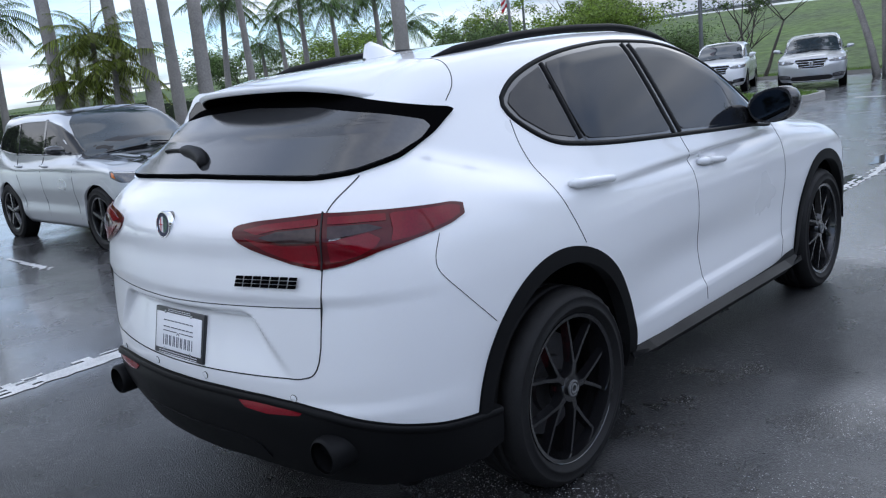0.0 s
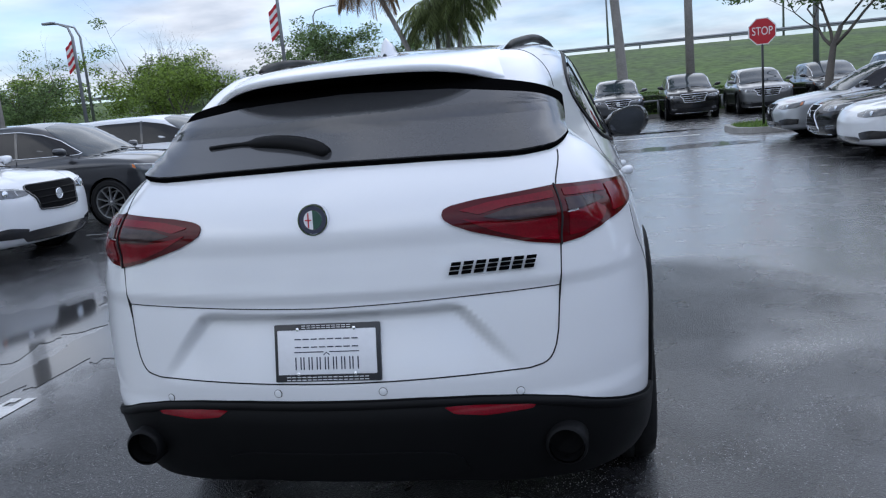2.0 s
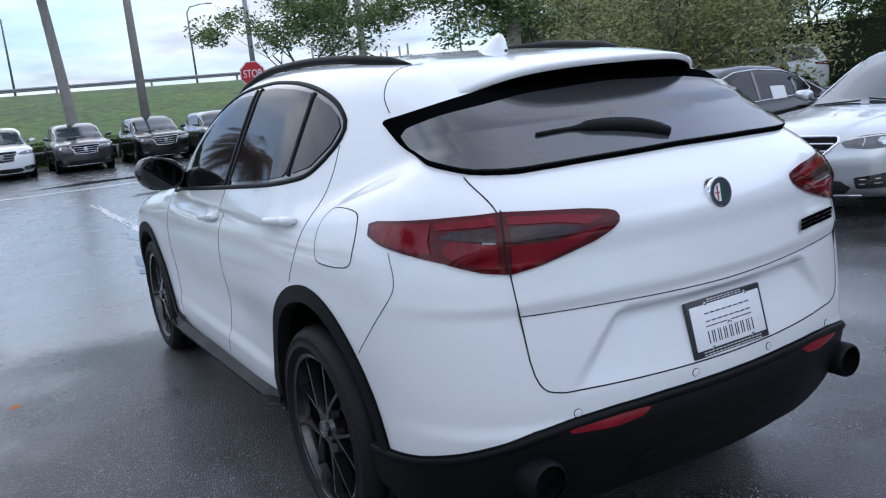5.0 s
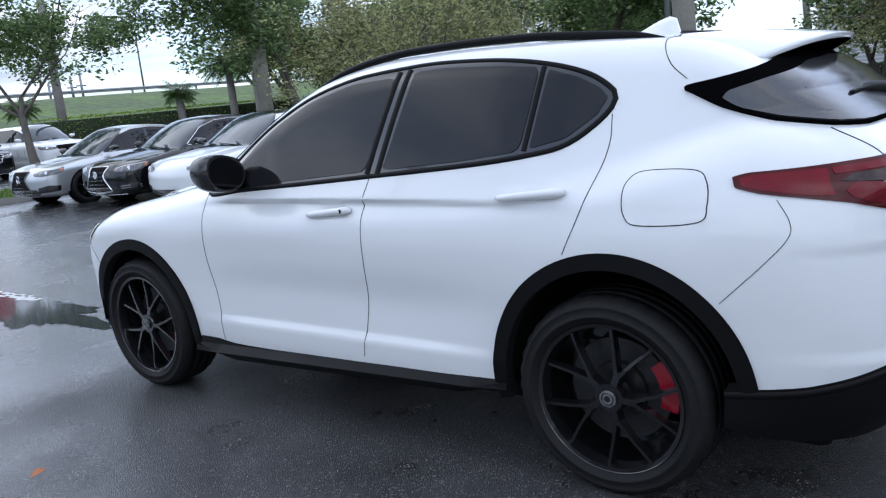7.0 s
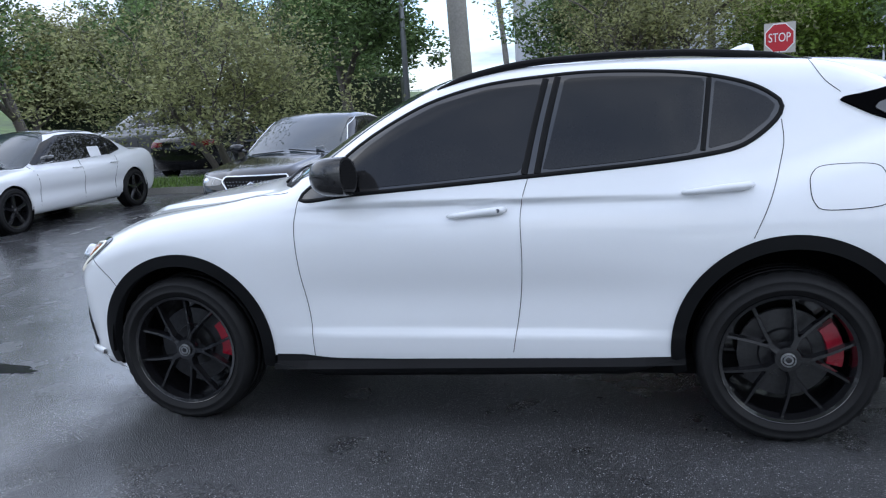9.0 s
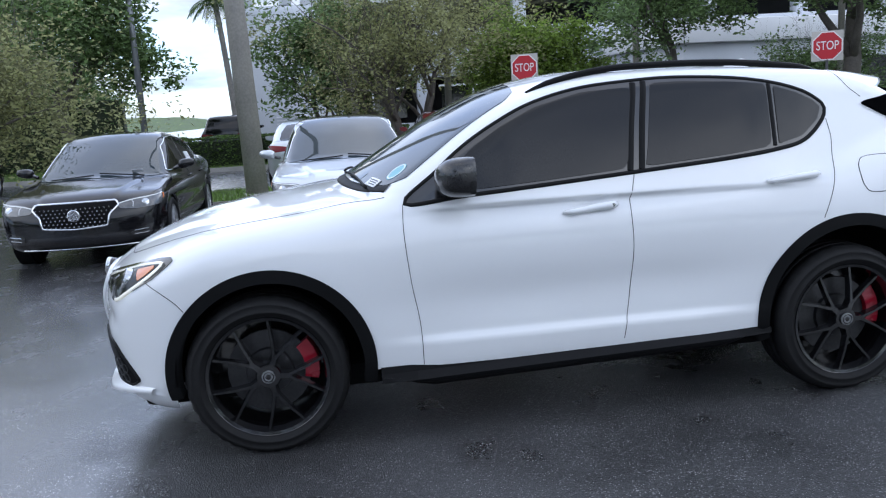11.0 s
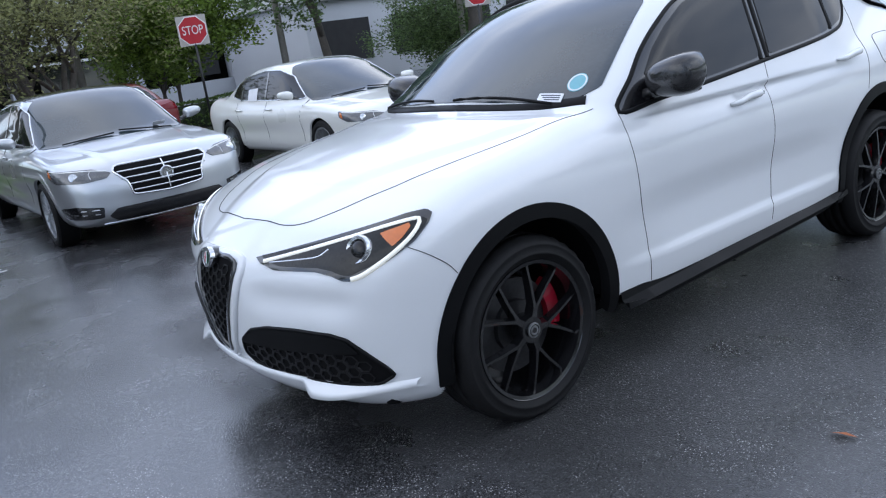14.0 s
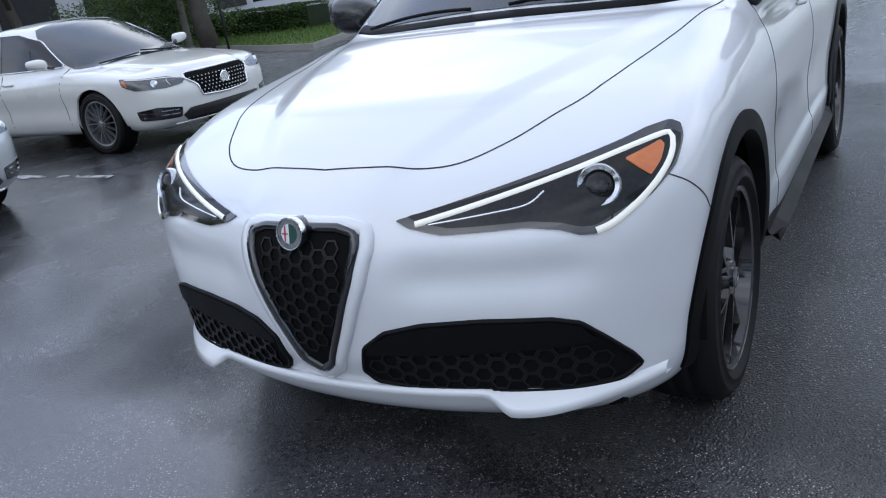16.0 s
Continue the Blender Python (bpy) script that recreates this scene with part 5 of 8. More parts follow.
        flat = np.array([q for c in cells for q in c[0] + c[1]])
        if not len(flat):
            return
        p = S.onto(flat, view)
        d = np.tile([[0, 1.0, 0]], (len(p), 1))
        n_in = np.arange(len(p)) % 12 >= 6
        top = p + d * off
        back = top - d * 0.02
        v_ = np.vstack([top, back])
        f_ = []
        m_ = len(p)
        for k in range(len(cells)):
            b = 12 * k
            for i in range(6):
                j = (i + 1) % 6
                f_.append((b + i, b + j, b + 6 + j, b + 6 + i))
                f_.append((b + 6 + i, b + 6 + j, m_ + b + 6 + j, m_ + b + 6 + i))
        ob = part(name, mesh_of(name, v_, f_, HEX, False), HEX, parent)
        tagged(ob, kind="stuff")

    shield = ((0.0, 0.792), (0.12, 0.790), (0.168, 0.776), (0.172, 0.74), (0.150, 0.66), (0.100, 0.54), (0.045, 0.425), (0.0, 0.392))
    grille = part("grille", ring_patch(S, dense(mirrored(shield), 90, 0.3), "front", 0.004, 0.03, (0, 0.66)), LINER, car, "black V-shaped shield grille with honeycomb mesh")
    out = dense(mirrored(shield), 90, 0.3)
    part("grille_frame", ribbon(S, out, "front", 0.028, 0.016, 0.006, True, rounded=True), GLOSS_BLACK, grille)
    big = np.array(out)
    cc = big.mean(0)
    part("grille_surround", ribbon(S, (big - (0, 0.62)) * (1.17, 1.085) + (0, 0.615), "front", 0.040, 0.013, 0.01, True, rounded=True), WHITE_PAINT, grille)
    honeycomb(cc + (big - cc) * 0.84, 0.024, "front", 0.010, "mesh", grille)
    q = S.onto([(0.0, 0.800)], "front")[0]
    emblem(car, q + np.array((0, 0.046, -0.012)), (0, 1, 0.22), 0.044, "nose_badge", BADGE_GREY, PLATE)
    fog = ((173.0, 0.400), (172.0, 0.470), (168.5, 0.515), (163.0, 0.536), (154.8, 0.544), (146.0, 0.540), (142.6, 0.522), (139.5, 0.470), (136.0, 0.405), (134.8, 0.374), (137.6, 0.345), (148.7, 0.338), (164.6, 0.346), (171.5, 0.362))
    shade_ = ((172.0, 0.455), (171.0, 0.483), (167.5, 0.517), (162.5, 0.533), (154.8, 0.541), (146.0, 0.537), (142.8, 0.520), (140.6, 0.470), (148, 0.464), (160, 0.452))
    for s in (-1, 1):
        o = dense([(s * a, b) for a, b in fog], 90, 0.3)
        vent = part("lower_intake", ring_patch(S, o, ("turn", 1.2), 0.003, 0.02), LINER, car, "black lower air intake with honeycomb mesh")
        part("intake_frame", ribbon(S, o, ("turn", 1.2), 0.012, 0.010, 0.004, True, rounded=True), PLASTIC, vent)
        part("intake_blade", ring_patch(S, dense([(s * a, b) for a, b in shade_], 70, 0.3), ("turn", 1.2), 0.012, 0.01), PLASTIC, vent)
        front_fog = np.array([(S.onto([(s * a, b)], ("turn", 1.2))[0, 0], b) for a, b in fog])
        c0 = front_fog.mean(0)
        lowhalf = c0 + (front_fog - c0) * 0.90
        lowhalf[:, 1] = np.minimum(lowhalf[:, 1], 0.462)
        honeycomb(lowhalf, 0.026, "front", 0.010, "mesh", vent)
    # front splitter with its stepped corners
    vv, ff = [], []
    xs = np.linspace(-0.84, 0.84, 85)
    for x in xs:
        a = abs(x)
        edge = float(S.onto([(x, 0.335)], "front")[0, 1])
        drop = 0.326 - 0.038 * step(np.float64(a), 0.45, 0.53) + 0.028 * step(np.float64(a), 0.56, 0.84)
        out_ = 0.022 + 0.034 * float(step(np.float64(a), 0.44, 0.53)) * (1 - 0.8 * float(step(np.float64(a), 0.55, 0.84)))
        vv += [(x, edge + 0.004, 0.345), (x, edge + out_ * 0.8, drop + 0.022), (x, edge + out_, drop), (x, edge - 0.02, drop - 0.010), (x, edge - 0.25, drop + 0.02)]
    for i in range(len(xs) - 1):
        for j in range(4):
            ff.append((i * 5 + j, i * 5 + j + 1, (i + 1) * 5 + j + 1, (i + 1) * 5 + j)[::-1])
    part("front_lip", mesh_of("front_lip", vv, ff, WHITE_PAINT), WHITE_PAINT, car, "white front bumper lip")

    # mirrors, handles, wipers, stickers
    for s in (-1, 1):
        bm = bmesh.new()
        bmesh.ops.create_uvsphere(bm, u_segments=28, v_segments=18, radius=1.0)
        for q in bm.verts:
            x, yy, zz = (math.copysign(abs(e_) ** 0.72, e_) for e_ in q.co)
            back = yy < -0.25
            q.co = (s * (0.965 + 0.130 * x * (0.86 if back else 1.0) * (1 - 0.10 * max(zz, 0) - 0.16 * max(-zz, 0))), 0.470 + (0.135 * yy if not back else -0.034), 1.205 + 0.086 * zz * (1 + 0.12 * x) + 0.012 * x)
        bmesh.ops.recalc_face_normals(bm, faces=bm.faces[:])
        mir = part("door_mirror", shade(bm, 50), CARBON, car, "dark carbon door mirror")
        bm = bmesh.new()
        bmesh.ops.create_circle(bm, cap_ends=True, segments=30, radius=1.0)
        for q in bm.verts:
            a, b = q.co.x, q.co.y
            q.co = (s * (0.965 + 0.100 * a), 0.4345, 1.205 + 0.075 * b * (1 + 0.12 * a) + 0.012 * a)
        part("mirror_glass", bm, MIRROR, mir)
        vv, ff = tube([(s * 0.835, 0.545, 1.135), (s * 0.88, 0.52, 1.145), (s * 0.93, 0.50, 1.165)], [0.030, 0.026, 0.028], 12)
        part("mirror_arm", mesh_of("mirror_arm", vv, ff, GLOSS_BLACK), GLOSS_BLACK, mir)
        vv, ff = tube([(s * 0.868, 0.47, 1.185), (s * 0.95, 0.455, 1.176), (s * 1.03, 0.452, 1.178), (s * 1.085, 0.462, 1.195)], [0.008, 0.012, 0.012, 0.006], 8)
        part("indicator_strip", mesh_of("indicator_strip", vv, ff, PLASTIC), PLASTIC, mir)
        side = "left" if s < 0 else "right"
        for ya, yb, za, zb in ((0.010, -0.255, 1.003, 1.026), (-0.995, -1.275, 1.076, 1.096)):
            line_ = S.onto(spline(((ya, za), (ya * 0.7 + yb * 0.3, za * 0.7 + zb * 0.3), (ya * 0.3 + yb * 0.7, za * 0.3 + zb * 0.7), (yb, zb)), 14), side)
            out_ = np.interp(np.linspace(0, 1, 14), (0, 0.15, 0.85, 1), (0.006, 0.030, 0.032, 0.010))
            vv, ff = tube([Vector(p + np.array((s * o, 0, 0))) for p, o in zip(line_, out_)], list(np.interp(np.linspace(0, 1, 14), (0, 0.12, 0.6, 0.9, 1), (0.007, 0.014, 0.018, 0.019, 0.010))), 10)
            hd = part("door_handle", mesh_of("door_handle", vv, ff, WHITE_PAINT), WHITE_PAINT, car)
            if ya > 0 and s < 0:
                q = line_[-2] + np.array((-0.045, 0.012, 0.0))
                part("keyhole", lathe([(0.009, 0), (0.009, 0.003), (0.0001, 0.003)], 14), CHROME, hd, m=Matrix.Translation(q) @ pose(0, 0, 0, 0, -90, 0))
    for x0, x1, y0, y1 in ((-0.62, -0.06, 0.905, 0.985), (0.10, 0.62, 0.985, 0.90)):
        p = S.onto(np.stack([np.linspace(x0, x1, 12), np.linspace(y0, y1, 12) - 0.02], 1), "top")
        vv, ff = tube([Vector(q) + Vector((0, 0.01, 0.016)) for q in p], [0.007] * 12, 8)
        part("windscreen_wiper", mesh_of("windscreen_wiper", vv, ff, PLASTIC), PLASTIC, car)
    oval = even([(-0.640 + 0.043 * math.cos(a), 0.742 + 0.050 * math.sin(a)) for a in np.linspace(0, 2 * math.pi, 20, endpoint=False)], 40)
    st = part("sticker", ring_patch(S, oval, "top", 0.0055, 0.001), STICKER_BLUE, car, "round teal windscreen sticker")
    part("sticker_ring", ribbon(S, oval * 0.86 + np.array((-0.640, 0.742)) * 0.14, "top", 0.007, 0.0062, 0.001, True), PLATE, st)
    tag = np.array(((-0.625, 0.815), (-0.515, 0.850), (-0.528, 0.892), (-0.638, 0.857)))
    note = part("price_tag", ring_patch(S, dense(tag, 40, 0.1), "top", 0.010, 0.004), PLATE, car, "white stock label")
    for k in range(3):
        a, b = tag[0] + (tag[3] - tag[0]) * (0.25 + 0.25 * k), tag[1] + (tag[2] - tag[1]) * (0.25 + 0.25 * k)
        part("tag_bar", ribbon(S, [a + (b - a) * 0.1, (a + b) / 2, a + (b - a) * (0.9 - 0.1 * k)], "top", 0.005, 0.0115), INK, note)

    for x, yy, cal in ((0.945, -WB, 1), (-0.945, -WB, 1), (0.925, WB, 1), (-0.925, WB, 1)):
        wheel(car, x, yy, 0.372, 0.262, 0.274, "y", BLACK_RIM, CALIPER, first=-4)
    return car


def dense(points, n=70, corner=0.5):
    """Points evenly along a closed polygon with slightly rounded corners."""
    p = np.asarray(points, float)
    a = np.roll(p, 1, 0)
    b = np.roll(p, -1, 0)
    t = 0.5 * corner * 0.4
    soft = np.stack([p + (a - p) * t, p * (1 - t * 0.5) + (a + b) * t * 0.25, p + (b - p) * t], 1).reshape(-1, 2)
    q = np.vstack([soft, soft[:1]])
    scale = np.ptp(q, axis=0)
    s = np.r_[0, np.cumsum(np.linalg.norm(np.diff(q / scale, axis=0), axis=1))]
    at = np.linspace(0, s[-1], n + 1)[:-1]
    return np.stack([np.interp(at, s, q[:, k]) for k in range(2)], 1)


def within(poly, u, v):
    a, b = poly, np.roll(poly, -1, 0)
    cross = ((a[:, 1] > v) != (b[:, 1] > v)) & (u < (b[:, 0] - a[:, 0]) * (v - a[:, 1]) / (b[:, 1] - a[:, 1] + 1e-12) + a[:, 0])
    return cross.sum() % 2 == 1


hero_car()

# ---- the other parked cars ----
def common_shape(style, L, W, H):
    h = W / 2
    if style == "sedan":
        belt = 0.60 * H + 0.03
        deck = ((-0.5, belt + 0.0), (-0.475, belt + 0.09), (-0.45, belt + 0.118), (-0.38, belt + 0.125), (-0.2, belt + 0.05), (0.0, belt + 0.0), (0.2, belt + 0.03), (0.27, belt + 0.015), (0.36, belt - 0.035), (0.43, belt - 0.085), (0.465, belt - 0.125), (0.485, belt - 0.175), (0.5, belt - 0.26))
        roof = ((-0.5, 0.75), (-0.41, belt + 0.08), (-0.31, belt + 0.28), (-0.2, H - 0.09), (-0.08, H - 0.01), (0.0, H), (0.06, H - 0.04), (0.13, H - 0.18), (0.21, belt + 0.17), (0.28, belt - 0.02), (0.5, 0.2))
        tail = ((0.2, -0.475), (0.4, -0.495), (0.6, -0.5), (0.85, -0.497), (belt + 0.1, -0.48))
        glass = ((-0.40 * L, belt + 0.05), (-0.20 * L, H - 0.05))
        nose = ((0.2, 0.476), (0.3, 0.495), (0.45, 0.5), (0.6, 0.497), (0.7, 0.488), (0.8, 0.467), (0.95, 0.42))
    else:
        belt = 0.64 * H
        deck = ((-0.5, H - 0.3), (-0.4, belt + 0.2), (-0.3, belt + 0.05), (0.0, belt), (0.2, belt + 0.03), (0.28, belt + 0.02), (0.38, belt - 0.025), (0.44, belt - 0.07), (0.47, belt - 0.115), (0.488, belt - 0.18), (0.5, belt - 0.3))
        roof = ((-0.52, H - 0.18), (-0.45, H - 0.06), (-0.3, H - 0.01), (-0.1, H), (0.02, H - 0.02), (0.09, H - 0.10), (0.17, H - 0.29), (0.25, belt + 0.08), (0.29, belt - 0.08), (0.5, 0.2))
        tail = ((0.2, -0.47), (0.4, -0.495), (0.6, -0.5), (belt - 0.1, -0.496), (belt + 0.1, -0.485), (H - 0.2, -0.44))
        glass = ((-0.495 * L, belt), (-0.43 * L, H - 0.08))
        nose = ((0.2, 0.472), (0.35, 0.494), (0.55, 0.5), (0.75, 0.497), (0.92, 0.482), (1.05, 0.45), (1.15, 0.40))

    def pressed(x, y, z):
        # shoulder crease, hollowed lower doors, and a bonnet that rises between two creases
        doors = step(y, -0.36 * L, -0.26 * L) * (1 - step(y, 0.20 * L, 0.32 * L))
        along = step(y, -0.46 * L, -0.36 * L) * (1 - step(y, 0.30 * L, 0.42 * L))
        line = belt - 0.10 - 0.012 * y
        crease = 0.016 * np.tanh((z - line + np.sqrt((z - line) ** 2 + 0.0015)) / 0.10) * along
        hollow = 0.024 * np.exp(-(((z - 0.50) / 0.11) ** 2)) * doors
        edge = np.interp(y, (0.25 * L, 0.48 * L), (0.62 * h, 0.42 * h))
        rise = -0.014 * (1 - step(x, edge - 0.04, edge + 0.04)) * step(y, 0.22 * L, 0.28 * L)
        return crease + hollow, 0.0 * x, 0.0 * x, rise

    sc = lambda c: tuple((a * L, b) for a, b in c)
    sv = lambda c: tuple((a, b * L) for a, b in c)
    flank = ((0.2, 0.90 * h), (0.34, 0.965 * h), (0.55, 0.995 * h), (0.72, h), (belt - 0.08, 0.985 * h), (belt, 0.955 * h), (belt + 0.1, 0.88 * h), (belt + 0.35, 0.74 * h))
    plan = ((-0.5 * L, 0.90), (-0.42 * L, 0.955), (-0.28 * L, 0.99), (0.0, 1.0), (0.28 * L, 0.99), (0.42 * L, 0.945), (0.5 * L, 0.86))
    return Shape(flank, plan, sc(deck), sc(roof), sv(tail), sv(nose), (0.915 * h, 0.42 if style == "sedan" else 0.33, 0.07), belt, glass_tail=glass, k=(0.08, 0.15, 0.3), more=pressed), belt


def parked_car(label, style, m, L, W, H, wb, paint_mat, rim="ten", rim_mat=None, grille="bars", top=None, hood=None, shift=0.02, pitch=0.034, chrome=True, cladding=False, tails=False, group="", tag=False, lamp=None, sheet=""):
    """A parked car of everyday build: body, glass, lamps, grille, wheels, mirrors."""
    S, belt = common_shape(style, L, W, H)
    car = thing("parked_car", label, "car", m, group)
    h = W / 2
    wr = 0.36 if style == "suv" else 0.335
    axles = (-wb / 2 + shift, wb / 2 + shift)
    v, f, nr = shell(S, ((-h - 0.1, h + 0.1), (-L / 2 - 0.08, L / 2 + 0.08), (0.15, H + 0.1)), pitch, (-L * 0.33, L * 0.32), 0.62)
    c = v[f].mean(1)
    ax, y, z = np.abs(c[:, 0]), c[:, 1], c[:, 2]
    arch = np.zeros(len(c), bool)
    for ya in axles:
        arch |= (ax > h * 0.5) & (((y - ya) ** 2 + (z - wr) ** 2 < (wr + 0.045) ** 2) | ((np.abs(y - ya) < wr + 0.045) & (z < wr)))
    n2 = nr[f].mean(1)[:, 2]
    is_hood = (y > 0.25 * L) & (n2 > 0.55) & (ax < h * 0.82)
    is_top = (z > belt + 0.12) & (n2 > 0.55) & (y < 0.16 * L)
    is_front, is_rear = (y > 0.40 * L) & ~is_hood, (y < -0.42 * L) & (z < belt)
    rest = ~(arch | is_hood | is_top | is_front | is_rear)
    part("body", cut_out(v, f, nr, rest), paint_mat, car)
    bonnet = part("hood", cut_out(v, f, nr, ~arch & is_hood), paint_mat, car)
    lid = part("roof", cut_out(v, f, nr, ~arch & is_top & ~is_hood), paint_mat, car)
    if hood:
        o = mirrored(((0.0, 0.475 * L), (0.35 * h, 0.468 * L), (0.58 * h, 0.44 * L), (0.74 * h, 0.36 * L), (0.84 * h, 0.24 * L), (0.84 * h, 0.20 * L), (0.0, 0.20 * L)))
        part("hood_skin", ring_patch(S, dense(o, 90, 0.4), "top", 0.003, 0.01, (0, 0.33 * L)), hood, bonnet, "gloss black hood panel")
    if top:
        back_y = -0.21 * L if style == "sedan" else -0.45 * L
        o = mirrored(((0.0, 0.055 * L), (0.50 * h, 0.060 * L), (0.62 * h, 0.04 * L), (0.655 * h, -0.08 * L), (0.63 * h, back_y + 0.12), (0.48 * h, back_y), (0.0, back_y)))
        part("roof_skin", ring_patch(S, dense(o, 90, 0.4), "top", 0.003, 0.01, (0, -0.1 * L)), top, lid, "gloss black roof panel")
    part("front_bumper", cut_out(v, f, nr, ~arch & is_front), paint_mat, car)
    part("rear_bumper", cut_out(v, f, nr, ~arch & is_rear & ~is_hood & ~is_top), paint_mat, car)
    part("floor_pan", box(W * 0.72, L * 0.88, 0.1, 0, 0, 0.19, 0.03), LINER, car)
    dz = H - belt
    if style == "sedan":
        dlo = ((0.195 * L, belt + 0.045), (0.0, belt + 0.05), (-0.2 * L, belt + 0.075), (-0.265 * L, belt + 0.13), (-0.235 * L, belt + 0.55 * dz), (-0.17 * L, H - 0.135), (-0.06 * L, H - 0.085), (0.03 * L, H - 0.10), (0.10 * L, H - 0.20))
        cuts = (-0.03, -0.19)
        back = mirrored(((0.0, -0.375 * L), (0.48 * h, -0.37 * L), (0.66 * h, -0.355 * L), (0.62 * h, -0.28 * L), (0.50 * h, -0.205 * L), (0.0, -0.195 * L)))
        bview = "top"
    else:
        dlo = ((0.215 * L, belt + 0.05), (0.0, belt + 0.055), (-0.25 * L, belt + 0.075), (-0.40 * L, belt + 0.13), (-0.405 * L, belt + 0.25), (-0.36 * L, H - 0.17), (-0.2 * L, H - 0.12), (-0.02 * L, H - 0.125), (0.07 * L, H - 0.20), (0.13 * L, H - 0.31))
        cuts = (-0.02, -0.22)
        back = mirrored(((0.0, belt + 0.06), (0.6 * h, belt + 0.06), (0.66 * h, belt + 0.12), (0.60 * h, H - 0.22), (0.5 * h, H - 0.18), (0.0, H - 0.17)))
        bview = "rear"
    few = (0.985, 0.9, 0.7, 0.4)
    for view in ("left", "right"):
        o = dense(dlo, 60, 0.4)
        win = part("side_window", ring_patch(S, o, view, 0.006, 0.012, rings=few), TINT, car, "dark tinted side glass")
        part("trim", ribbon(S, o, view, 0.016, 0.011, 0.004, True, rounded=True), CHROME if chrome else GLOSS_BLACK, win)
        for q in cuts:
            zt = H - 0.11 if q > -0.1 else H - (0.16 if style == "sedan" else 0.14)
            part("pillar_cover", ribbon(S, [(q * L, belt + 0.06), (q * L - 0.02, (belt + zt) / 2), (q * L - 0.05, zt)], view, 0.05, 0.012, 0.004), GLOSS_BLACK, car)
        for ya, yb in ((0.205, 0.195), (-0.02, -0.02), (-0.22, -0.19)):
            part("shut_line", ribbon(S, spline(((ya * L, belt + 0.03), (yb * L, 0.6), (yb * L + 0.01, 0.33)), 10), view, 0.008), GAP, car)
        s = -1 if view == "left" else 1
        for q in (0.03, -0.17):
            p = S.onto([(q * L, belt - 0.07), (q * L - 0.12, belt - 0.067), (q * L - 0.22, belt - 0.065)], view)
            vv, ff = tube([Vector(a) + Vector((s * o2, 0, 0)) for a, o2 in zip(p, (0.01, 0.025, 0.012))], [0.010, 0.013, 0.010], 8)
            part("door_handle", mesh_of("door_handle", vv, ff, paint_mat), paint_mat, car)
        bm = bmesh.new()
        bmesh.ops.create_uvsphere(bm, u_segments=16, v_segments=10, radius=1.0)
        for q in bm.verts:
            a, b, c2 = q.co
            a, b, c2 = (math.copysign(abs(e_) ** 0.75, e_) for e_ in (a, b, c2))
            q.co = (s * (h * 0.97 + 0.10 + 0.105 * a), 0.165 * L + (0.085 * b * (1 - 0.3 * a) if b > -0.3 else -0.03), belt + 0.12 + 0.058 * c2 * (1 - 0.18 * a) + 0.012 * a)
        bmesh.ops.recalc_face_normals(bm, faces=bm.faces[:])
        mir = part("door_mirror", shade(bm, 50), GLOSS_BLACK if rim_mat is BLACK_RIM or hood else paint_mat, car)
        part("mirror_arm", mesh_of("mirror_arm", *tube([(s * h * 0.90, 0.175 * L, belt + 0.06), (s * (h * 0.97 + 0.05), 0.168 * L, belt + 0.10)], [0.022, 0.022], 8)), GLOSS_BLACK, mir)
    ws = mirrored(((0.0, 0.272 * L), (0.5 * h, 0.262 * L), (0.80 * h, 0.225 * L), (0.80 * h, 0.19 * L), (0.68 * h, 0.085 * L), (0.55 * h, 0.052 * L), (0.0, 0.040 * L)))
    part("windscreen", ring_patch(S, dense(ws, 60, 0.4), "top", 0.005, 0.01, (0, 0.16 * L), few), SCREEN, car, "windscreen reflecting cloudy sky")
    for x0, x1 in ((-0.6, -0.02), (0.05, 0.6)):
        p = S.onto([(x0 * h, 0.258 * L), (x1 * h, 0.250 * L)], "top")
        part("wiper", mesh_of("wiper", *tube([Vector(a) + Vector((0, 0.01, 0.02)) for a in p], [0.008, 0.008], 6)), PLASTIC, car)
    part("rear_window", ring_patch(S, dense(back, 60, 0.4), bview, 0.005, 0.01, rings=few), TINT, car)
    y0 = 0.25 * L
    zl = 0.695 if style == "sedan" else 0.86
    zl = zl * H / (1.44 if style == "sedan" else 1.68)
    for s in (-1, 1):
        sl = lamp or (0.02, 0.055)
        out = [(s * a, b) for a, b in ((158, zl - 0.02), (150, zl + 0.03), (136, zl + 0.03 + sl[0]), (127, zl + 0.02 + sl[1]), (128, zl + 0.0), (134, zl - 0.055), (148, zl - 0.075), (156, zl - 0.062))]
        hl = part("head_lamp", ring_patch(S, dense(out, 50, 0.4), ("turn", y0), 0.006, 0.02, rings=few), LAMP_CLEAR, car, "clear head lamp")
        part("light_guide", ribbon(S, spline([(s * a, b) for a, b in ((156, zl - 0.005), (149, zl + 0.018), (137, zl + 0.02 + sl[0]), (130, zl + 0.02 + sl[1] * 0.7))], 20), ("turn", y0), 0.012, 0.011, 0.004, rounded=True), LAMP_PIPE, hl)
        part("indicator", ring_patch(S, dense([(s * a, b) for a, b in ((130, zl + 0.012 + sl[1] * 0.6), (128.6, zl + 0.004 + sl[1]), (128.6, zl + 0.012), (131, zl - 0.012))], 24, 0.4), ("turn", y0), 0.009, 0.004, rings=few), AMBER, hl)
        part("lamp_divider", ribbon(S, [(s * 150, zl - 0.055), (s * 149, zl - 0.01), (s * 149.5, zl + 0.018)], ("turn", y0), 0.010, 0.010, 0.004, rounded=True), SILVER_RIM, hl)
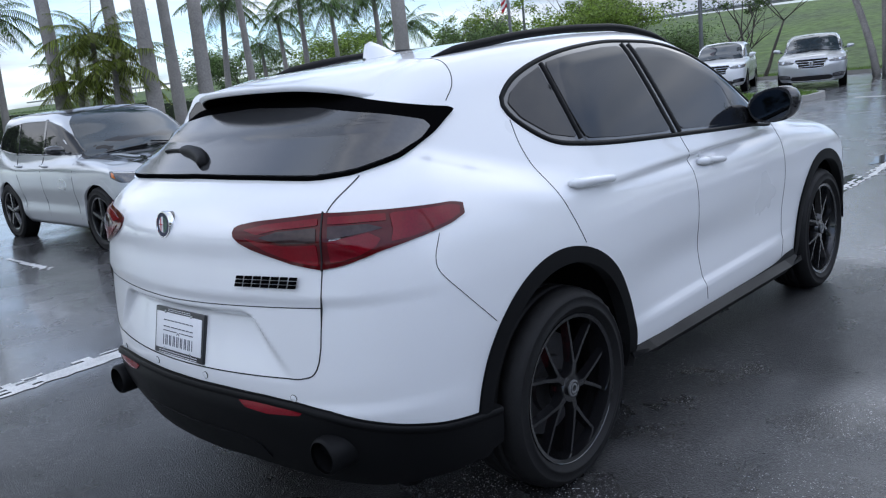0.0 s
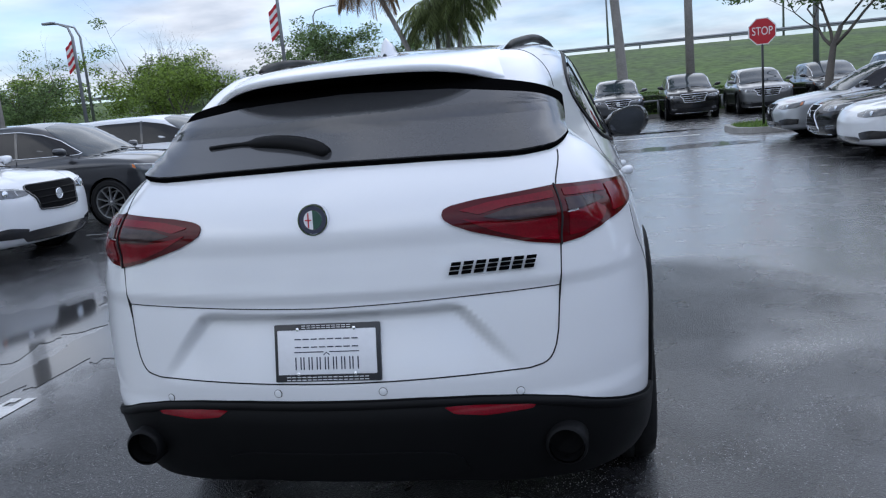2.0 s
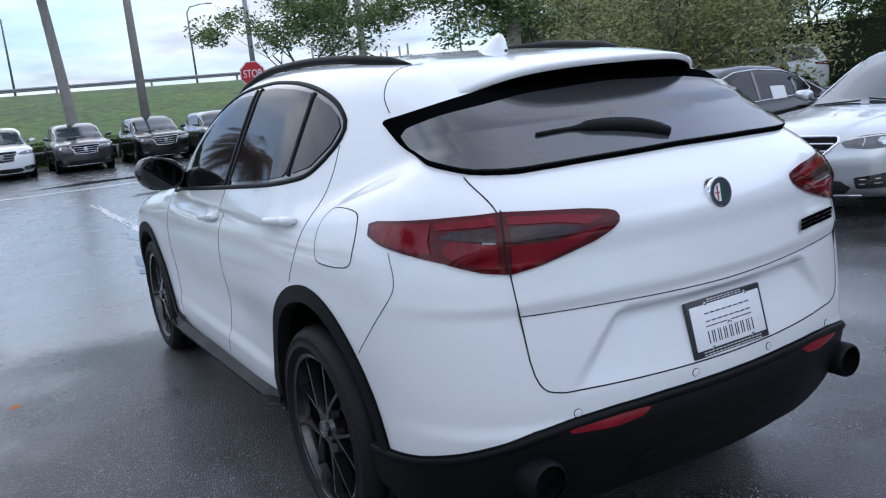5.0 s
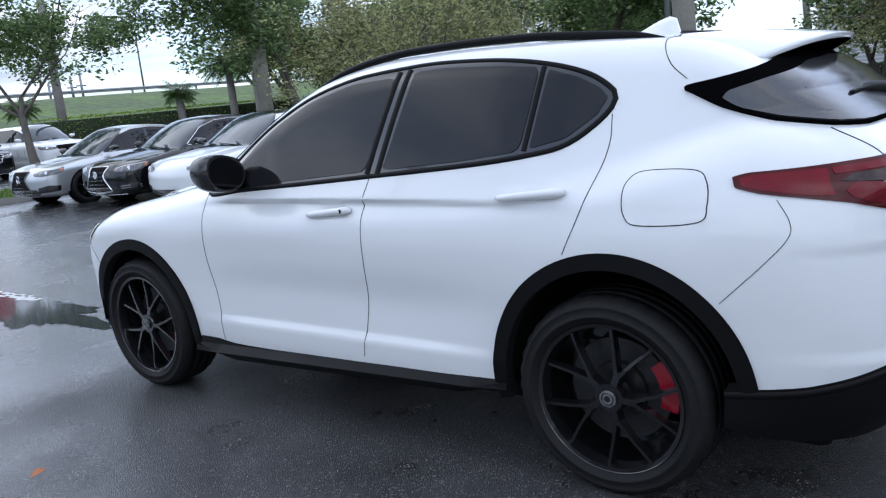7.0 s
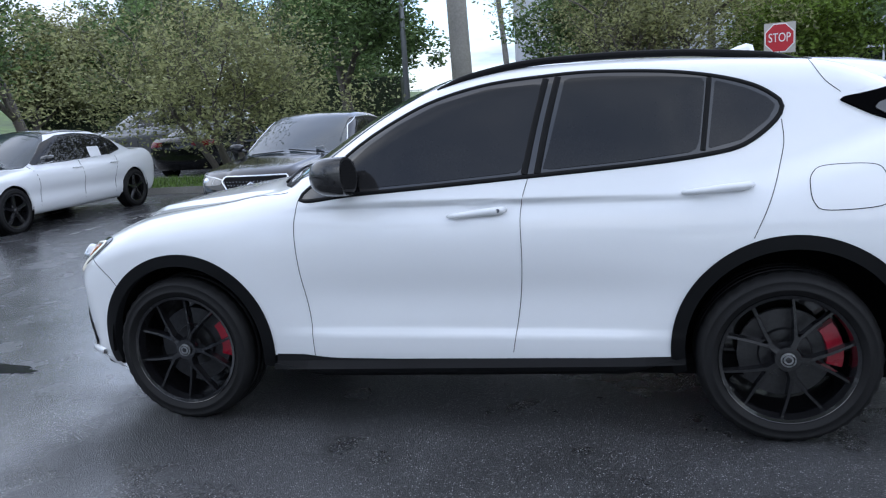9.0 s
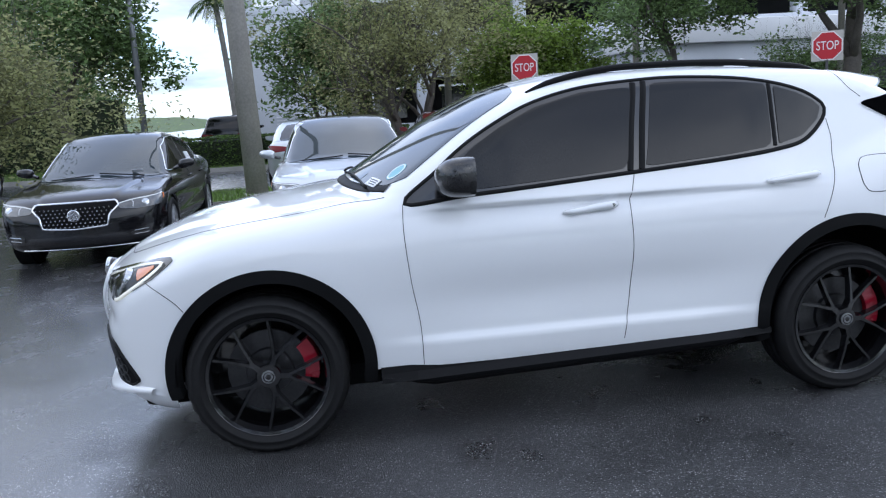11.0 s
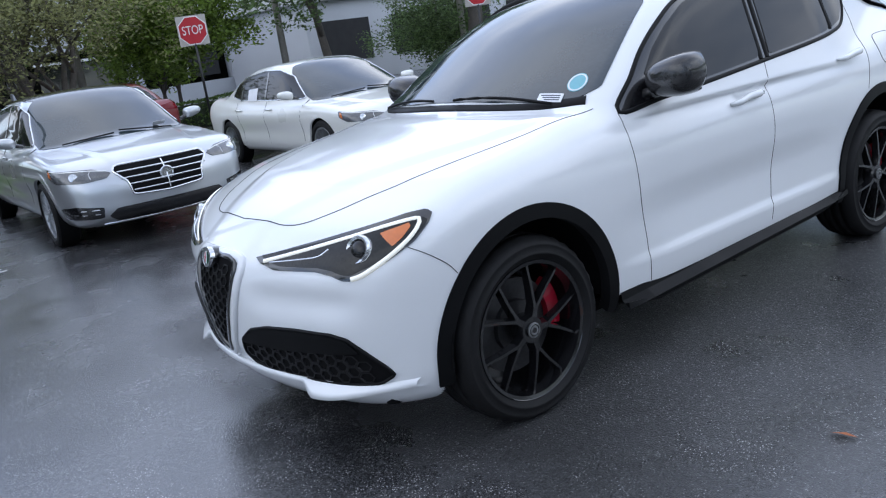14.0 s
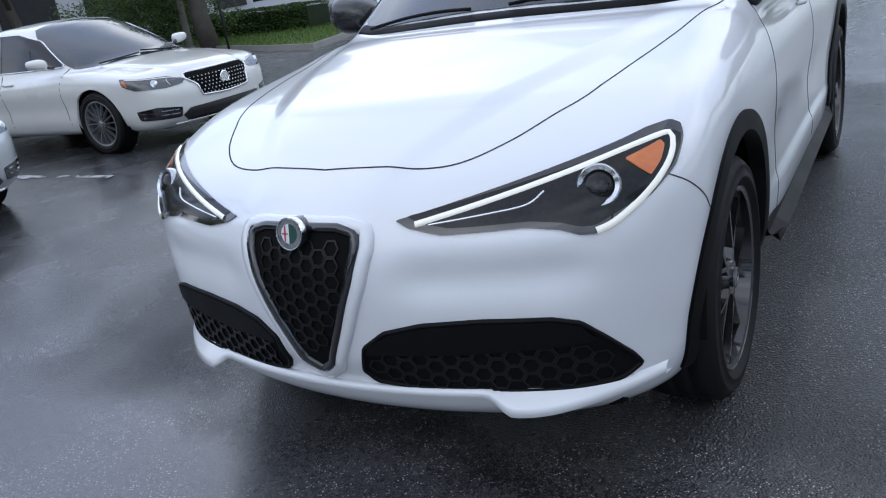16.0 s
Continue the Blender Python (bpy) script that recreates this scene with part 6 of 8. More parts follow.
        q = S.onto([(s * 143, zl - 0.015)], ("turn", y0))[0]
        d = Vector((S.normal(q[None])[0] + np.array((0, 1, 0))) / 2)
        part("projector_lens", lathe([(0.040, 0.0), (0.040, 0.010), (0.030, 0.012), (0.0001, 0.018)], 18, "z", False), LAMP_BULB, hl, m=Matrix.Translation(q) @ d.to_track_quat("Z", "Y").to_matrix().to_4x4())
        if tails or style == "suv":
            yr = -0.25 * L
            zt = belt - 0.06 if style == "sedan" else belt - 0.10
            part("tail_lamp", ring_patch(S, dense([(s * a, b) for a, b in ((20, zt - 0.03), (20, zt + 0.05), (36, zt + 0.09), (56, zt + 0.07), (54, zt + 0.0), (36, zt - 0.06))], 50, 0.4), ("turn", yr), 0.007, 0.02, rings=few), LAMP_RED, car, "red tail lamp")
        vent = [(s * a, b) for a, b in ((152, 0.30), (153, 0.40), (142, 0.44), (132, 0.42), (133, 0.32))]
        part("side_intake", ring_patch(S, dense(vent, 40, 0.4), ("turn", y0), 0.005, 0.012, rings=few), GLOSS_BLACK, car)
        if chrome:
            part("intake_trim", ribbon(S, [(s * a, b) for a, b in ((151, 0.345), (144, 0.355), (135, 0.35))], ("turn", y0), 0.010, 0.012, 0.004), CHROME, car)
            part("intake_trim", ribbon(S, [(s * a, b) for a, b in ((151, 0.385), (144, 0.395), (135, 0.39))], ("turn", y0), 0.010, 0.012, 0.004), CHROME, car)
    gz0, gz1 = (0.45, zl + 0.03) if style == "sedan" else (0.58, zl + 0.05)
    gw = 0.42
    if grille == "none":
        part("lower_intake", ring_patch(S, dense(mirrored(((0.0, 0.26), (0.5, 0.27), (0.55, 0.31), (0.5, 0.34), (0.0, 0.34))), 50, 0.4), "front", 0.005, 0.012, rings=few), GLOSS_BLACK, car)
    elif grille == "kidney":
        for s in (-1, 1):
            o = dense([(s * a, b) for a, b in ((0.04, zl - 0.04), (0.04, zl + 0.05), (0.30, zl + 0.06), (0.34, zl + 0.01), (0.29, zl - 0.05))], 40, 0.5)
            k = part("grille", ring_patch(S, o, "front", 0.005, 0.012, rings=few), GLOSS_BLACK, car, "black kidney grille with a blue-silver frame")
            part("grille_frame", ribbon(S, o, "front", 0.024, 0.014, 0.004, True, rounded=True), BLUE_METAL, k)
    else:
        ow = gw * (1.0 if grille != "spindle" else 0.85)
        pts = ((0.0, gz1), (ow, gz1), (ow * 1.08, gz1 - 0.05), (ow * (0.86 if grille != "spindle" else 0.75), (gz0 + gz1) / 2), (ow * 0.80, gz0 + 0.02), (0.0, gz0)) if grille != "spindle" else ((0.0, gz1), (ow * 0.8, gz1), (ow * 0.62, (gz1 + 0.3) / 2 + 0.06), (ow * 1.15, 0.30), (0.0, 0.26))
        o = dense(mirrored(pts), 60, 0.4)
        g = part("grille", ring_patch(S, o, "front", 0.004, 0.015, rings=few), LINER, car, "dark grille")
        part("grille_frame", ribbon(S, o, "front", 0.022, 0.016, 0.004, True, rounded=True), CHROME if chrome else GLOSS_BLACK, g)
        zmax, zmin = max(b for a, b in pts), min(b for a, b in pts)
        if grille in ("bars", "slats"):
            n = 5 if style == "sedan" else 4
            for k in range(1, n):
                zz = zmin + (zmax - zmin) * k / n
                xs = [q[0] for q in o if abs(q[1] - zz) < 0.06]
                w2 = (max(xs) if xs else 0.3) - 0.03
                part("grille_bar", ribbon(S, [(x, zz) for x in np.linspace(-w2, w2, 13)], "front", 0.016, 0.014, 0.004, rounded=True), CHROME if chrome else PLASTIC, g)
            if grille == "bars" and style == "sedan":
                part("grille_bar", ribbon(S, [(0.0, b) for b in np.linspace(zmin + 0.02, zmax - 0.02, 8)], "front", 0.014, 0.018, 0.004, rounded=True), CHROME, g)
        else:
            net = [(i * 0.048 + (j % 2) * 0.024, zmin + 0.03 + j * (zmax - zmin - 0.05) / 6) for i in range(-8, 9) for j in range(6)]
            net = [q for q in net if within(np.array(o) * (0.92, 0.97), *q)]
            for q in S.onto(net, "front"):
                part("grille_stud", STUD, CHROME, g, m=Matrix.Translation(q + np.array((0, 0.012, 0))))
        q = S.onto([(0, (gz0 + gz1) / 2 + 0.01)], "front")[0]
        part("nose_badge", lathe([(0.062, 0.0), (0.066, 0.008), (0.058, 0.012), (0.054, 0.006), (0.0001, 0.006)], 28), CHROME, car, "round chrome emblem", Matrix.Translation(q + np.array((0, 0.012, 0))) @ pose(0, 0, 0, -90, 0, 0))
        part("lower_intake", ring_patch(S, dense(mirrored(((0.0, 0.235), (0.50, 0.245), (0.58, 0.31), (0.50, 0.375), (0.0, 0.38))), 50, 0.4), "front", 0.005, 0.012, rings=few), GLOSS_BLACK, car)
        if chrome:
            part("bumper_trim", ribbon(S, [(x, 0.232) for x in np.linspace(-0.62, 0.62, 21)], "front", 0.012, 0.012, 0.004, rounded=True), CHROME, car)
    if cladding:
        for s, view in ((-1, "left"), (1, "right")):
            for ya in axles:
                a = np.radians(np.linspace(-5, 185, 26))
                part("arch_cladding", strip_patch(S, np.stack([ya + (wr + 0.03) * np.cos(a), wr + (wr + 0.03) * np.sin(a)], 1), np.stack([ya + (wr + 0.09) * np.cos(a), wr + (wr + 0.09) * np.sin(a)], 1), view, 0.010, 0.04, 2), PLASTIC, car)
            part("sill", ribbon(S, [(yy, 0.30) for yy in np.linspace(axles[0] + wr + 0.06, axles[1] - wr - 0.06, 12)], view, 0.11, 0.012, 0.02), PLASTIC, car)
    if not cladding:
        for view in ("left", "right"):
            for ya in axles:
                a = np.radians(np.linspace(-8, 188, 30))
                part("arch_lip", strip_patch(S, np.stack([ya + (wr + 0.022) * np.cos(a), wr + (wr + 0.022) * np.sin(a)], 1), np.stack([ya + (wr + 0.095) * np.cos(a), wr + (wr + 0.095) * np.sin(a)], 1), view, 0.004, 0.03, 2), paint_mat, car)
    if sheet:
        o = dense([(a * L, b) for a, b in ((-0.085, belt + 0.05), (-0.145, belt + 0.055), (-0.15, belt + 0.215), (-0.09, belt + 0.225))], 40, 0.1)
        part("price_sheet", ring_patch(S, o, sheet, 0.013, 0.004, rings=few), PLATE, car, "white price sheet on the window")
    if tag:
        q = S.onto([(-0.5 * h, 0.235 * L)], "top")[0]
        part("price_tag", box(0.13, 0.002, 0.06), PLATE, car, "white stock label", Matrix.Translation(q + np.array((0, 0.014, 0.008))) @ pose(0, 0, 0, -50, 0, 0))
    for s in (-1, 1):
        for ya in axles:
            part("wheel_liner", lathe([(wr + 0.028, -0.17), (wr + 0.034, 0.0), (0.02, 0.01)], 28, "x", False), LINER, car, m=Matrix.Translation((s * (h - 0.20), ya, wr)) @ (pose(0, 0, 0, 0, 0, 180) if s > 0 else Matrix.Identity(4)))
            wheel(car, s * (h - 0.015), ya, wr, 0.225, 0.245 if style == "suv" else 0.238, rim, rim_mat or SILVER_RIM, first=18, fine=False)
    return car


STUD = bpy.data.meshes.new("grille_stud")
_b = bmesh.new()
bmesh.ops.create_cone(_b, cap_ends=True, segments=8, radius1=0.009, radius2=0.006, depth=0.014, matrix=pose(0, 0, 0, 90, 0, 0))
_b.to_mesh(STUD)
_b.free()

EAST, WEST, SOUTH = -90, 90, 180
ROW_W, ROW_E, ROW_N = "cars parked along the west row", "cars parked along the east row", "cars parked below the embankment"
parked_car("white electric hatchback with a black hood and roof", "suv", pose(-7.50, 1.02, 0, 0, 0, EAST), 4.0, 1.78, 1.58, 2.57, SILVER_PAINT, "five", BLACK_RIM, "kidney", BLACK_PAINT, BLACK_PAINT, chrome=False, group=ROW_W)
parked_car("white compact crossover with a dark grille in the west row", "suv", pose(-7.86, 4.18, 0, 0, 0, EAST), 4.43, 1.86, 1.65, 2.70, WHITE_PAINT, "five", SILVER_RIM, "slats", chrome=False, cladding=True, group=ROW_W)
parked_car("dark grey crossover with chrome window trim in the west row", "suv", pose(-8.02, 7.49, 0, 0, 0, EAST), 4.69, 1.90, 1.66, 2.865, DARKGREY_PAINT, "ten", SILVER_RIM, "bars", group=ROW_W)
parked_car("white sporty crossover with black side intakes in the west row", "suv", pose(-7.97, 11.04, 0, 0, 0, EAST), 4.85, 1.94, 1.67, 2.90, WHITE_PAINT, "multi", SILVER_RIM, "slats", chrome=False, group=ROW_W)
parked_car("white sporty crossover beside the grass island", "suv", pose(-8.30, 14.4, 0, 0, 0, EAST), 4.90, 1.95, 1.68, 2.90, WHITE_PAINT, "multi", GREY_PAINT, "slats", chrome=False, group=ROW_W)

parked_car("pearl white coupe-like saloon with studded grille in the east row", "sedan", pose(7.55, -2.62, 0, 0, 0, WEST), 4.94, 1.88, 1.42, 2.87, PEARL_PAINT, "multi", SILVER_RIM, "studs", group=ROW_E, tag=True, sheet="right")
parked_car("silver luxury saloon with chrome grille bars in the east row", "sedan", pose(7.22, 0.84, 0, 0, 0, WEST), 5.20, 1.90, 1.49, 3.165, SILVER_PAINT, "multi", SILVER_RIM, "bars", BLACK_PAINT, group=ROW_E, tag=True)
parked_car("black saloon with a studded chrome grille in the east row", "sedan", pose(6.98, 3.85, 0, 0, 0, WEST), 4.69, 1.81, 1.44, 2.84, BLACK_PAINT, "multi", SILVER_RIM, "studs", group=ROW_E, tag=True, sheet="left")
parked_car("white electric saloon with a plain nose and black roof", "sedan", pose(6.80, 8.87, 0, 0, 0, WEST), 4.69, 1.85, 1.44, 2.875, WHITE_PAINT, "five", BLACK_RIM, "none", BLACK_PAINT, chrome=False, group=ROW_E, tag=True, sheet="left")
parked_car("black saloon with a spindle grille in the east row", "sedan", pose(7.0, 11.15, 0, 0, 0, WEST), 4.88, 1.86, 1.46, 2.82, BLACK_PAINT, "ten", SILVER_RIM, "spindle", group=ROW_E, tag=True)
parked_car("silver sports saloon with a black spindle grille", "sedan", pose(6.68, 13.55, 0, 0, 0, WEST), 4.70, 1.84, 1.43, 2.80, SILVER_PAINT, "five", BLACK_RIM, "spindle", chrome=False, group=ROW_E)

parked_car("white crossover with a chrome grille below the embankment", "suv", pose(-0.9, 26.90, 0, 0, 0, SOUTH), 5.0, 1.95, 1.66, 2.90, WHITE_PAINT, "five", GREY_PAINT, "bars", pitch=0.07, group=ROW_N)
parked_car("dark grey crossover with a chrome grille below the embankment", "suv", pose(1.55, 26.90, 0, 0, 0, SOUTH), 4.69, 1.84, 1.58, 2.70, DARKGREY_PAINT, "five", SILVER_RIM, "bars", pitch=0.07, group=ROW_N)
parked_car("dark crossover with a black grille below the embankment", "suv", pose(4.1, 26.90, 0, 0, 0, SOUTH), 4.69, 1.84, 1.58, 2.70, BLACK_PAINT, "five", SILVER_RIM, "bars", pitch=0.07, group=ROW_N)
parked_car("grey off-road crossover with slotted grille", "suv", pose(6.55, 27.00, 0, 0, 0, SOUTH), 4.40, 1.82, 1.56, 2.64, GREY_PAINT, "five", SILVER_RIM, "slats", pitch=0.07, cladding=True, group=ROW_N)
parked_car("black off-road crossover with slotted grille", "suv", pose(9.0, 27.10, 0, 0, 0, SOUTH), 4.62, 1.86, 1.58, 2.70, BLACK_PAINT, "five", BLACK_RIM, "slats", pitch=0.07, group=ROW_N)
parked_car("white off-road wagon parked behind the grass island", "suv", pose(11.8, 27.30, 0, 0, 0, SOUTH), 4.8, 1.88, 1.74, 2.9, WHITE_PAINT, "five", SILVER_RIM, "slats", pitch=0.07, chrome=False, group=ROW_N)
parked_car("silver crossover with a wide chrome grille near the palms", "suv", pose(-6.2, 23.4, 0, 0, 0, 196), 4.81, 1.90, 1.56, 2.86, SILVER_PAINT, "five", SILVER_RIM, "bars", pitch=0.07)
parked_car("white crossover with a chrome grille near the palms", "suv", pose(-9.2, 23.6, 0, 0, 0, 196), 4.65, 1.85, 1.58, 2.72, WHITE_PAINT, "five", SILVER_RIM, "bars", pitch=0.07)

parked_car("black crossover parked behind the clipped hedge", "suv", pose(27.0, 4.6, 0, 0, 0, EAST), 4.7, 1.88, 1.70, 2.75, BLACK_PAINT, "ten", SILVER_RIM, pitch=0.07)

FAR = "cars parked beyond the planted strip"
parked_car("dark red saloon seen from behind beyond the planted strip", "sedan", pose(16.0, -1.9, 0, 0, 0, EAST), 4.7, 1.83, 1.44, 2.80, RED_PAINT, "ten", SILVER_RIM, pitch=0.07, tails=True, group=FAR)
parked_car("silver saloon seen from behind beyond the planted strip", "sedan", pose(15.2, 1.5, 0, 0, 0, EAST), 4.8, 1.84, 1.45, 2.85, SILVER_PAINT, "ten", SILVER_RIM, pitch=0.07, tails=True, group=FAR)
parked_car("black saloon seen from behind beyond the planted strip", "sedan", pose(15.5, 10.2, 0, 0, 0, EAST), 4.7, 1.83, 1.44, 2.80, BLACK_PAINT, "ten", SILVER_RIM, pitch=0.07, tails=True, group=FAR)
parked_car("grey pickup-sized wagon parked beyond the planted strip", "suv", pose(19.0, 14.6, 0, 0, 0, 60), 5.4, 1.95, 1.85, 3.3, GREY_PAINT, "five", SILVER_RIM, pitch=0.07, group=FAR)
parked_car("white pickup-sized wagon parked beyond the planted strip", "suv", pose(22.5, 15.6, 0, 0, 0, 60), 5.4, 1.95, 1.88, 3.3, WHITE_PAINT, "five", SILVER_RIM, pitch=0.07, group=FAR)

# ---- planting ----
def leaf_cloud(rng, centres, per, size, flat=0.5):
    """Small leaf blades scattered in clumps; each blade is two triangles with a fold."""
    n = len(centres) * per
    c = np.repeat(np.array(centres), per, 0)
    spread = c[:, 3:4]
    d = rng.normal(size=(n, 3))
    d /= np.linalg.norm(d, axis=1, keepdims=True)
    p = c[:, :3] + d * (rng.random((n, 1)) ** 0.45) * spread * (1, 1, 0.75)
    u = rng.normal(size=(n, 3))
    u[:, 2] *= flat
    u /= np.linalg.norm(u, axis=1, keepdims=True)
    w = np.cross(u, rng.normal(size=(n, 3)))
    w /= np.maximum(np.linalg.norm(w, axis=1, keepdims=True), 1e-6)
    s = size * (0.6 + 0.8 * rng.random((n, 1)))
    v = np.stack([p - u * s, p + w * s * 0.42, p + u * s, p - w * s * 0.42], 1).reshape(-1, 3)
    f = np.arange(4 * n).reshape(-1, 4)
    return v, f


def fast_mesh(name, v, f, material):
    me = bpy.data.meshes.new(name)
    v, f = np.asarray(v, np.float32), np.asarray(f, np.int32)
    me.vertices.add(len(v))
    me.vertices.foreach_set("co", v.ravel())
    me.loops.add(f.size)
    me.loops.foreach_set("vertex_index", f.ravel())
    me.polygons.add(len(f))
    me.polygons.foreach_set("loop_start", np.arange(0, f.size, f.shape[1], dtype=np.int32))
    me.update(calc_edges=True)
    me.validate()
    me.materials.append(material)
    return me


def broad_tree(label, x, y, height, crown, leaf, seed, stems=1, fork=0.3, clumps=90, per=46, size=0.13, thick=0.16, skirt=0.0, category="tree"):
    """A tapered trunk that forks into limbs and twigs, with leaf clumps at the twigs' ends."""
    rng = np.random.default_rng(seed)
    tree = thing("tree", label, category, pose(x, y, 0))
    wood, ends = [], []

    def limb(p, d, length, r, level):
        pts, rad = [p], [r]
        q, dd = np.array(p, float), np.array(d, float)
        for i in range(4):
            dd = dd + rng.normal(size=3) * 0.16 + np.array((0, 0, 0.05))
            dd /= np.linalg.norm(dd)
            q = q + dd * length / 4
            pts.append(tuple(q))
            rad.append(r * (1 - 0.14 * (i + 1)))
        wood.append(tube(pts, rad, 8 if level < 2 else 5))
        if level >= 3:
            ends.append(tuple(q))
            return
        for k in range(3 if level else 4):
            a = rng.random() * 2 * math.pi
            out = np.array((math.cos(a), math.sin(a), (0.05 if fork > 0.7 else 0.35) + 0.5 * rng.random()))
            e = dd * 0.55 + out * (0.8 if level else 0.75)
            e /= np.linalg.norm(e)
            t = 3 + rng.integers(0, 2) if fork > 0.7 and level == 0 else 2 + rng.integers(0, 3)
            limb(pts[t], e, length * (0.62 + 0.2 * rng.random()) * (crown / height * 1.25 if level == 0 else 1), rad[t] * 0.62, level + 1)

    for s in range(stems):
        a = 2 * math.pi * s / max(stems, 1) + rng.random()
        lean = 0.0 if stems == 1 else 0.38
        limb((0.14 * math.cos(a) * (stems > 1), 0.14 * math.sin(a) * (stems > 1), -0.05), (lean * math.cos(a) + 0.05 * rng.normal(), lean * math.sin(a) + 0.05 * rng.normal(), 1), height * (0.42 + fork * 0.2), thick / (1 if stems == 1 else 1.8), 0)
    v, f = join(wood)
    part("trunk", mesh_of("trunk", v, f, BARK), BARK, tree)
    ends = np.array(ends)
    top = ends[:, 2].max()
    ends *= (1, 1, min(1.0, (height - 0.4) / top))
    if skirt > 0.85:
        ends = ends[ends[:, 2] > 0.66 * ends[:, 2].max()]
    low = skirt or (0.72 if stems == 1 or fork else 0.45)
    loose = 0.24 if skirt > 0.85 else 0.4
    cs = [(*(ends[rng.integers(len(ends))] * (1, 1, low + (1 - low) * rng.random()) + rng.normal(size=3) * loose), 0.9 * loose + 0.5 * rng.random()) for _ in range(clumps)]
    v, f = leaf_cloud(rng, cs, int(per * 2.6), size * 0.66)
    part("crown", fast_mesh("crown", v, f, leaf), leaf, tree)
    return tree


def palm_tree(label, x, y, height, reach, seed, lean=(0, 0), r0=0.17, r1=0.11, fronds=22, droop=0.9, leaf=None, fan=False, tree=None):
    """A ringed trunk, slightly swollen at its foot, with arching fronds of many narrow leaflets."""
    rng = np.random.default_rng(seed)
    tree = tree or thing("palm_tree", label, "palm tree", pose(x, y, 0))
    n = 22
    pts = [(lean[0] * (i / n) ** 1.4, lean[1] * (i / n) ** 1.4, height * i / n - 0.05) for i in range(n + 1)]
    rad = [r1 + (r0 - r1) * (1 - i / n) ** 2 + 0.006 * (i % 2) for i in range(n + 1)]
    part("trunk", mesh_of("trunk", *tube(pts, rad, 12), PALM_BARK), PALM_BARK, tree)
    top = np.array(pts[-1])
    V, F, base = [], [], 0
    for k in range(fronds):
        a = 2 * math.pi * (k * 0.382 + 0.03 * rng.normal())
        up = 0.95 - 1.45 * (k / fronds) + 0.1 * rng.normal()
        L = reach * (0.8 + 0.3 * rng.random())
        d = np.array((math.cos(a) * math.cos(up), math.sin(a) * math.cos(up), math.sin(up)))
        q, path = top.copy(), [top.copy()]
        m = 14
        for i in range(m):
            d = d + np.array((0, 0, -droop * 1.7 / m * (0.4 + i / m)))
            d /= np.linalg.norm(d)
            q = q + d * L / m
            path.append(q.copy())
        path = np.array(path)
        side = np.cross(path[-1] - path[0], (0, 0, 1))
        side /= max(np.linalg.norm(side), 1e-6)
        for i in range(2, m + 1):
            for h in (0.0, 0.5):
                p = path[i] * (1 - h) + path[i - 1] * h
                t = path[i] - path[i - 1]
                t /= np.linalg.norm(t)
                le = L * 0.30 * math.sin(math.pi * min(1, 0.18 + 0.80 * i / m)) * (0.8 + 0.4 * rng.random())
                for s in (-1, 1):
                    e = side * s * 0.85 + t * 0.55 + np.array((0, 0, -0.25 - 0.5 * rng.random()))
                    e /= np.linalg.norm(e)
                    w = np.cross(e, (0, 0, 1))
                    w = w / max(np.linalg.norm(w), 1e-6) * L * 0.011
                    V += [p - w, p + w, p + e * le + w * 0.3 + np.array((0, 0, -0.12 * le)), p + e * le - w * 0.3 + np.array((0, 0, -0.12 * le))]
                    F.append((base, base + 1, base + 2, base + 3))
                    base += 4
        for i in range(m):
            w = side * 0.014
            V += [path[i] - w, path[i] + w, path[i + 1] + w * 0.8, path[i + 1] - w * 0.8]
            F.append((base, base + 1, base + 2, base + 3))
            base += 4
    part("crown", fast_mesh("crown", V, F, leaf or FROND), leaf or FROND, tree)
    return tree


def hedge(label, x0, y0, x1, y1, width, height, seed, leaf=None, per_m=900):
    """A clipped hedge: leaves all over its faces, and an added dark box as the shade inside."""
    rng = np.random.default_rng(seed)
    L = math.hypot(x1 - x0, y1 - y0)
    hd = thing("hedge", label, "hedge", pose((x0 + x1) / 2, (y0 + y1) / 2, 0, 0, 0, math.degrees(math.atan2(y1 - y0, x1 - x0))))
    # near-black box whose colour stands in for shade deep between the leaves
    part("core", box(L - 0.1, width - 0.14, height - 0.1, 0, 0, 0, 0.06), mat("hedge_inner_shade", (0.02, 0.03, 0.012), 0.9), hd)
    n = int(per_m * L)
    u = rng.random((n, 3))
    face = rng.integers(0, 3, n)
    p = np.stack([(u[:, 0] - 0.5) * L, (u[:, 1] - 0.5) * width, u[:, 2] * height], 1)
    p[face == 0, 1] = np.sign(p[face == 0, 1]) * width / 2
    p[face == 1, 2] = height
    e = face == 2
    p[e, 1] = np.sign(p[e, 1]) * width / 2
    bulge = np.array([noise.noise((a * 1.3, b * 2, c * 1.3)) for a, b, c in p])[:, None]
    p = p * (1, 1 + 0.18 * bulge[:, 0].mean(), 1) + bulge * (0, 0.08, 0.07) * np.sign(p)
    c = np.concatenate([p, np.full((n, 1), 0.03)], 1)
    v, f = leaf_cloud(rng, c, 1, 0.05)
    part("leaves", fast_mesh("leaves", v, f, leaf or HEDGE), leaf or HEDGE, hd)
    return hd


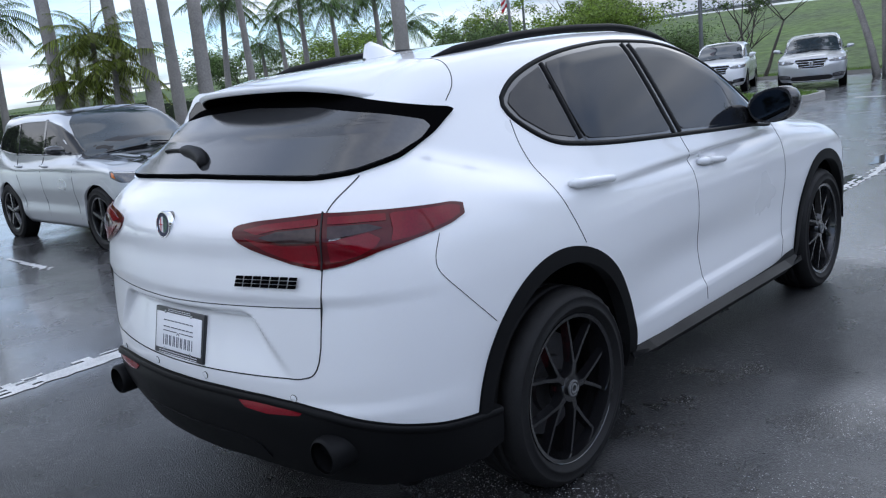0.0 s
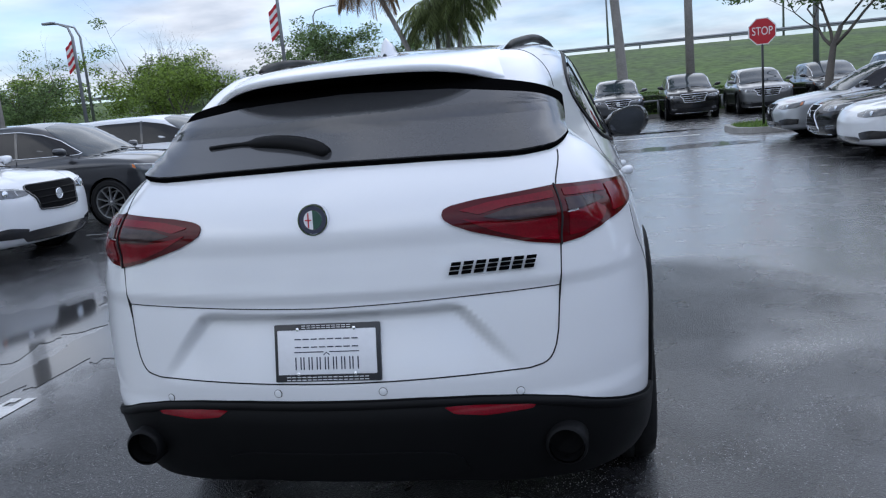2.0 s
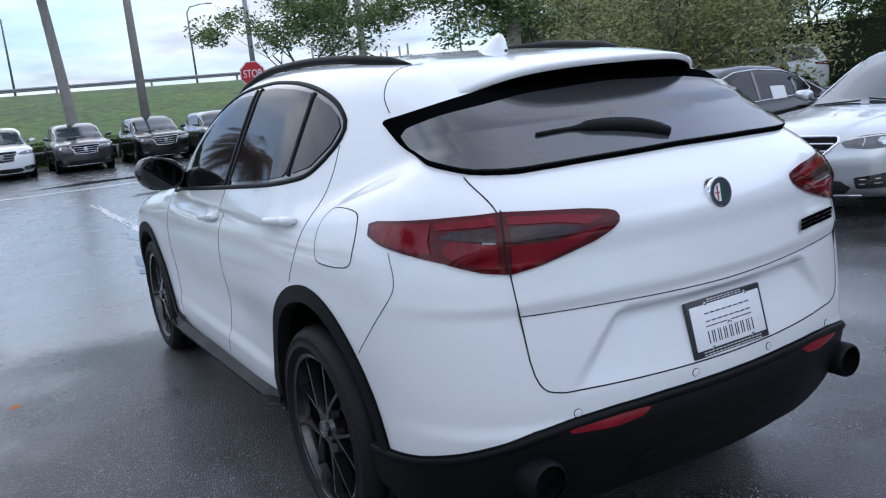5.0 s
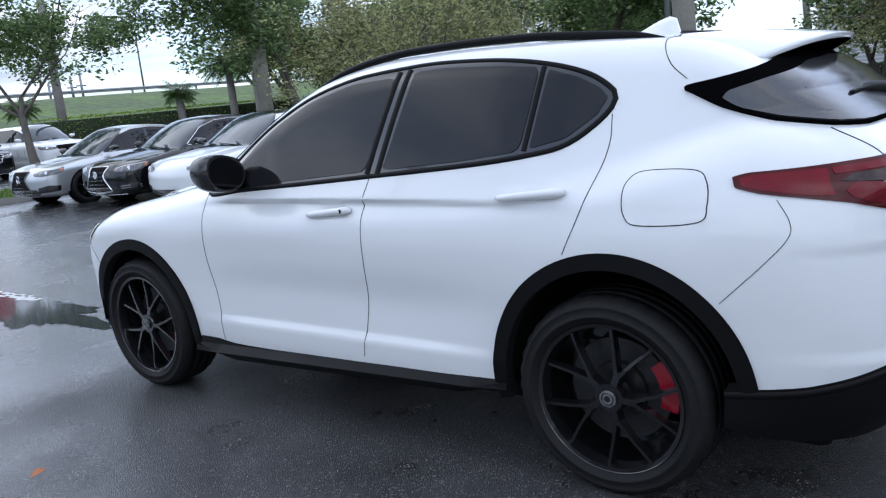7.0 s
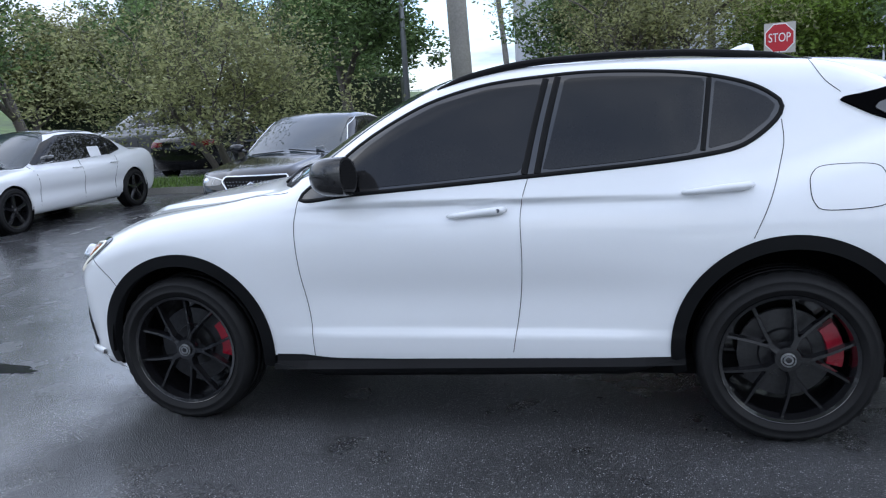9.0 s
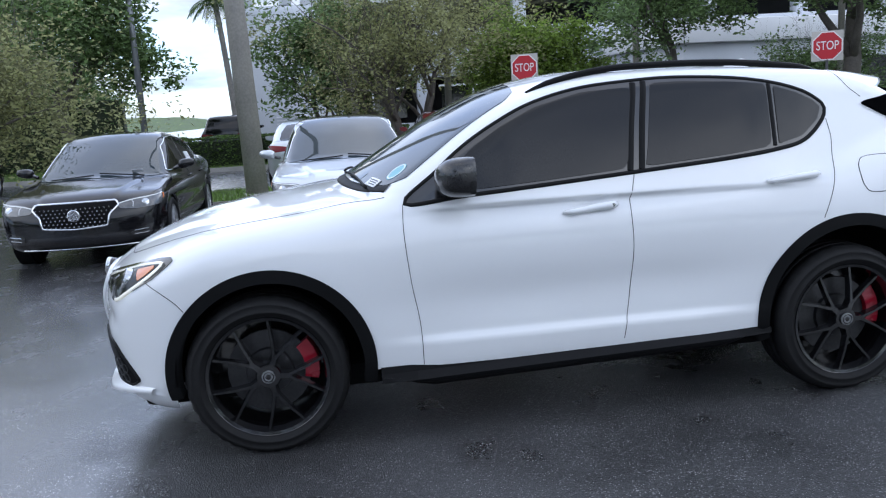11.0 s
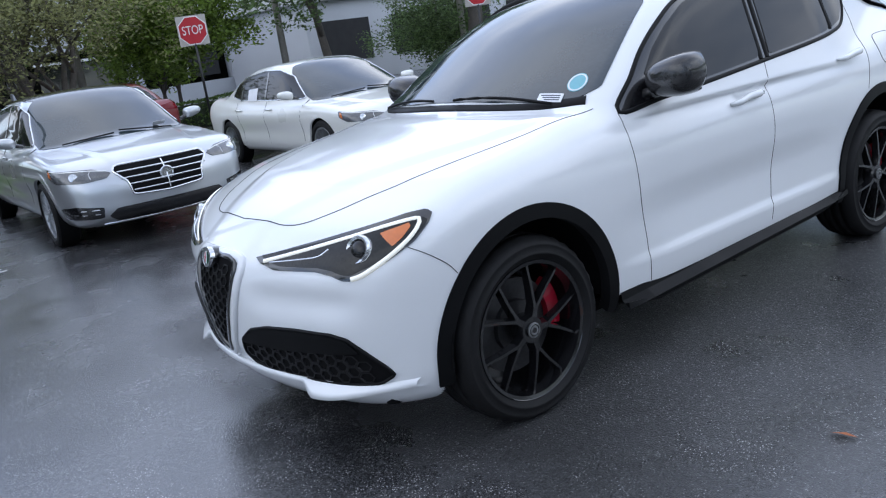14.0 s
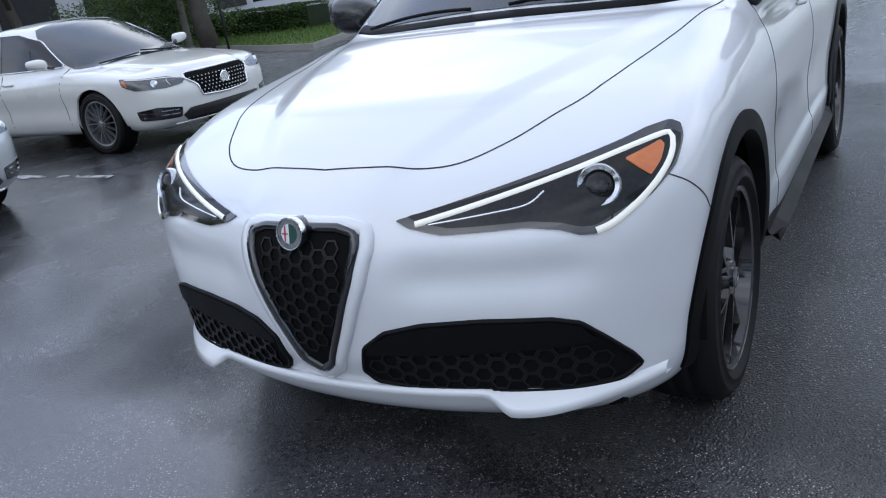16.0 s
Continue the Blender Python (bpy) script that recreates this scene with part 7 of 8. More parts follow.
def island(label, outline, seed, blades=9000, height=0.13):
    """A kerbed planting bed: concrete kerb, turf and grass blades."""
    rng = np.random.default_rng(seed)
    o = np.array(outline, float)
    bed = thing("planting_bed", label, "planting bed")
    c = o.mean(0)
    d = np.linalg.norm(o - c, axis=1, keepdims=True)
    inner = c + (o - c) * (1 - 0.16 / d)
    n = len(o)
    v, f = [], []
    for i in range(n):
        v += [(*o[i], -0.02), (*(c + (o[i] - c) * (1 - 0.02 / d[i])), height), (*inner[i], height), (*inner[i], height - 0.05)]
    for i in range(n):
        a, b = 4 * i, 4 * ((i + 1) % n)
        f += [(a, b, b + 1, a + 1), (a + 1, b + 1, b + 2, a + 2), (a + 2, b + 2, b + 3, a + 3)]
    part("kerb", mesh_of("kerb", v, f, CONCRETE, False), CONCRETE, bed, "damp concrete kerb")
    part("turf", mesh_of("turf", [(*q, height - 0.03) for q in inner], [tuple(range(n))], TURF, False), TURF, bed)
    lo, hi = inner.min(0), inner.max(0)
    p = lo + (hi - lo) * rng.random((blades * 3, 2))
    a, b = inner[:, None, :], np.roll(inner, -1, 0)[:, None, :]
    over = ((a[..., 1] > p[:, 1]) != (b[..., 1] > p[:, 1])) & (p[:, 0] < (b[..., 0] - a[..., 0]) * (p[:, 1] - a[..., 1]) / (b[..., 1] - a[..., 1] + 1e-12) + a[..., 0])
    p = p[over.sum(0) % 2 == 1][:blades]
    m = len(p)
    a = rng.random(m) * 6.28
    h = 0.05 + 0.06 * rng.random(m)
    w = np.stack([np.cos(a), np.sin(a)], 1) * 0.010
    tip = p + rng.normal(size=(m, 2)) * 0.03
    z0, z1 = np.full((m, 1), height - 0.03), (height - 0.03 + h)[:, None]
    v = np.stack([np.hstack([p - w, z0]), np.hstack([p + w, z0]), np.hstack([tip, z1])], 1).reshape(-1, 3)
    g = part("grass", fast_mesh("grass", v, np.arange(3 * m).reshape(-1, 3), GRASS), GRASS, bed)
    tagged(g, kind="stuff")
    return bed


def rounded(x0, y0, x1, y1, r, n=7):
    pts = []
    for cx, cy, a0 in ((x1 - r, y0 + r, -90), (x1 - r, y1 - r, 0), (x0 + r, y1 - r, 90), (x0 + r, y0 + r, 180)):
        pts += [(cx + r * math.cos(math.radians(a0 + 90 * k / n)), cy + r * math.sin(math.radians(a0 + 90 * k / n))) for k in range(n + 1)]
    return pts


# ---- posts and signs ----
def stop_sign(x, y, heading, top=2.66, size=0.62, board=True, label="red stop sign on a thin post in a planting bed", base=0.1):
    """heading: the way that the sign's face looks, in degrees from +x."""
    sg = thing("stop_sign", label, "stop sign", pose(x, y, 0, 0, 0, heading + 90))
    part("post", mesh_of("post", *tube([(0, 0.02, base - 0.05), (0, 0.02, top - 0.1)], [0.028, 0.028], 10), BLACK_METAL), BLACK_METAL, sg)
    r = size / 2 / math.cos(math.pi / 8)
    ring = lambda q: [(q * math.cos(math.pi / 8 + k * math.pi / 4), q * math.sin(math.pi / 8 + k * math.pi / 4)) for k in range(8)]
    m = pose(0, 0, top - size / 2, 90, 0, 0)
    face = part("sign_plate", mesh_of("sign_plate", *prism(ring(r), -0.012, 0.006), SIGN_WHITE, False), SIGN_WHITE, sg, "white-edged octagon", m)
    part("sign_field", mesh_of("sign_field", *prism(ring(r * 0.93), 0.0, 0.009), SIGN_RED, False), SIGN_RED, face, "red octagon")
    if board:
        part("backing_board", box(size * 1.06, 0.012, size * 1.06, 0, 0.014, top - size * 1.03), SIGN_BACK, sg, "square beige backing board")
    me = lettering("STOP", size * 0.42, 0.002)
    w = max(p.co.x for p in me.vertices) - min(p.co.x for p in me.vertices)
    me.transform(Matrix.Diagonal((size * 0.74 / w, 1, 1.05, 1)))
    part("sign_lettering", me, SIGN_WHITE, sg, m=pose(0, -0.0105, top - size / 2))
    return sg


def concrete_pole(x, y, height, r=0.17, lean=(0, 0), material=None, label="weathered concrete light pole"):
    p = thing("light_pole", label, "light pole", pose(x, y, 0))
    part("shaft", mesh_of("shaft", *tube([(0, 0, -0.05), (lean[0] * 0.5, lean[1] * 0.5, height / 2), (lean[0], lean[1], height)], [r, r * 0.82, r * 0.62], 14), material or POLE_GREY), material or POLE_GREY, p)
    part("lamp_head", box(0.28, 0.62, 0.12, lean[0], lean[1] - 0.3, height, 0.03), POLE_METAL, p)
    part("base_collar", lathe([(r * 1.5, -0.02), (r * 1.5, 0.10), (r * 1.2, 0.14)], 18), CONCRETE, p)
    return p


def street_lamp(x, y, height, arm=1.6, heading=0, base=0.0, label="tall grey street lamp with a curved arm"):
    p = thing("street_lamp", label, "street lamp", pose(x, y, base, 0, 0, heading))
    part("mast", mesh_of("mast", *tube([(0, 0, -0.1), (0, 0, height * 0.9), (0.15 * arm, 0, height * 0.97), (0.6 * arm, 0, height), (arm, 0, height + 0.05)], [0.09, 0.06, 0.05, 0.04, 0.035], 10), POLE_METAL), POLE_METAL, p)
    part("lamp_head", box(0.55, 0.20, 0.10, arm, 0, height, 0.03), POLE_METAL, p)
    return p


def flag_lamp(x, y, height, heading):
    p = street_lamp(x, y, height, 1.0, heading, label="dark lamp post with a small striped flag")
    fl = part("flag", mesh_of("flag", [(0.05 + 0.35 * i / 4, 0.03 * math.sin(i * 1.7), height * 0.70 + 1.1 * j / 7 - 0.3 * i / 4) for i in range(5) for j in range(8)], [(i * 8 + j, i * 8 + 8 + j, i * 8 + 9 + j, i * 8 + j + 1) for i in range(4) for j in range(7) if (j % 2 == 0)], SIGN_RED), SIGN_RED, p, "red flag stripes")
    part("flag_stripe", mesh_of("flag_stripe", [(0.05 + 0.35 * i / 4, 0.03 * math.sin(i * 1.7), height * 0.70 + 1.1 * j / 7 - 0.3 * i / 4) for i in range(5) for j in range(8)], [(i * 8 + j, i * 8 + 8 + j, i * 8 + 9 + j, i * 8 + j + 1) for i in range(4) for j in range(7) if (j % 2 == 1)], SIGN_WHITE), SIGN_WHITE, p)
    return p


# ---- lane markings and puddles ----
def marking(label, x0, y0, x1, y1, w, seed, gone=0.25):
    """A worn painted line: broken flakes of paint a few millimetres over the asphalt."""
    rng = np.random.default_rng(seed)
    L = math.hypot(x1 - x0, y1 - y0)
    n, m = max(2, int(L / 0.06)), max(2, int(w / 0.03))
    t, s = np.array((x1 - x0, y1 - y0)) / L, np.array((-(y1 - y0), x1 - x0)) / L
    v, f = [], []
    for i in range(n + 1):
        for j in range(m + 1):
            e = 0.012 * rng.normal() if j in (0, m) else 0
            p = np.array((x0, y0)) + t * L * i / n + s * (w * (j / m - 0.5) + e)
            v.append((*p, 0.004))
    for i in range(n):
        for j in range(m):
            k = noise.noise((x0 + t[0] * L * i / n * 1.0 + seed, (y0 + t[1] * L * i / n) * 1.0, j * 0.5)) + 0.5 * noise.noise((i * 0.7 + seed, j * 0.9, 2.0))
            if k > -0.55 + gone:
                f.append((i * (m + 1) + j, (i + 1) * (m + 1) + j, (i + 1) * (m + 1) + j + 1, i * (m + 1) + j + 1))
    tagged(new("road_marking", mesh_of("road_marking", v, f, PAINT_LINE, False)), label, "road marking", kind="structure")


WATER = bpy.data.materials.new("standing_water")
WATER.use_nodes = True
_w = WATER.node_tree.nodes["Principled BSDF"]
_w.inputs["Base Color"].default_value = (0.030, 0.031, 0.033, 1)
_w.inputs["Roughness"].default_value = 0.07
_w.inputs["Specular IOR Level"].default_value = 0.5


def puddle(x, y, rx, ry, turn, seed):
    pts = []
    for k in range(110):
        a = 2 * math.pi * k / 110
        q = 1 + 0.16 * noise.noise((math.cos(a) * 11 + seed, math.sin(a) * 11, 5.0)) + 0.45 * noise.noise((math.cos(a) * 1.6 + seed, math.sin(a) * 1.6, seed * 0.7)) + 0.35 * noise.noise((math.cos(a) * 4 + seed, math.sin(a) * 4, seed))
        u, w = rx * q * math.cos(a), ry * q * math.sin(a)
        c, s = math.cos(turn), math.sin(turn)
        pts.append((x + u * c - w * s, y + u * s + w * c))
    v, f = prism(pts, -0.01, 0.0035)
    tagged(new("puddle", mesh_of("puddle", v, f, WATER, False)), "shallow puddle of rainwater on the asphalt", "puddle", kind="structure")


marking("worn white lane line on the asphalt", 0.05, 4.6, 0.05, 12.5, 0.12, 3, 0.35)
marking("white stop line across the lane", -3.2, 16.9, 3.3, 16.65, 0.30, 5, 0.05)
marking("worn white lane line on the asphalt", -2.42, -3.4, -2.44, -0.75, 0.22, 7, 0.22)
marking("worn white lane line on the asphalt", -2.35, 1.6, -2.30, 6.0, 0.16, 8, 0.5)
for k, yy in enumerate((-4.4, -0.85, 2.4, 5.7, 6.9, 10.2, 12.9, 16.0)):
    marking("white parking bay line on the asphalt", 5.0, yy, 9.4, yy, 0.10, 20 + k, 0.72)
for k, yy in enumerate((-0.6, 2.5, 5.7, 9.1, 12.7)):
    marking("white parking bay line on the asphalt", -10.8, yy, -5.9, yy, 0.10, 40 + k, 0.72)
for k, (x, y, a, b, r) in enumerate(((-0.22, 4.25, 0.30, 1.15, -0.05), (-2.62, 0.45, 0.30, 1.1, 0.05), (-3.5, 0.7, 0.5, 0.9, 0.2), (-2.42, 1.95, 0.16, 0.5, 0.1), (-3.45, 2.75, 0.32, 0.5, 0.2), (-2.3, 2.9, 0.2, 0.75, 0.1), (-2.2, 4.5, 0.2, 0.6, 0.2), (-3.7, 5.4, 0.35, 0.20, 0.3), (-3.2, 5.7, 0.28, 0.14, 0.2), (-3.5, 7.2, 0.5, 0.2, 0.1), (0.1, 7.6, 0.3, 1.2, 0.0), (2.6, 13.2, 1.6, 0.5, 0.1), (1.6, 18.8, 2.0, 0.4, 0.0))):
    puddle(x, y, a, b, r, 3.7 * k + 1)

# fallen leaf
tagged(new("fallen_leaf", mesh_of("fallen_leaf", [(-1.90, 0.90, 0.006), (-1.85, 0.935, 0.022), (-1.81, 0.92, 0.006), (-1.855, 0.895, 0.010)], [(0, 1, 3), (1, 2, 3)], mat("orange_leaf", (0.42, 0.12, 0.03), 0.6, var=0.2))), "small orange leaf lying on the wet asphalt", "leaf")

island("grass bed with a concrete kerb and a stop sign", rounded(4.0, 15.5, 13.5, 18.4, 1.0), 1)
island("grass bed with a concrete kerb at the row's end", rounded(-12.5, 16.0, -4.1, 18.6, 1.0), 2)
island("long planted grass strip between two parking rows", rounded(9.9, -4.4, 12.4, 14.4, 0.8), 3, 14000)
island("grass bed below the palms", rounded(-14, 28.55, 16, 30.6, 0.6), 4, 12000)
island("grass verge in front of the garage", rounded(20.5, -2.0, 26, 16, 0.8), 5, 8000)
island("grass verge with a hedge and a tree", [(10.5, -10.8), (13, -11.8), (22, -16.5), (26, -22), (20, -24), (12.5, -17.5)], 6, 14000)

stop_sign(4.78, 16.42, 262, 2.66, 0.62, board=False)
stop_sign(14.55, -3.68, 160, 2.62, 0.60)
stop_sign(12.07, -9.81, 155, 2.62, 0.60, base=0.02)

concrete_pole(10.95, 2.45, 10.5, 0.21, (0.0, 0.25))
concrete_pole(10.9, 13.5, 10.5, 0.20)
concrete_pole(-11.8, 10.8, 10, 0.20)
concrete_pole(4.6, 30.0, 10, 0.19, material=PALM_BARK)
concrete_pole(20.5, 6.4, 9, 0.10, material=POLE_METAL, label="thin grey metal light pole")
concrete_pole(19.5, 0.2, 8, 0.12)
concrete_pole(21.0, -2.8, 8, 0.12)
concrete_pole(20.0, -8.6, 8, 0.12)
concrete_pole(17.8, -14.0, 8, 0.11)
concrete_pole(9.6, 31.0, 10, 0.13, material=POLE_METAL, label="thin grey metal light pole")
concrete_pole(14.2, 29.5, 10, 0.20, material=PALM_BARK)
street_lamp(-25, 34, 7.0, 1.4, 200)
flag_lamp(-20.4, 26.6, 6.0, 180)
flag_lamp(-10.75, 25.3, 6.4, 180)
for k, (x, y) in enumerate(((-22, 62), (2, 62), (15, 62), (27, 62), (40, 62))):
    street_lamp(x, y, 6.2, 1.8, 180 if k % 2 else 0, 3.7)

# palms of the north-west corner, seen over the parked cars
for k, (az, dist, hh, rr) in enumerate(((-74, 30, 9.5, 2.4), (-70.5, 38, 7.2, 2.4), (-67.0, 26, 11, 2.6), (-63.2, 27, 11.5, 2.8), (-61.5, 24, 12, 2.8), (-60.0, 30, 12, 2.8), (-58.2, 25, 12.5, 2.8), (-56.8, 37, 7.0, 2.3), (-55.0, 33, 9.6, 2.6), (-52.6, 48, 7.2, 2.3), (-51.2, 40, 7.6, 2.5), (-49.0, 44, 7.2, 2.4), (-47.2, 60, 6.0, 2.3), (-44.6, 52, 6.0, 2.3), (-46.0, 38, 7.0, 2.4), (-54.0, 52, 5.6, 2.2), (-65.6, 50, 6.5, 2.3))):
    a = math.radians(az)
    palm_tree("tall royal palm with a pale ringed trunk", 2.5 + dist * math.sin(a), -3.7 + dist * math.cos(a), hh if dist < 32 else 1.5 + (hh - 1.5) * 0.74, rr, 100 + k, (0.3 * math.sin(k * 2.1), 0.3 * math.cos(k)), 0.24 if dist < 31 else 0.19, 0.15 if dist < 31 else 0.11, 20)
for k, (az, dist, hh) in enumerate(((-65.0, 25, 3.6), (-64.0, 24.5, 2.8), (-66.2, 25.5, 2.4))):
    a = math.radians(az)
    palm_tree("bushy yellow-green areca palm", 2.5 + dist * math.sin(a), -3.7 + dist * math.cos(a), hh, 1.7, 140 + k, (0.2, 0.1), 0.09, 0.07, 26, 0.7, FROND_LIGHT)
# palms and trees in front of the embankment
for k, (x, y, hh, lx, ly, rr) in enumerate(((-4.9, 25.4, 6.3, -2.4, 0.2, 2.0), (-4.6, 25.6, 4.9, 0.25, 0.1, 2.0), (-4.3, 25.3, 5.6, 0.7, 0.0, 2.0), (-4.75, 25.9, 4.6, -0.2, 0.1, 1.8))):
    palm_tree("slender leaning palm with drooping fronds", x, y, hh, rr, 160 + k, (lx, ly), 0.12, 0.085, 38, 1.7, FROND_PALE if k else FROND_DRY)
palm_tree("tall palm with a smooth grey trunk", 2.0, 30.5, 8.0, 2.2, 170, (-0.5, 0), 0.24, 0.17, 22, 1.0)
for k, (x, y, hh) in enumerate(((14.6, 33.5, 2.6), (18.7, 27.8, 2.6), (20.8, 26.8, 3.7), (20.4, 24.6, 3.9))):
    palm_tree("round sabal palm with a dense fan crown", x, y, hh, 0.92 if k < 2 else 1.5, 180 + k, (0, 0), 0.2, 0.17, 64, 0.7)
for k, (x, y, hh, cr) in enumerate(((-9.9, 28.6, 5.4, 4.6), (-17.6, 30.6, 5.0, 4.8))):
    broad_tree("spreading tree with an open flat crown below the embankment", x, y, hh, cr, LEAF if k == 0 else LEAF_LIGHT, 200 + k, 3, 0.12, 105, 40, 0.10, 0.15, 0.93)
for k, (x, y, hh, cr) in enumerate(((-22.5, 37.0, 6.0, 7.0), (-30.0, 36.0, 5.6, 7.0), (-35.0, 40.0, 5.8, 7.0), (-26, 43, 5.8, 7.0), (-40, 34, 5.4, 7.0), (-46, 30, 5.4, 7.0))):
    broad_tree("rounded green tree beyond the palms", x, y, hh, cr, LEAF if k % 2 else LEAF_LIGHT, 202 + k, 1, 0.1, 130, 40, 0.12, 0.15)
broad_tree("low grey-green shrub below the embankment", -14.2, 30.5, 2.6, 3.0, LEAF, 240, 5, 0.0, 120, 60, 0.09, 0.08, category="shrub")
broad_tree("young oak with a dark slim trunk near the stop sign", 6.33, 16.45, 5.4, 5.2, LEAF, 220, 1, 0.75, 105, 46, 0.10, 0.13, 0.92)
broad_tree("large spreading oak with dark limbs", 12.1, 13.2, 7.0, 4.6, LEAF, 221, 1, 0.35, 190, 46, 0.10, 0.17, 0.82)
broad_tree("crepe myrtle with several thin stems and brownish leaves", 11.2, 7.7, 5.0, 4.6, LEAF_OLIVE, 222, 4, 0.15, 240, 44, 0.068, 0.16, 0.62)
broad_tree("dark green oak with a thick trunk", 22.5, 9.0, 8.6, 6.2, LEAF, 223, 1, 0.3, 180, 42, 0.14, 0.24)
broad_tree("crepe myrtle with several stems and brownish leaves", 18.0, -1.2, 5.8, 5.4, LEAF_OLIVE, 224, 5, 0.15, 260, 38, 0.08, 0.24)
broad_tree("dark leafy tree in front of the garage", 21.5, 0.8, 5.6, 3.8, LEAF, 225, 3, 0.1, 160, 44, 0.12, 0.2)
broad_tree("young tree with bright yellow-green leaves", 21.0, -5.2, 4.6, 4.0, LEAF_LIGHT, 226, 3, 0.1, 200, 50, 0.11, 0.14)
broad_tree("oak with a dark trunk and small leaves", 18.5, -9.2, 8.0, 5.6, LEAF, 227, 1, 0.4, 170, 50, 0.11, 0.17)
broad_tree("oak with a thick rough trunk", 16.5, -13.6, 8.5, 6.0, LEAF, 228, 1, 0.5, 170, 50, 0.11, 0.30)
broad_tree("grey-green rounded shrub tree", 19.5, -14.8, 3.4, 4.2, LEAF, 229, 4, 0.0, 150, 56, 0.08, 0.12)
broad_tree("dense green tree at the far side", 15.5, -19.5, 7.5, 6.0, LEAF, 230, 2, 0.2, 220, 56, 0.12, 0.22)
broad_tree("bright green bushy tree at the far side", 14.0, -23.0, 6.0, 5.5, LEAF_LIGHT, 231, 2, 0.2, 180, 50, 0.11, 0.18)
broad_tree("dense green tree at the far side", 26.0, 15.5, 8.0, 7.0, LEAF, 232, 2, 0.2, 300, 56, 0.13, 0.22)
broad_tree("dense green tree at the far side", 27.5, 21.0, 8.5, 7.0, LEAF, 233, 2, 0.2, 300, 56, 0.14, 0.22)
broad_tree("dense green tree at the far side", 23.0, 22.5, 7.0, 6.5, LEAF_OLIVE, 234, 2, 0.2, 240, 56, 0.14, 0.22)
broad_tree("dense green tree at the far side", 30.0, 12.5, 6.0, 5.5, LEAF, 235, 2, 0.2, 220, 56, 0.13, 0.22)
palm_tree("tall palm with a slim trunk beside the garage", 32.0, 4.9, 6.6, 1.6, 190, (-0.5, 0.4), 0.16, 0.11, 22, 1.0, FROND)

far_trees = [broad_tree("dense green tree on the car park's far edge", -34.0, -6.0, 8.0, 7.0, LEAF, 250, 2, 0.2, 150, 30, 0.20, 0.22), broad_tree("dense green tree on the car park's far edge", -33.0, 2.5, 7.0, 7.0, LEAF, 251, 2, 0.2, 150, 30, 0.20, 0.22)]
for k in range(17):
    a = math.radians(168 + 8.5 * k + 2.5 * math.sin(k * 2.3))
    d = 35 + 4 * math.sin(k * 1.7)
    copy_thing(far_trees[k % 2], pose(d * math.cos(a), d * math.sin(a) - 2.0, 0, 0, 0, 47 * k))

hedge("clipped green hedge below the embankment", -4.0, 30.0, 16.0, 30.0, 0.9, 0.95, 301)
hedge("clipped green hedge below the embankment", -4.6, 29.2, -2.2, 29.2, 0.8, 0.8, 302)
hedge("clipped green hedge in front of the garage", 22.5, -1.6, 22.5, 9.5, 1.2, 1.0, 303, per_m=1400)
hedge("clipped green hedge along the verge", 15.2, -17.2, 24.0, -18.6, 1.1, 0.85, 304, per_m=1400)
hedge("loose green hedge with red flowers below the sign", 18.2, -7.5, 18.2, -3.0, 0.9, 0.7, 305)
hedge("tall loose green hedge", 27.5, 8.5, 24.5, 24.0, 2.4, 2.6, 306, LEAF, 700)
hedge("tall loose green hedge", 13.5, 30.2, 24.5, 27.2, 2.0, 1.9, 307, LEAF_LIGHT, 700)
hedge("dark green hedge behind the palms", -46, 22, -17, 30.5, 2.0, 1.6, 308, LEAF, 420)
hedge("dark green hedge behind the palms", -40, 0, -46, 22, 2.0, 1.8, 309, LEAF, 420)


# ---- highway rail on the embankment ----
def guard_rail():
    gr = thing("guard_rail", "long grey highway rail along the embankment's top", "guard rail", pose(0, 54.6, 3.36))
    prof = [(0, 0.55), (0.05, 0.60), (0, 0.66), (0.05, 0.72), (0, 0.80), (-0.03, 0.80), (-0.03, 0.55)]
    v, f = [], []
    for x in (-150, 200):
        v += [(x, -a, b) for a, b in prof]
    n = len(prof)
    f = [(i, (i + 1) % n, n + (i + 1) % n, n + i) for i in range(n)]
    part("rail", mesh_of("rail", v, f, POLE_METAL, False), POLE_METAL, gr)
    post = mesh_of("post", *prism([(-0.06, 0.0), (0.06, 0.0), (0.06, 0.1), (-0.06, 0.1)], -0.4, 0.75), POLE_METAL, False)
    for x in range(-140, 200, 6):
        part("post", post, POLE_METAL, gr, m=pose(x, 0, 0))


guard_rail()


def pipe_rail():
    pr = thing("pipe_rail", "low grey pipe rail between the parked cars and the hedge", "rail", pose(0, 29.4, 0.1))
    part("top_rail", mesh_of("top_rail", *tube([(-4.2, 0, 0.52), (13.0, 0, 0.52)], [0.045, 0.045], 10), POLE_METAL), POLE_METAL, pr)
    post = mesh_of("post", *tube([(0, 0, -0.12), (0, 0, 0.52)], [0.05, 0.05], 8), POLE_METAL)
    for x in np.arange(-4.1, 13.1, 2.45):
        part("post", post, POLE_METAL, pr, m=pose(float(x), 0, 0))


pipe_rail()


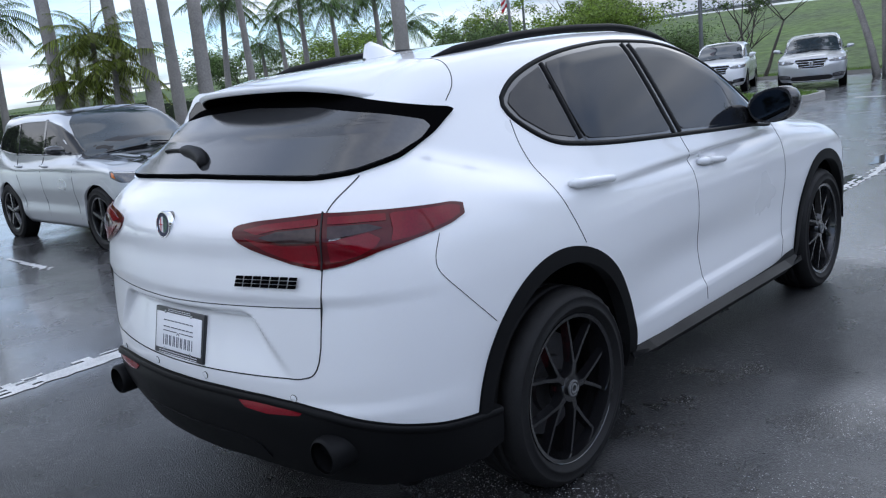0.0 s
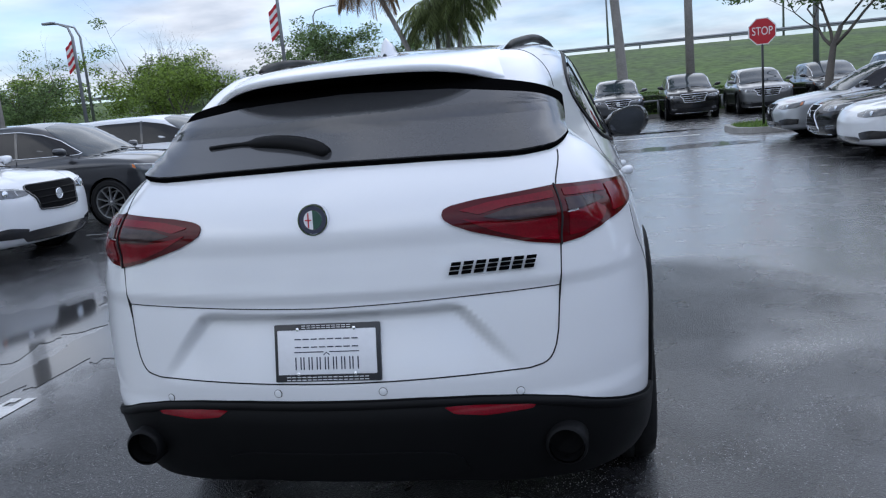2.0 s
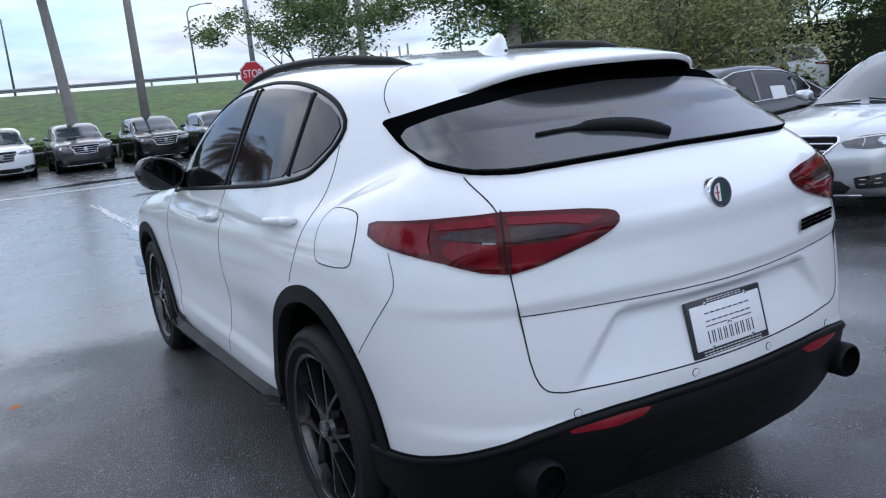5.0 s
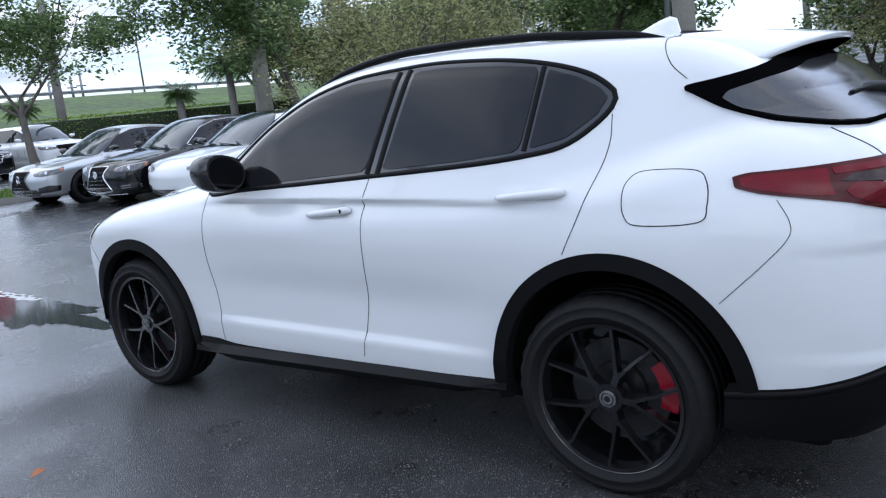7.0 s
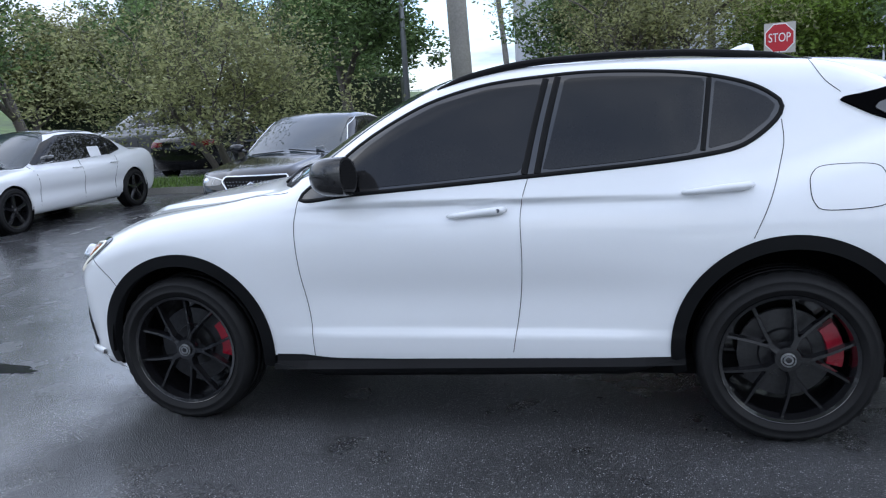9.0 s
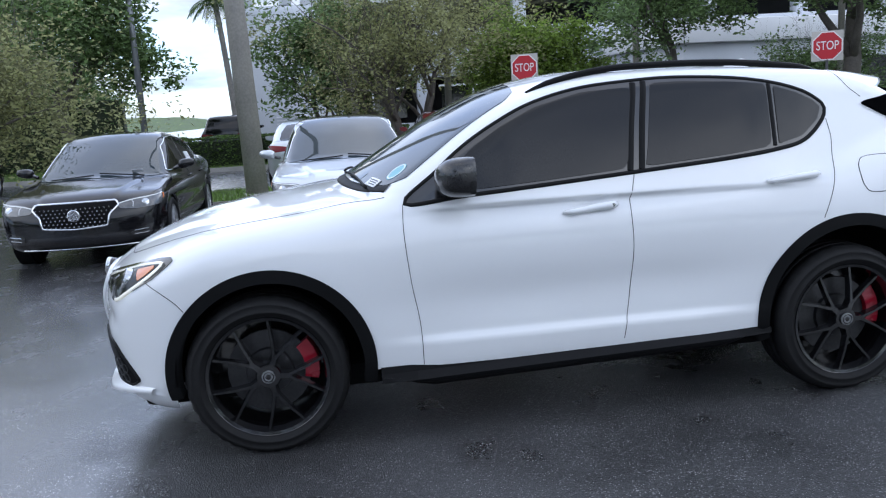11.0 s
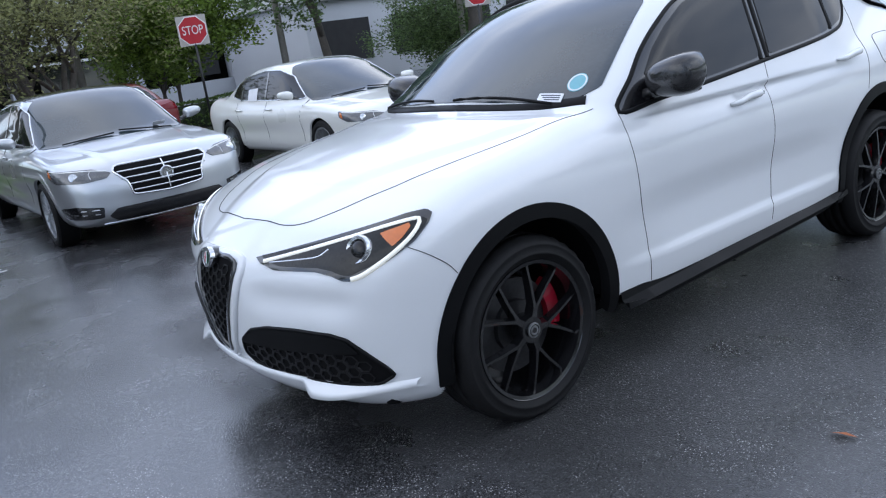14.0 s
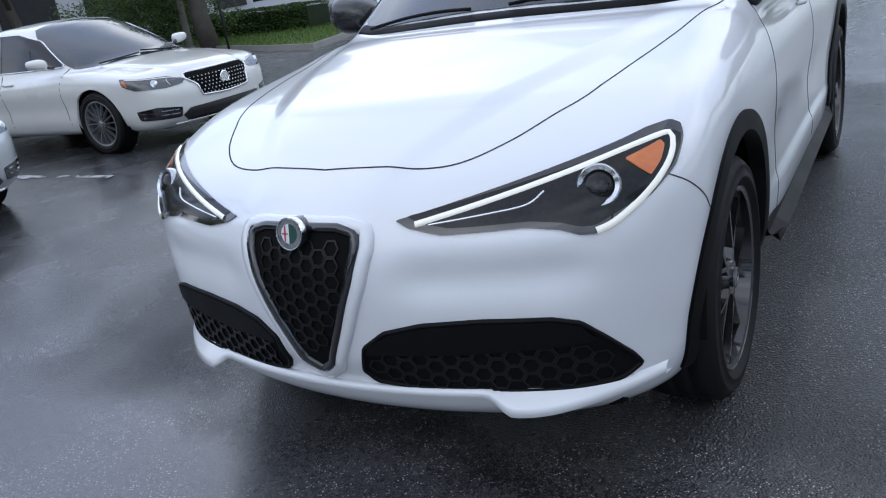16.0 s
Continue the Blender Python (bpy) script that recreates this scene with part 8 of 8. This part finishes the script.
def signal_masts():
    for x, y, hh in ((28.5, 70.5, 3.5), (29.0, 70.3, 2.3), (29.6, 70.0, 2.4), (30.2, 69.7, 2.7), (34.4, 67.7, 1.9), (34.9, 67.4, 2.1), (36.0, 66.8, 2.4), (36.7, 66.4, 2.6)):
        p = thing("mast", "thin grey mast standing on the highway", "mast", pose(x, y, 3.6), "masts on the highway")
        part("shaft", mesh_of("shaft", *tube([(0, 0, 0), (0, 0, hh)], [0.12, 0.10], 8), POLE_METAL), POLE_METAL, p)
        part("cross_arm", box(0.9, 0.12, 0.12, 0, 0, hh * 0.55), POLE_METAL, p)


signal_masts()


# ---- the parking garage ----
def garage():
    g = thing("parking_garage", "pale grey multi-storey parking garage with open decks", "building", pose(33, 0, 0))
    Y0, Y1, D = -46.0, 1.8, 26.0
    L = Y1 - Y0
    yc = (Y0 + Y1) / 2
    # solid dark block in place of decks lost in shade
    part("core", box(D - 3, L - 2, 12, D / 2 + 1.5, yc, 0.0), INSIDE_SHADE, g, "dark block standing in for the shade behind the openings")
    for z0, hgt, m_ in ((2.9, 2.1, STUCCO), (6.3, 1.25, STUCCO_WHITE), (9.4, 1.25, STUCCO_WHITE), (12.2, 1.0, STUCCO_WHITE)):
        part("parapet", box(0.35, L, hgt, 0, yc, z0, 0.02), m_, g)
        part("deck", box(D, L, 0.25, D / 2, yc, z0, 0.01), CONCRETE, g)
    for k in range(11):
        y = Y0 + 0.6 + k * (L - 1.2) / 10
        part("column", box(0.6, 0.6, 13, 0.15, y, 0, 0.03), STUCCO, g)
    # ground floor wall with wide windows
    for k in range(10):
        y = Y0 + 0.6 + (k + 0.5) * (L - 1.2) / 10
        part("wall_panel", box(0.25, 4.6, 0.9, -0.05, y, 0.0), STUCCO, g)
        w = part("window", box(0.08, 3.0, 1.3, 0.02, y, 1.15), GLOSS_BLACK, g)
        part("window_frame", box(0.14, 3.2, 0.10, 0.0, y, 2.45), STUCCO_WHITE, w)
        part("mullion", box(0.12, 0.08, 1.3, 0.0, y, 1.15), STUCCO_WHITE, w)
    # stair tower at the north corner
    t = part("tower", box(5.5, 4.4, 6.2, 1.2, Y1 + 0.6, 0, 0.25, 3), STUCCO, g, "pale grey corner tower")
    part("tower_cap", box(6.0, 5.0, 1.0, 1.2, Y1 + 0.6, 8.4, 0.3, 3), STUCCO, t)
    for yy in (-1.6, 0.0, 1.6):
        part("tower_column", box(0.5, 0.5, 2.3, -1.2, Y1 + 0.6 + yy, 6.2, 0.04), STUCCO, t)
    for k in range(8):
        part("louvre", box(0.06, 2.4, 0.05, -1.58, Y1 + 0.2, 0.5 + 0.14 * k), STUCCO_WHITE, t, m=pose(0, 0, 0))
    # low wing that comes forward to the south
    wv = thing("showroom", "low grey building with dark openings beside the garage", "building", pose(27.5, -21, 0, 0, 0, 8))
    part("wall", box(6, 16, 3.4, 3, 0, 0, 0.05), STUCCO, wv)
    part("fascia", box(6.6, 16.6, 0.9, 3, 0, 3.4, 0.04), STUCCO_WHITE, wv)
    for k in range(4):
        # thin dark panels on the wall, coloured as the shade of openings
        part("opening", box(0.1, 2.6, 1.7, -0.02, -6 + 4 * k, 0.9), INSIDE_SHADE, wv, "dark panel standing in for a shaded window opening")


garage()
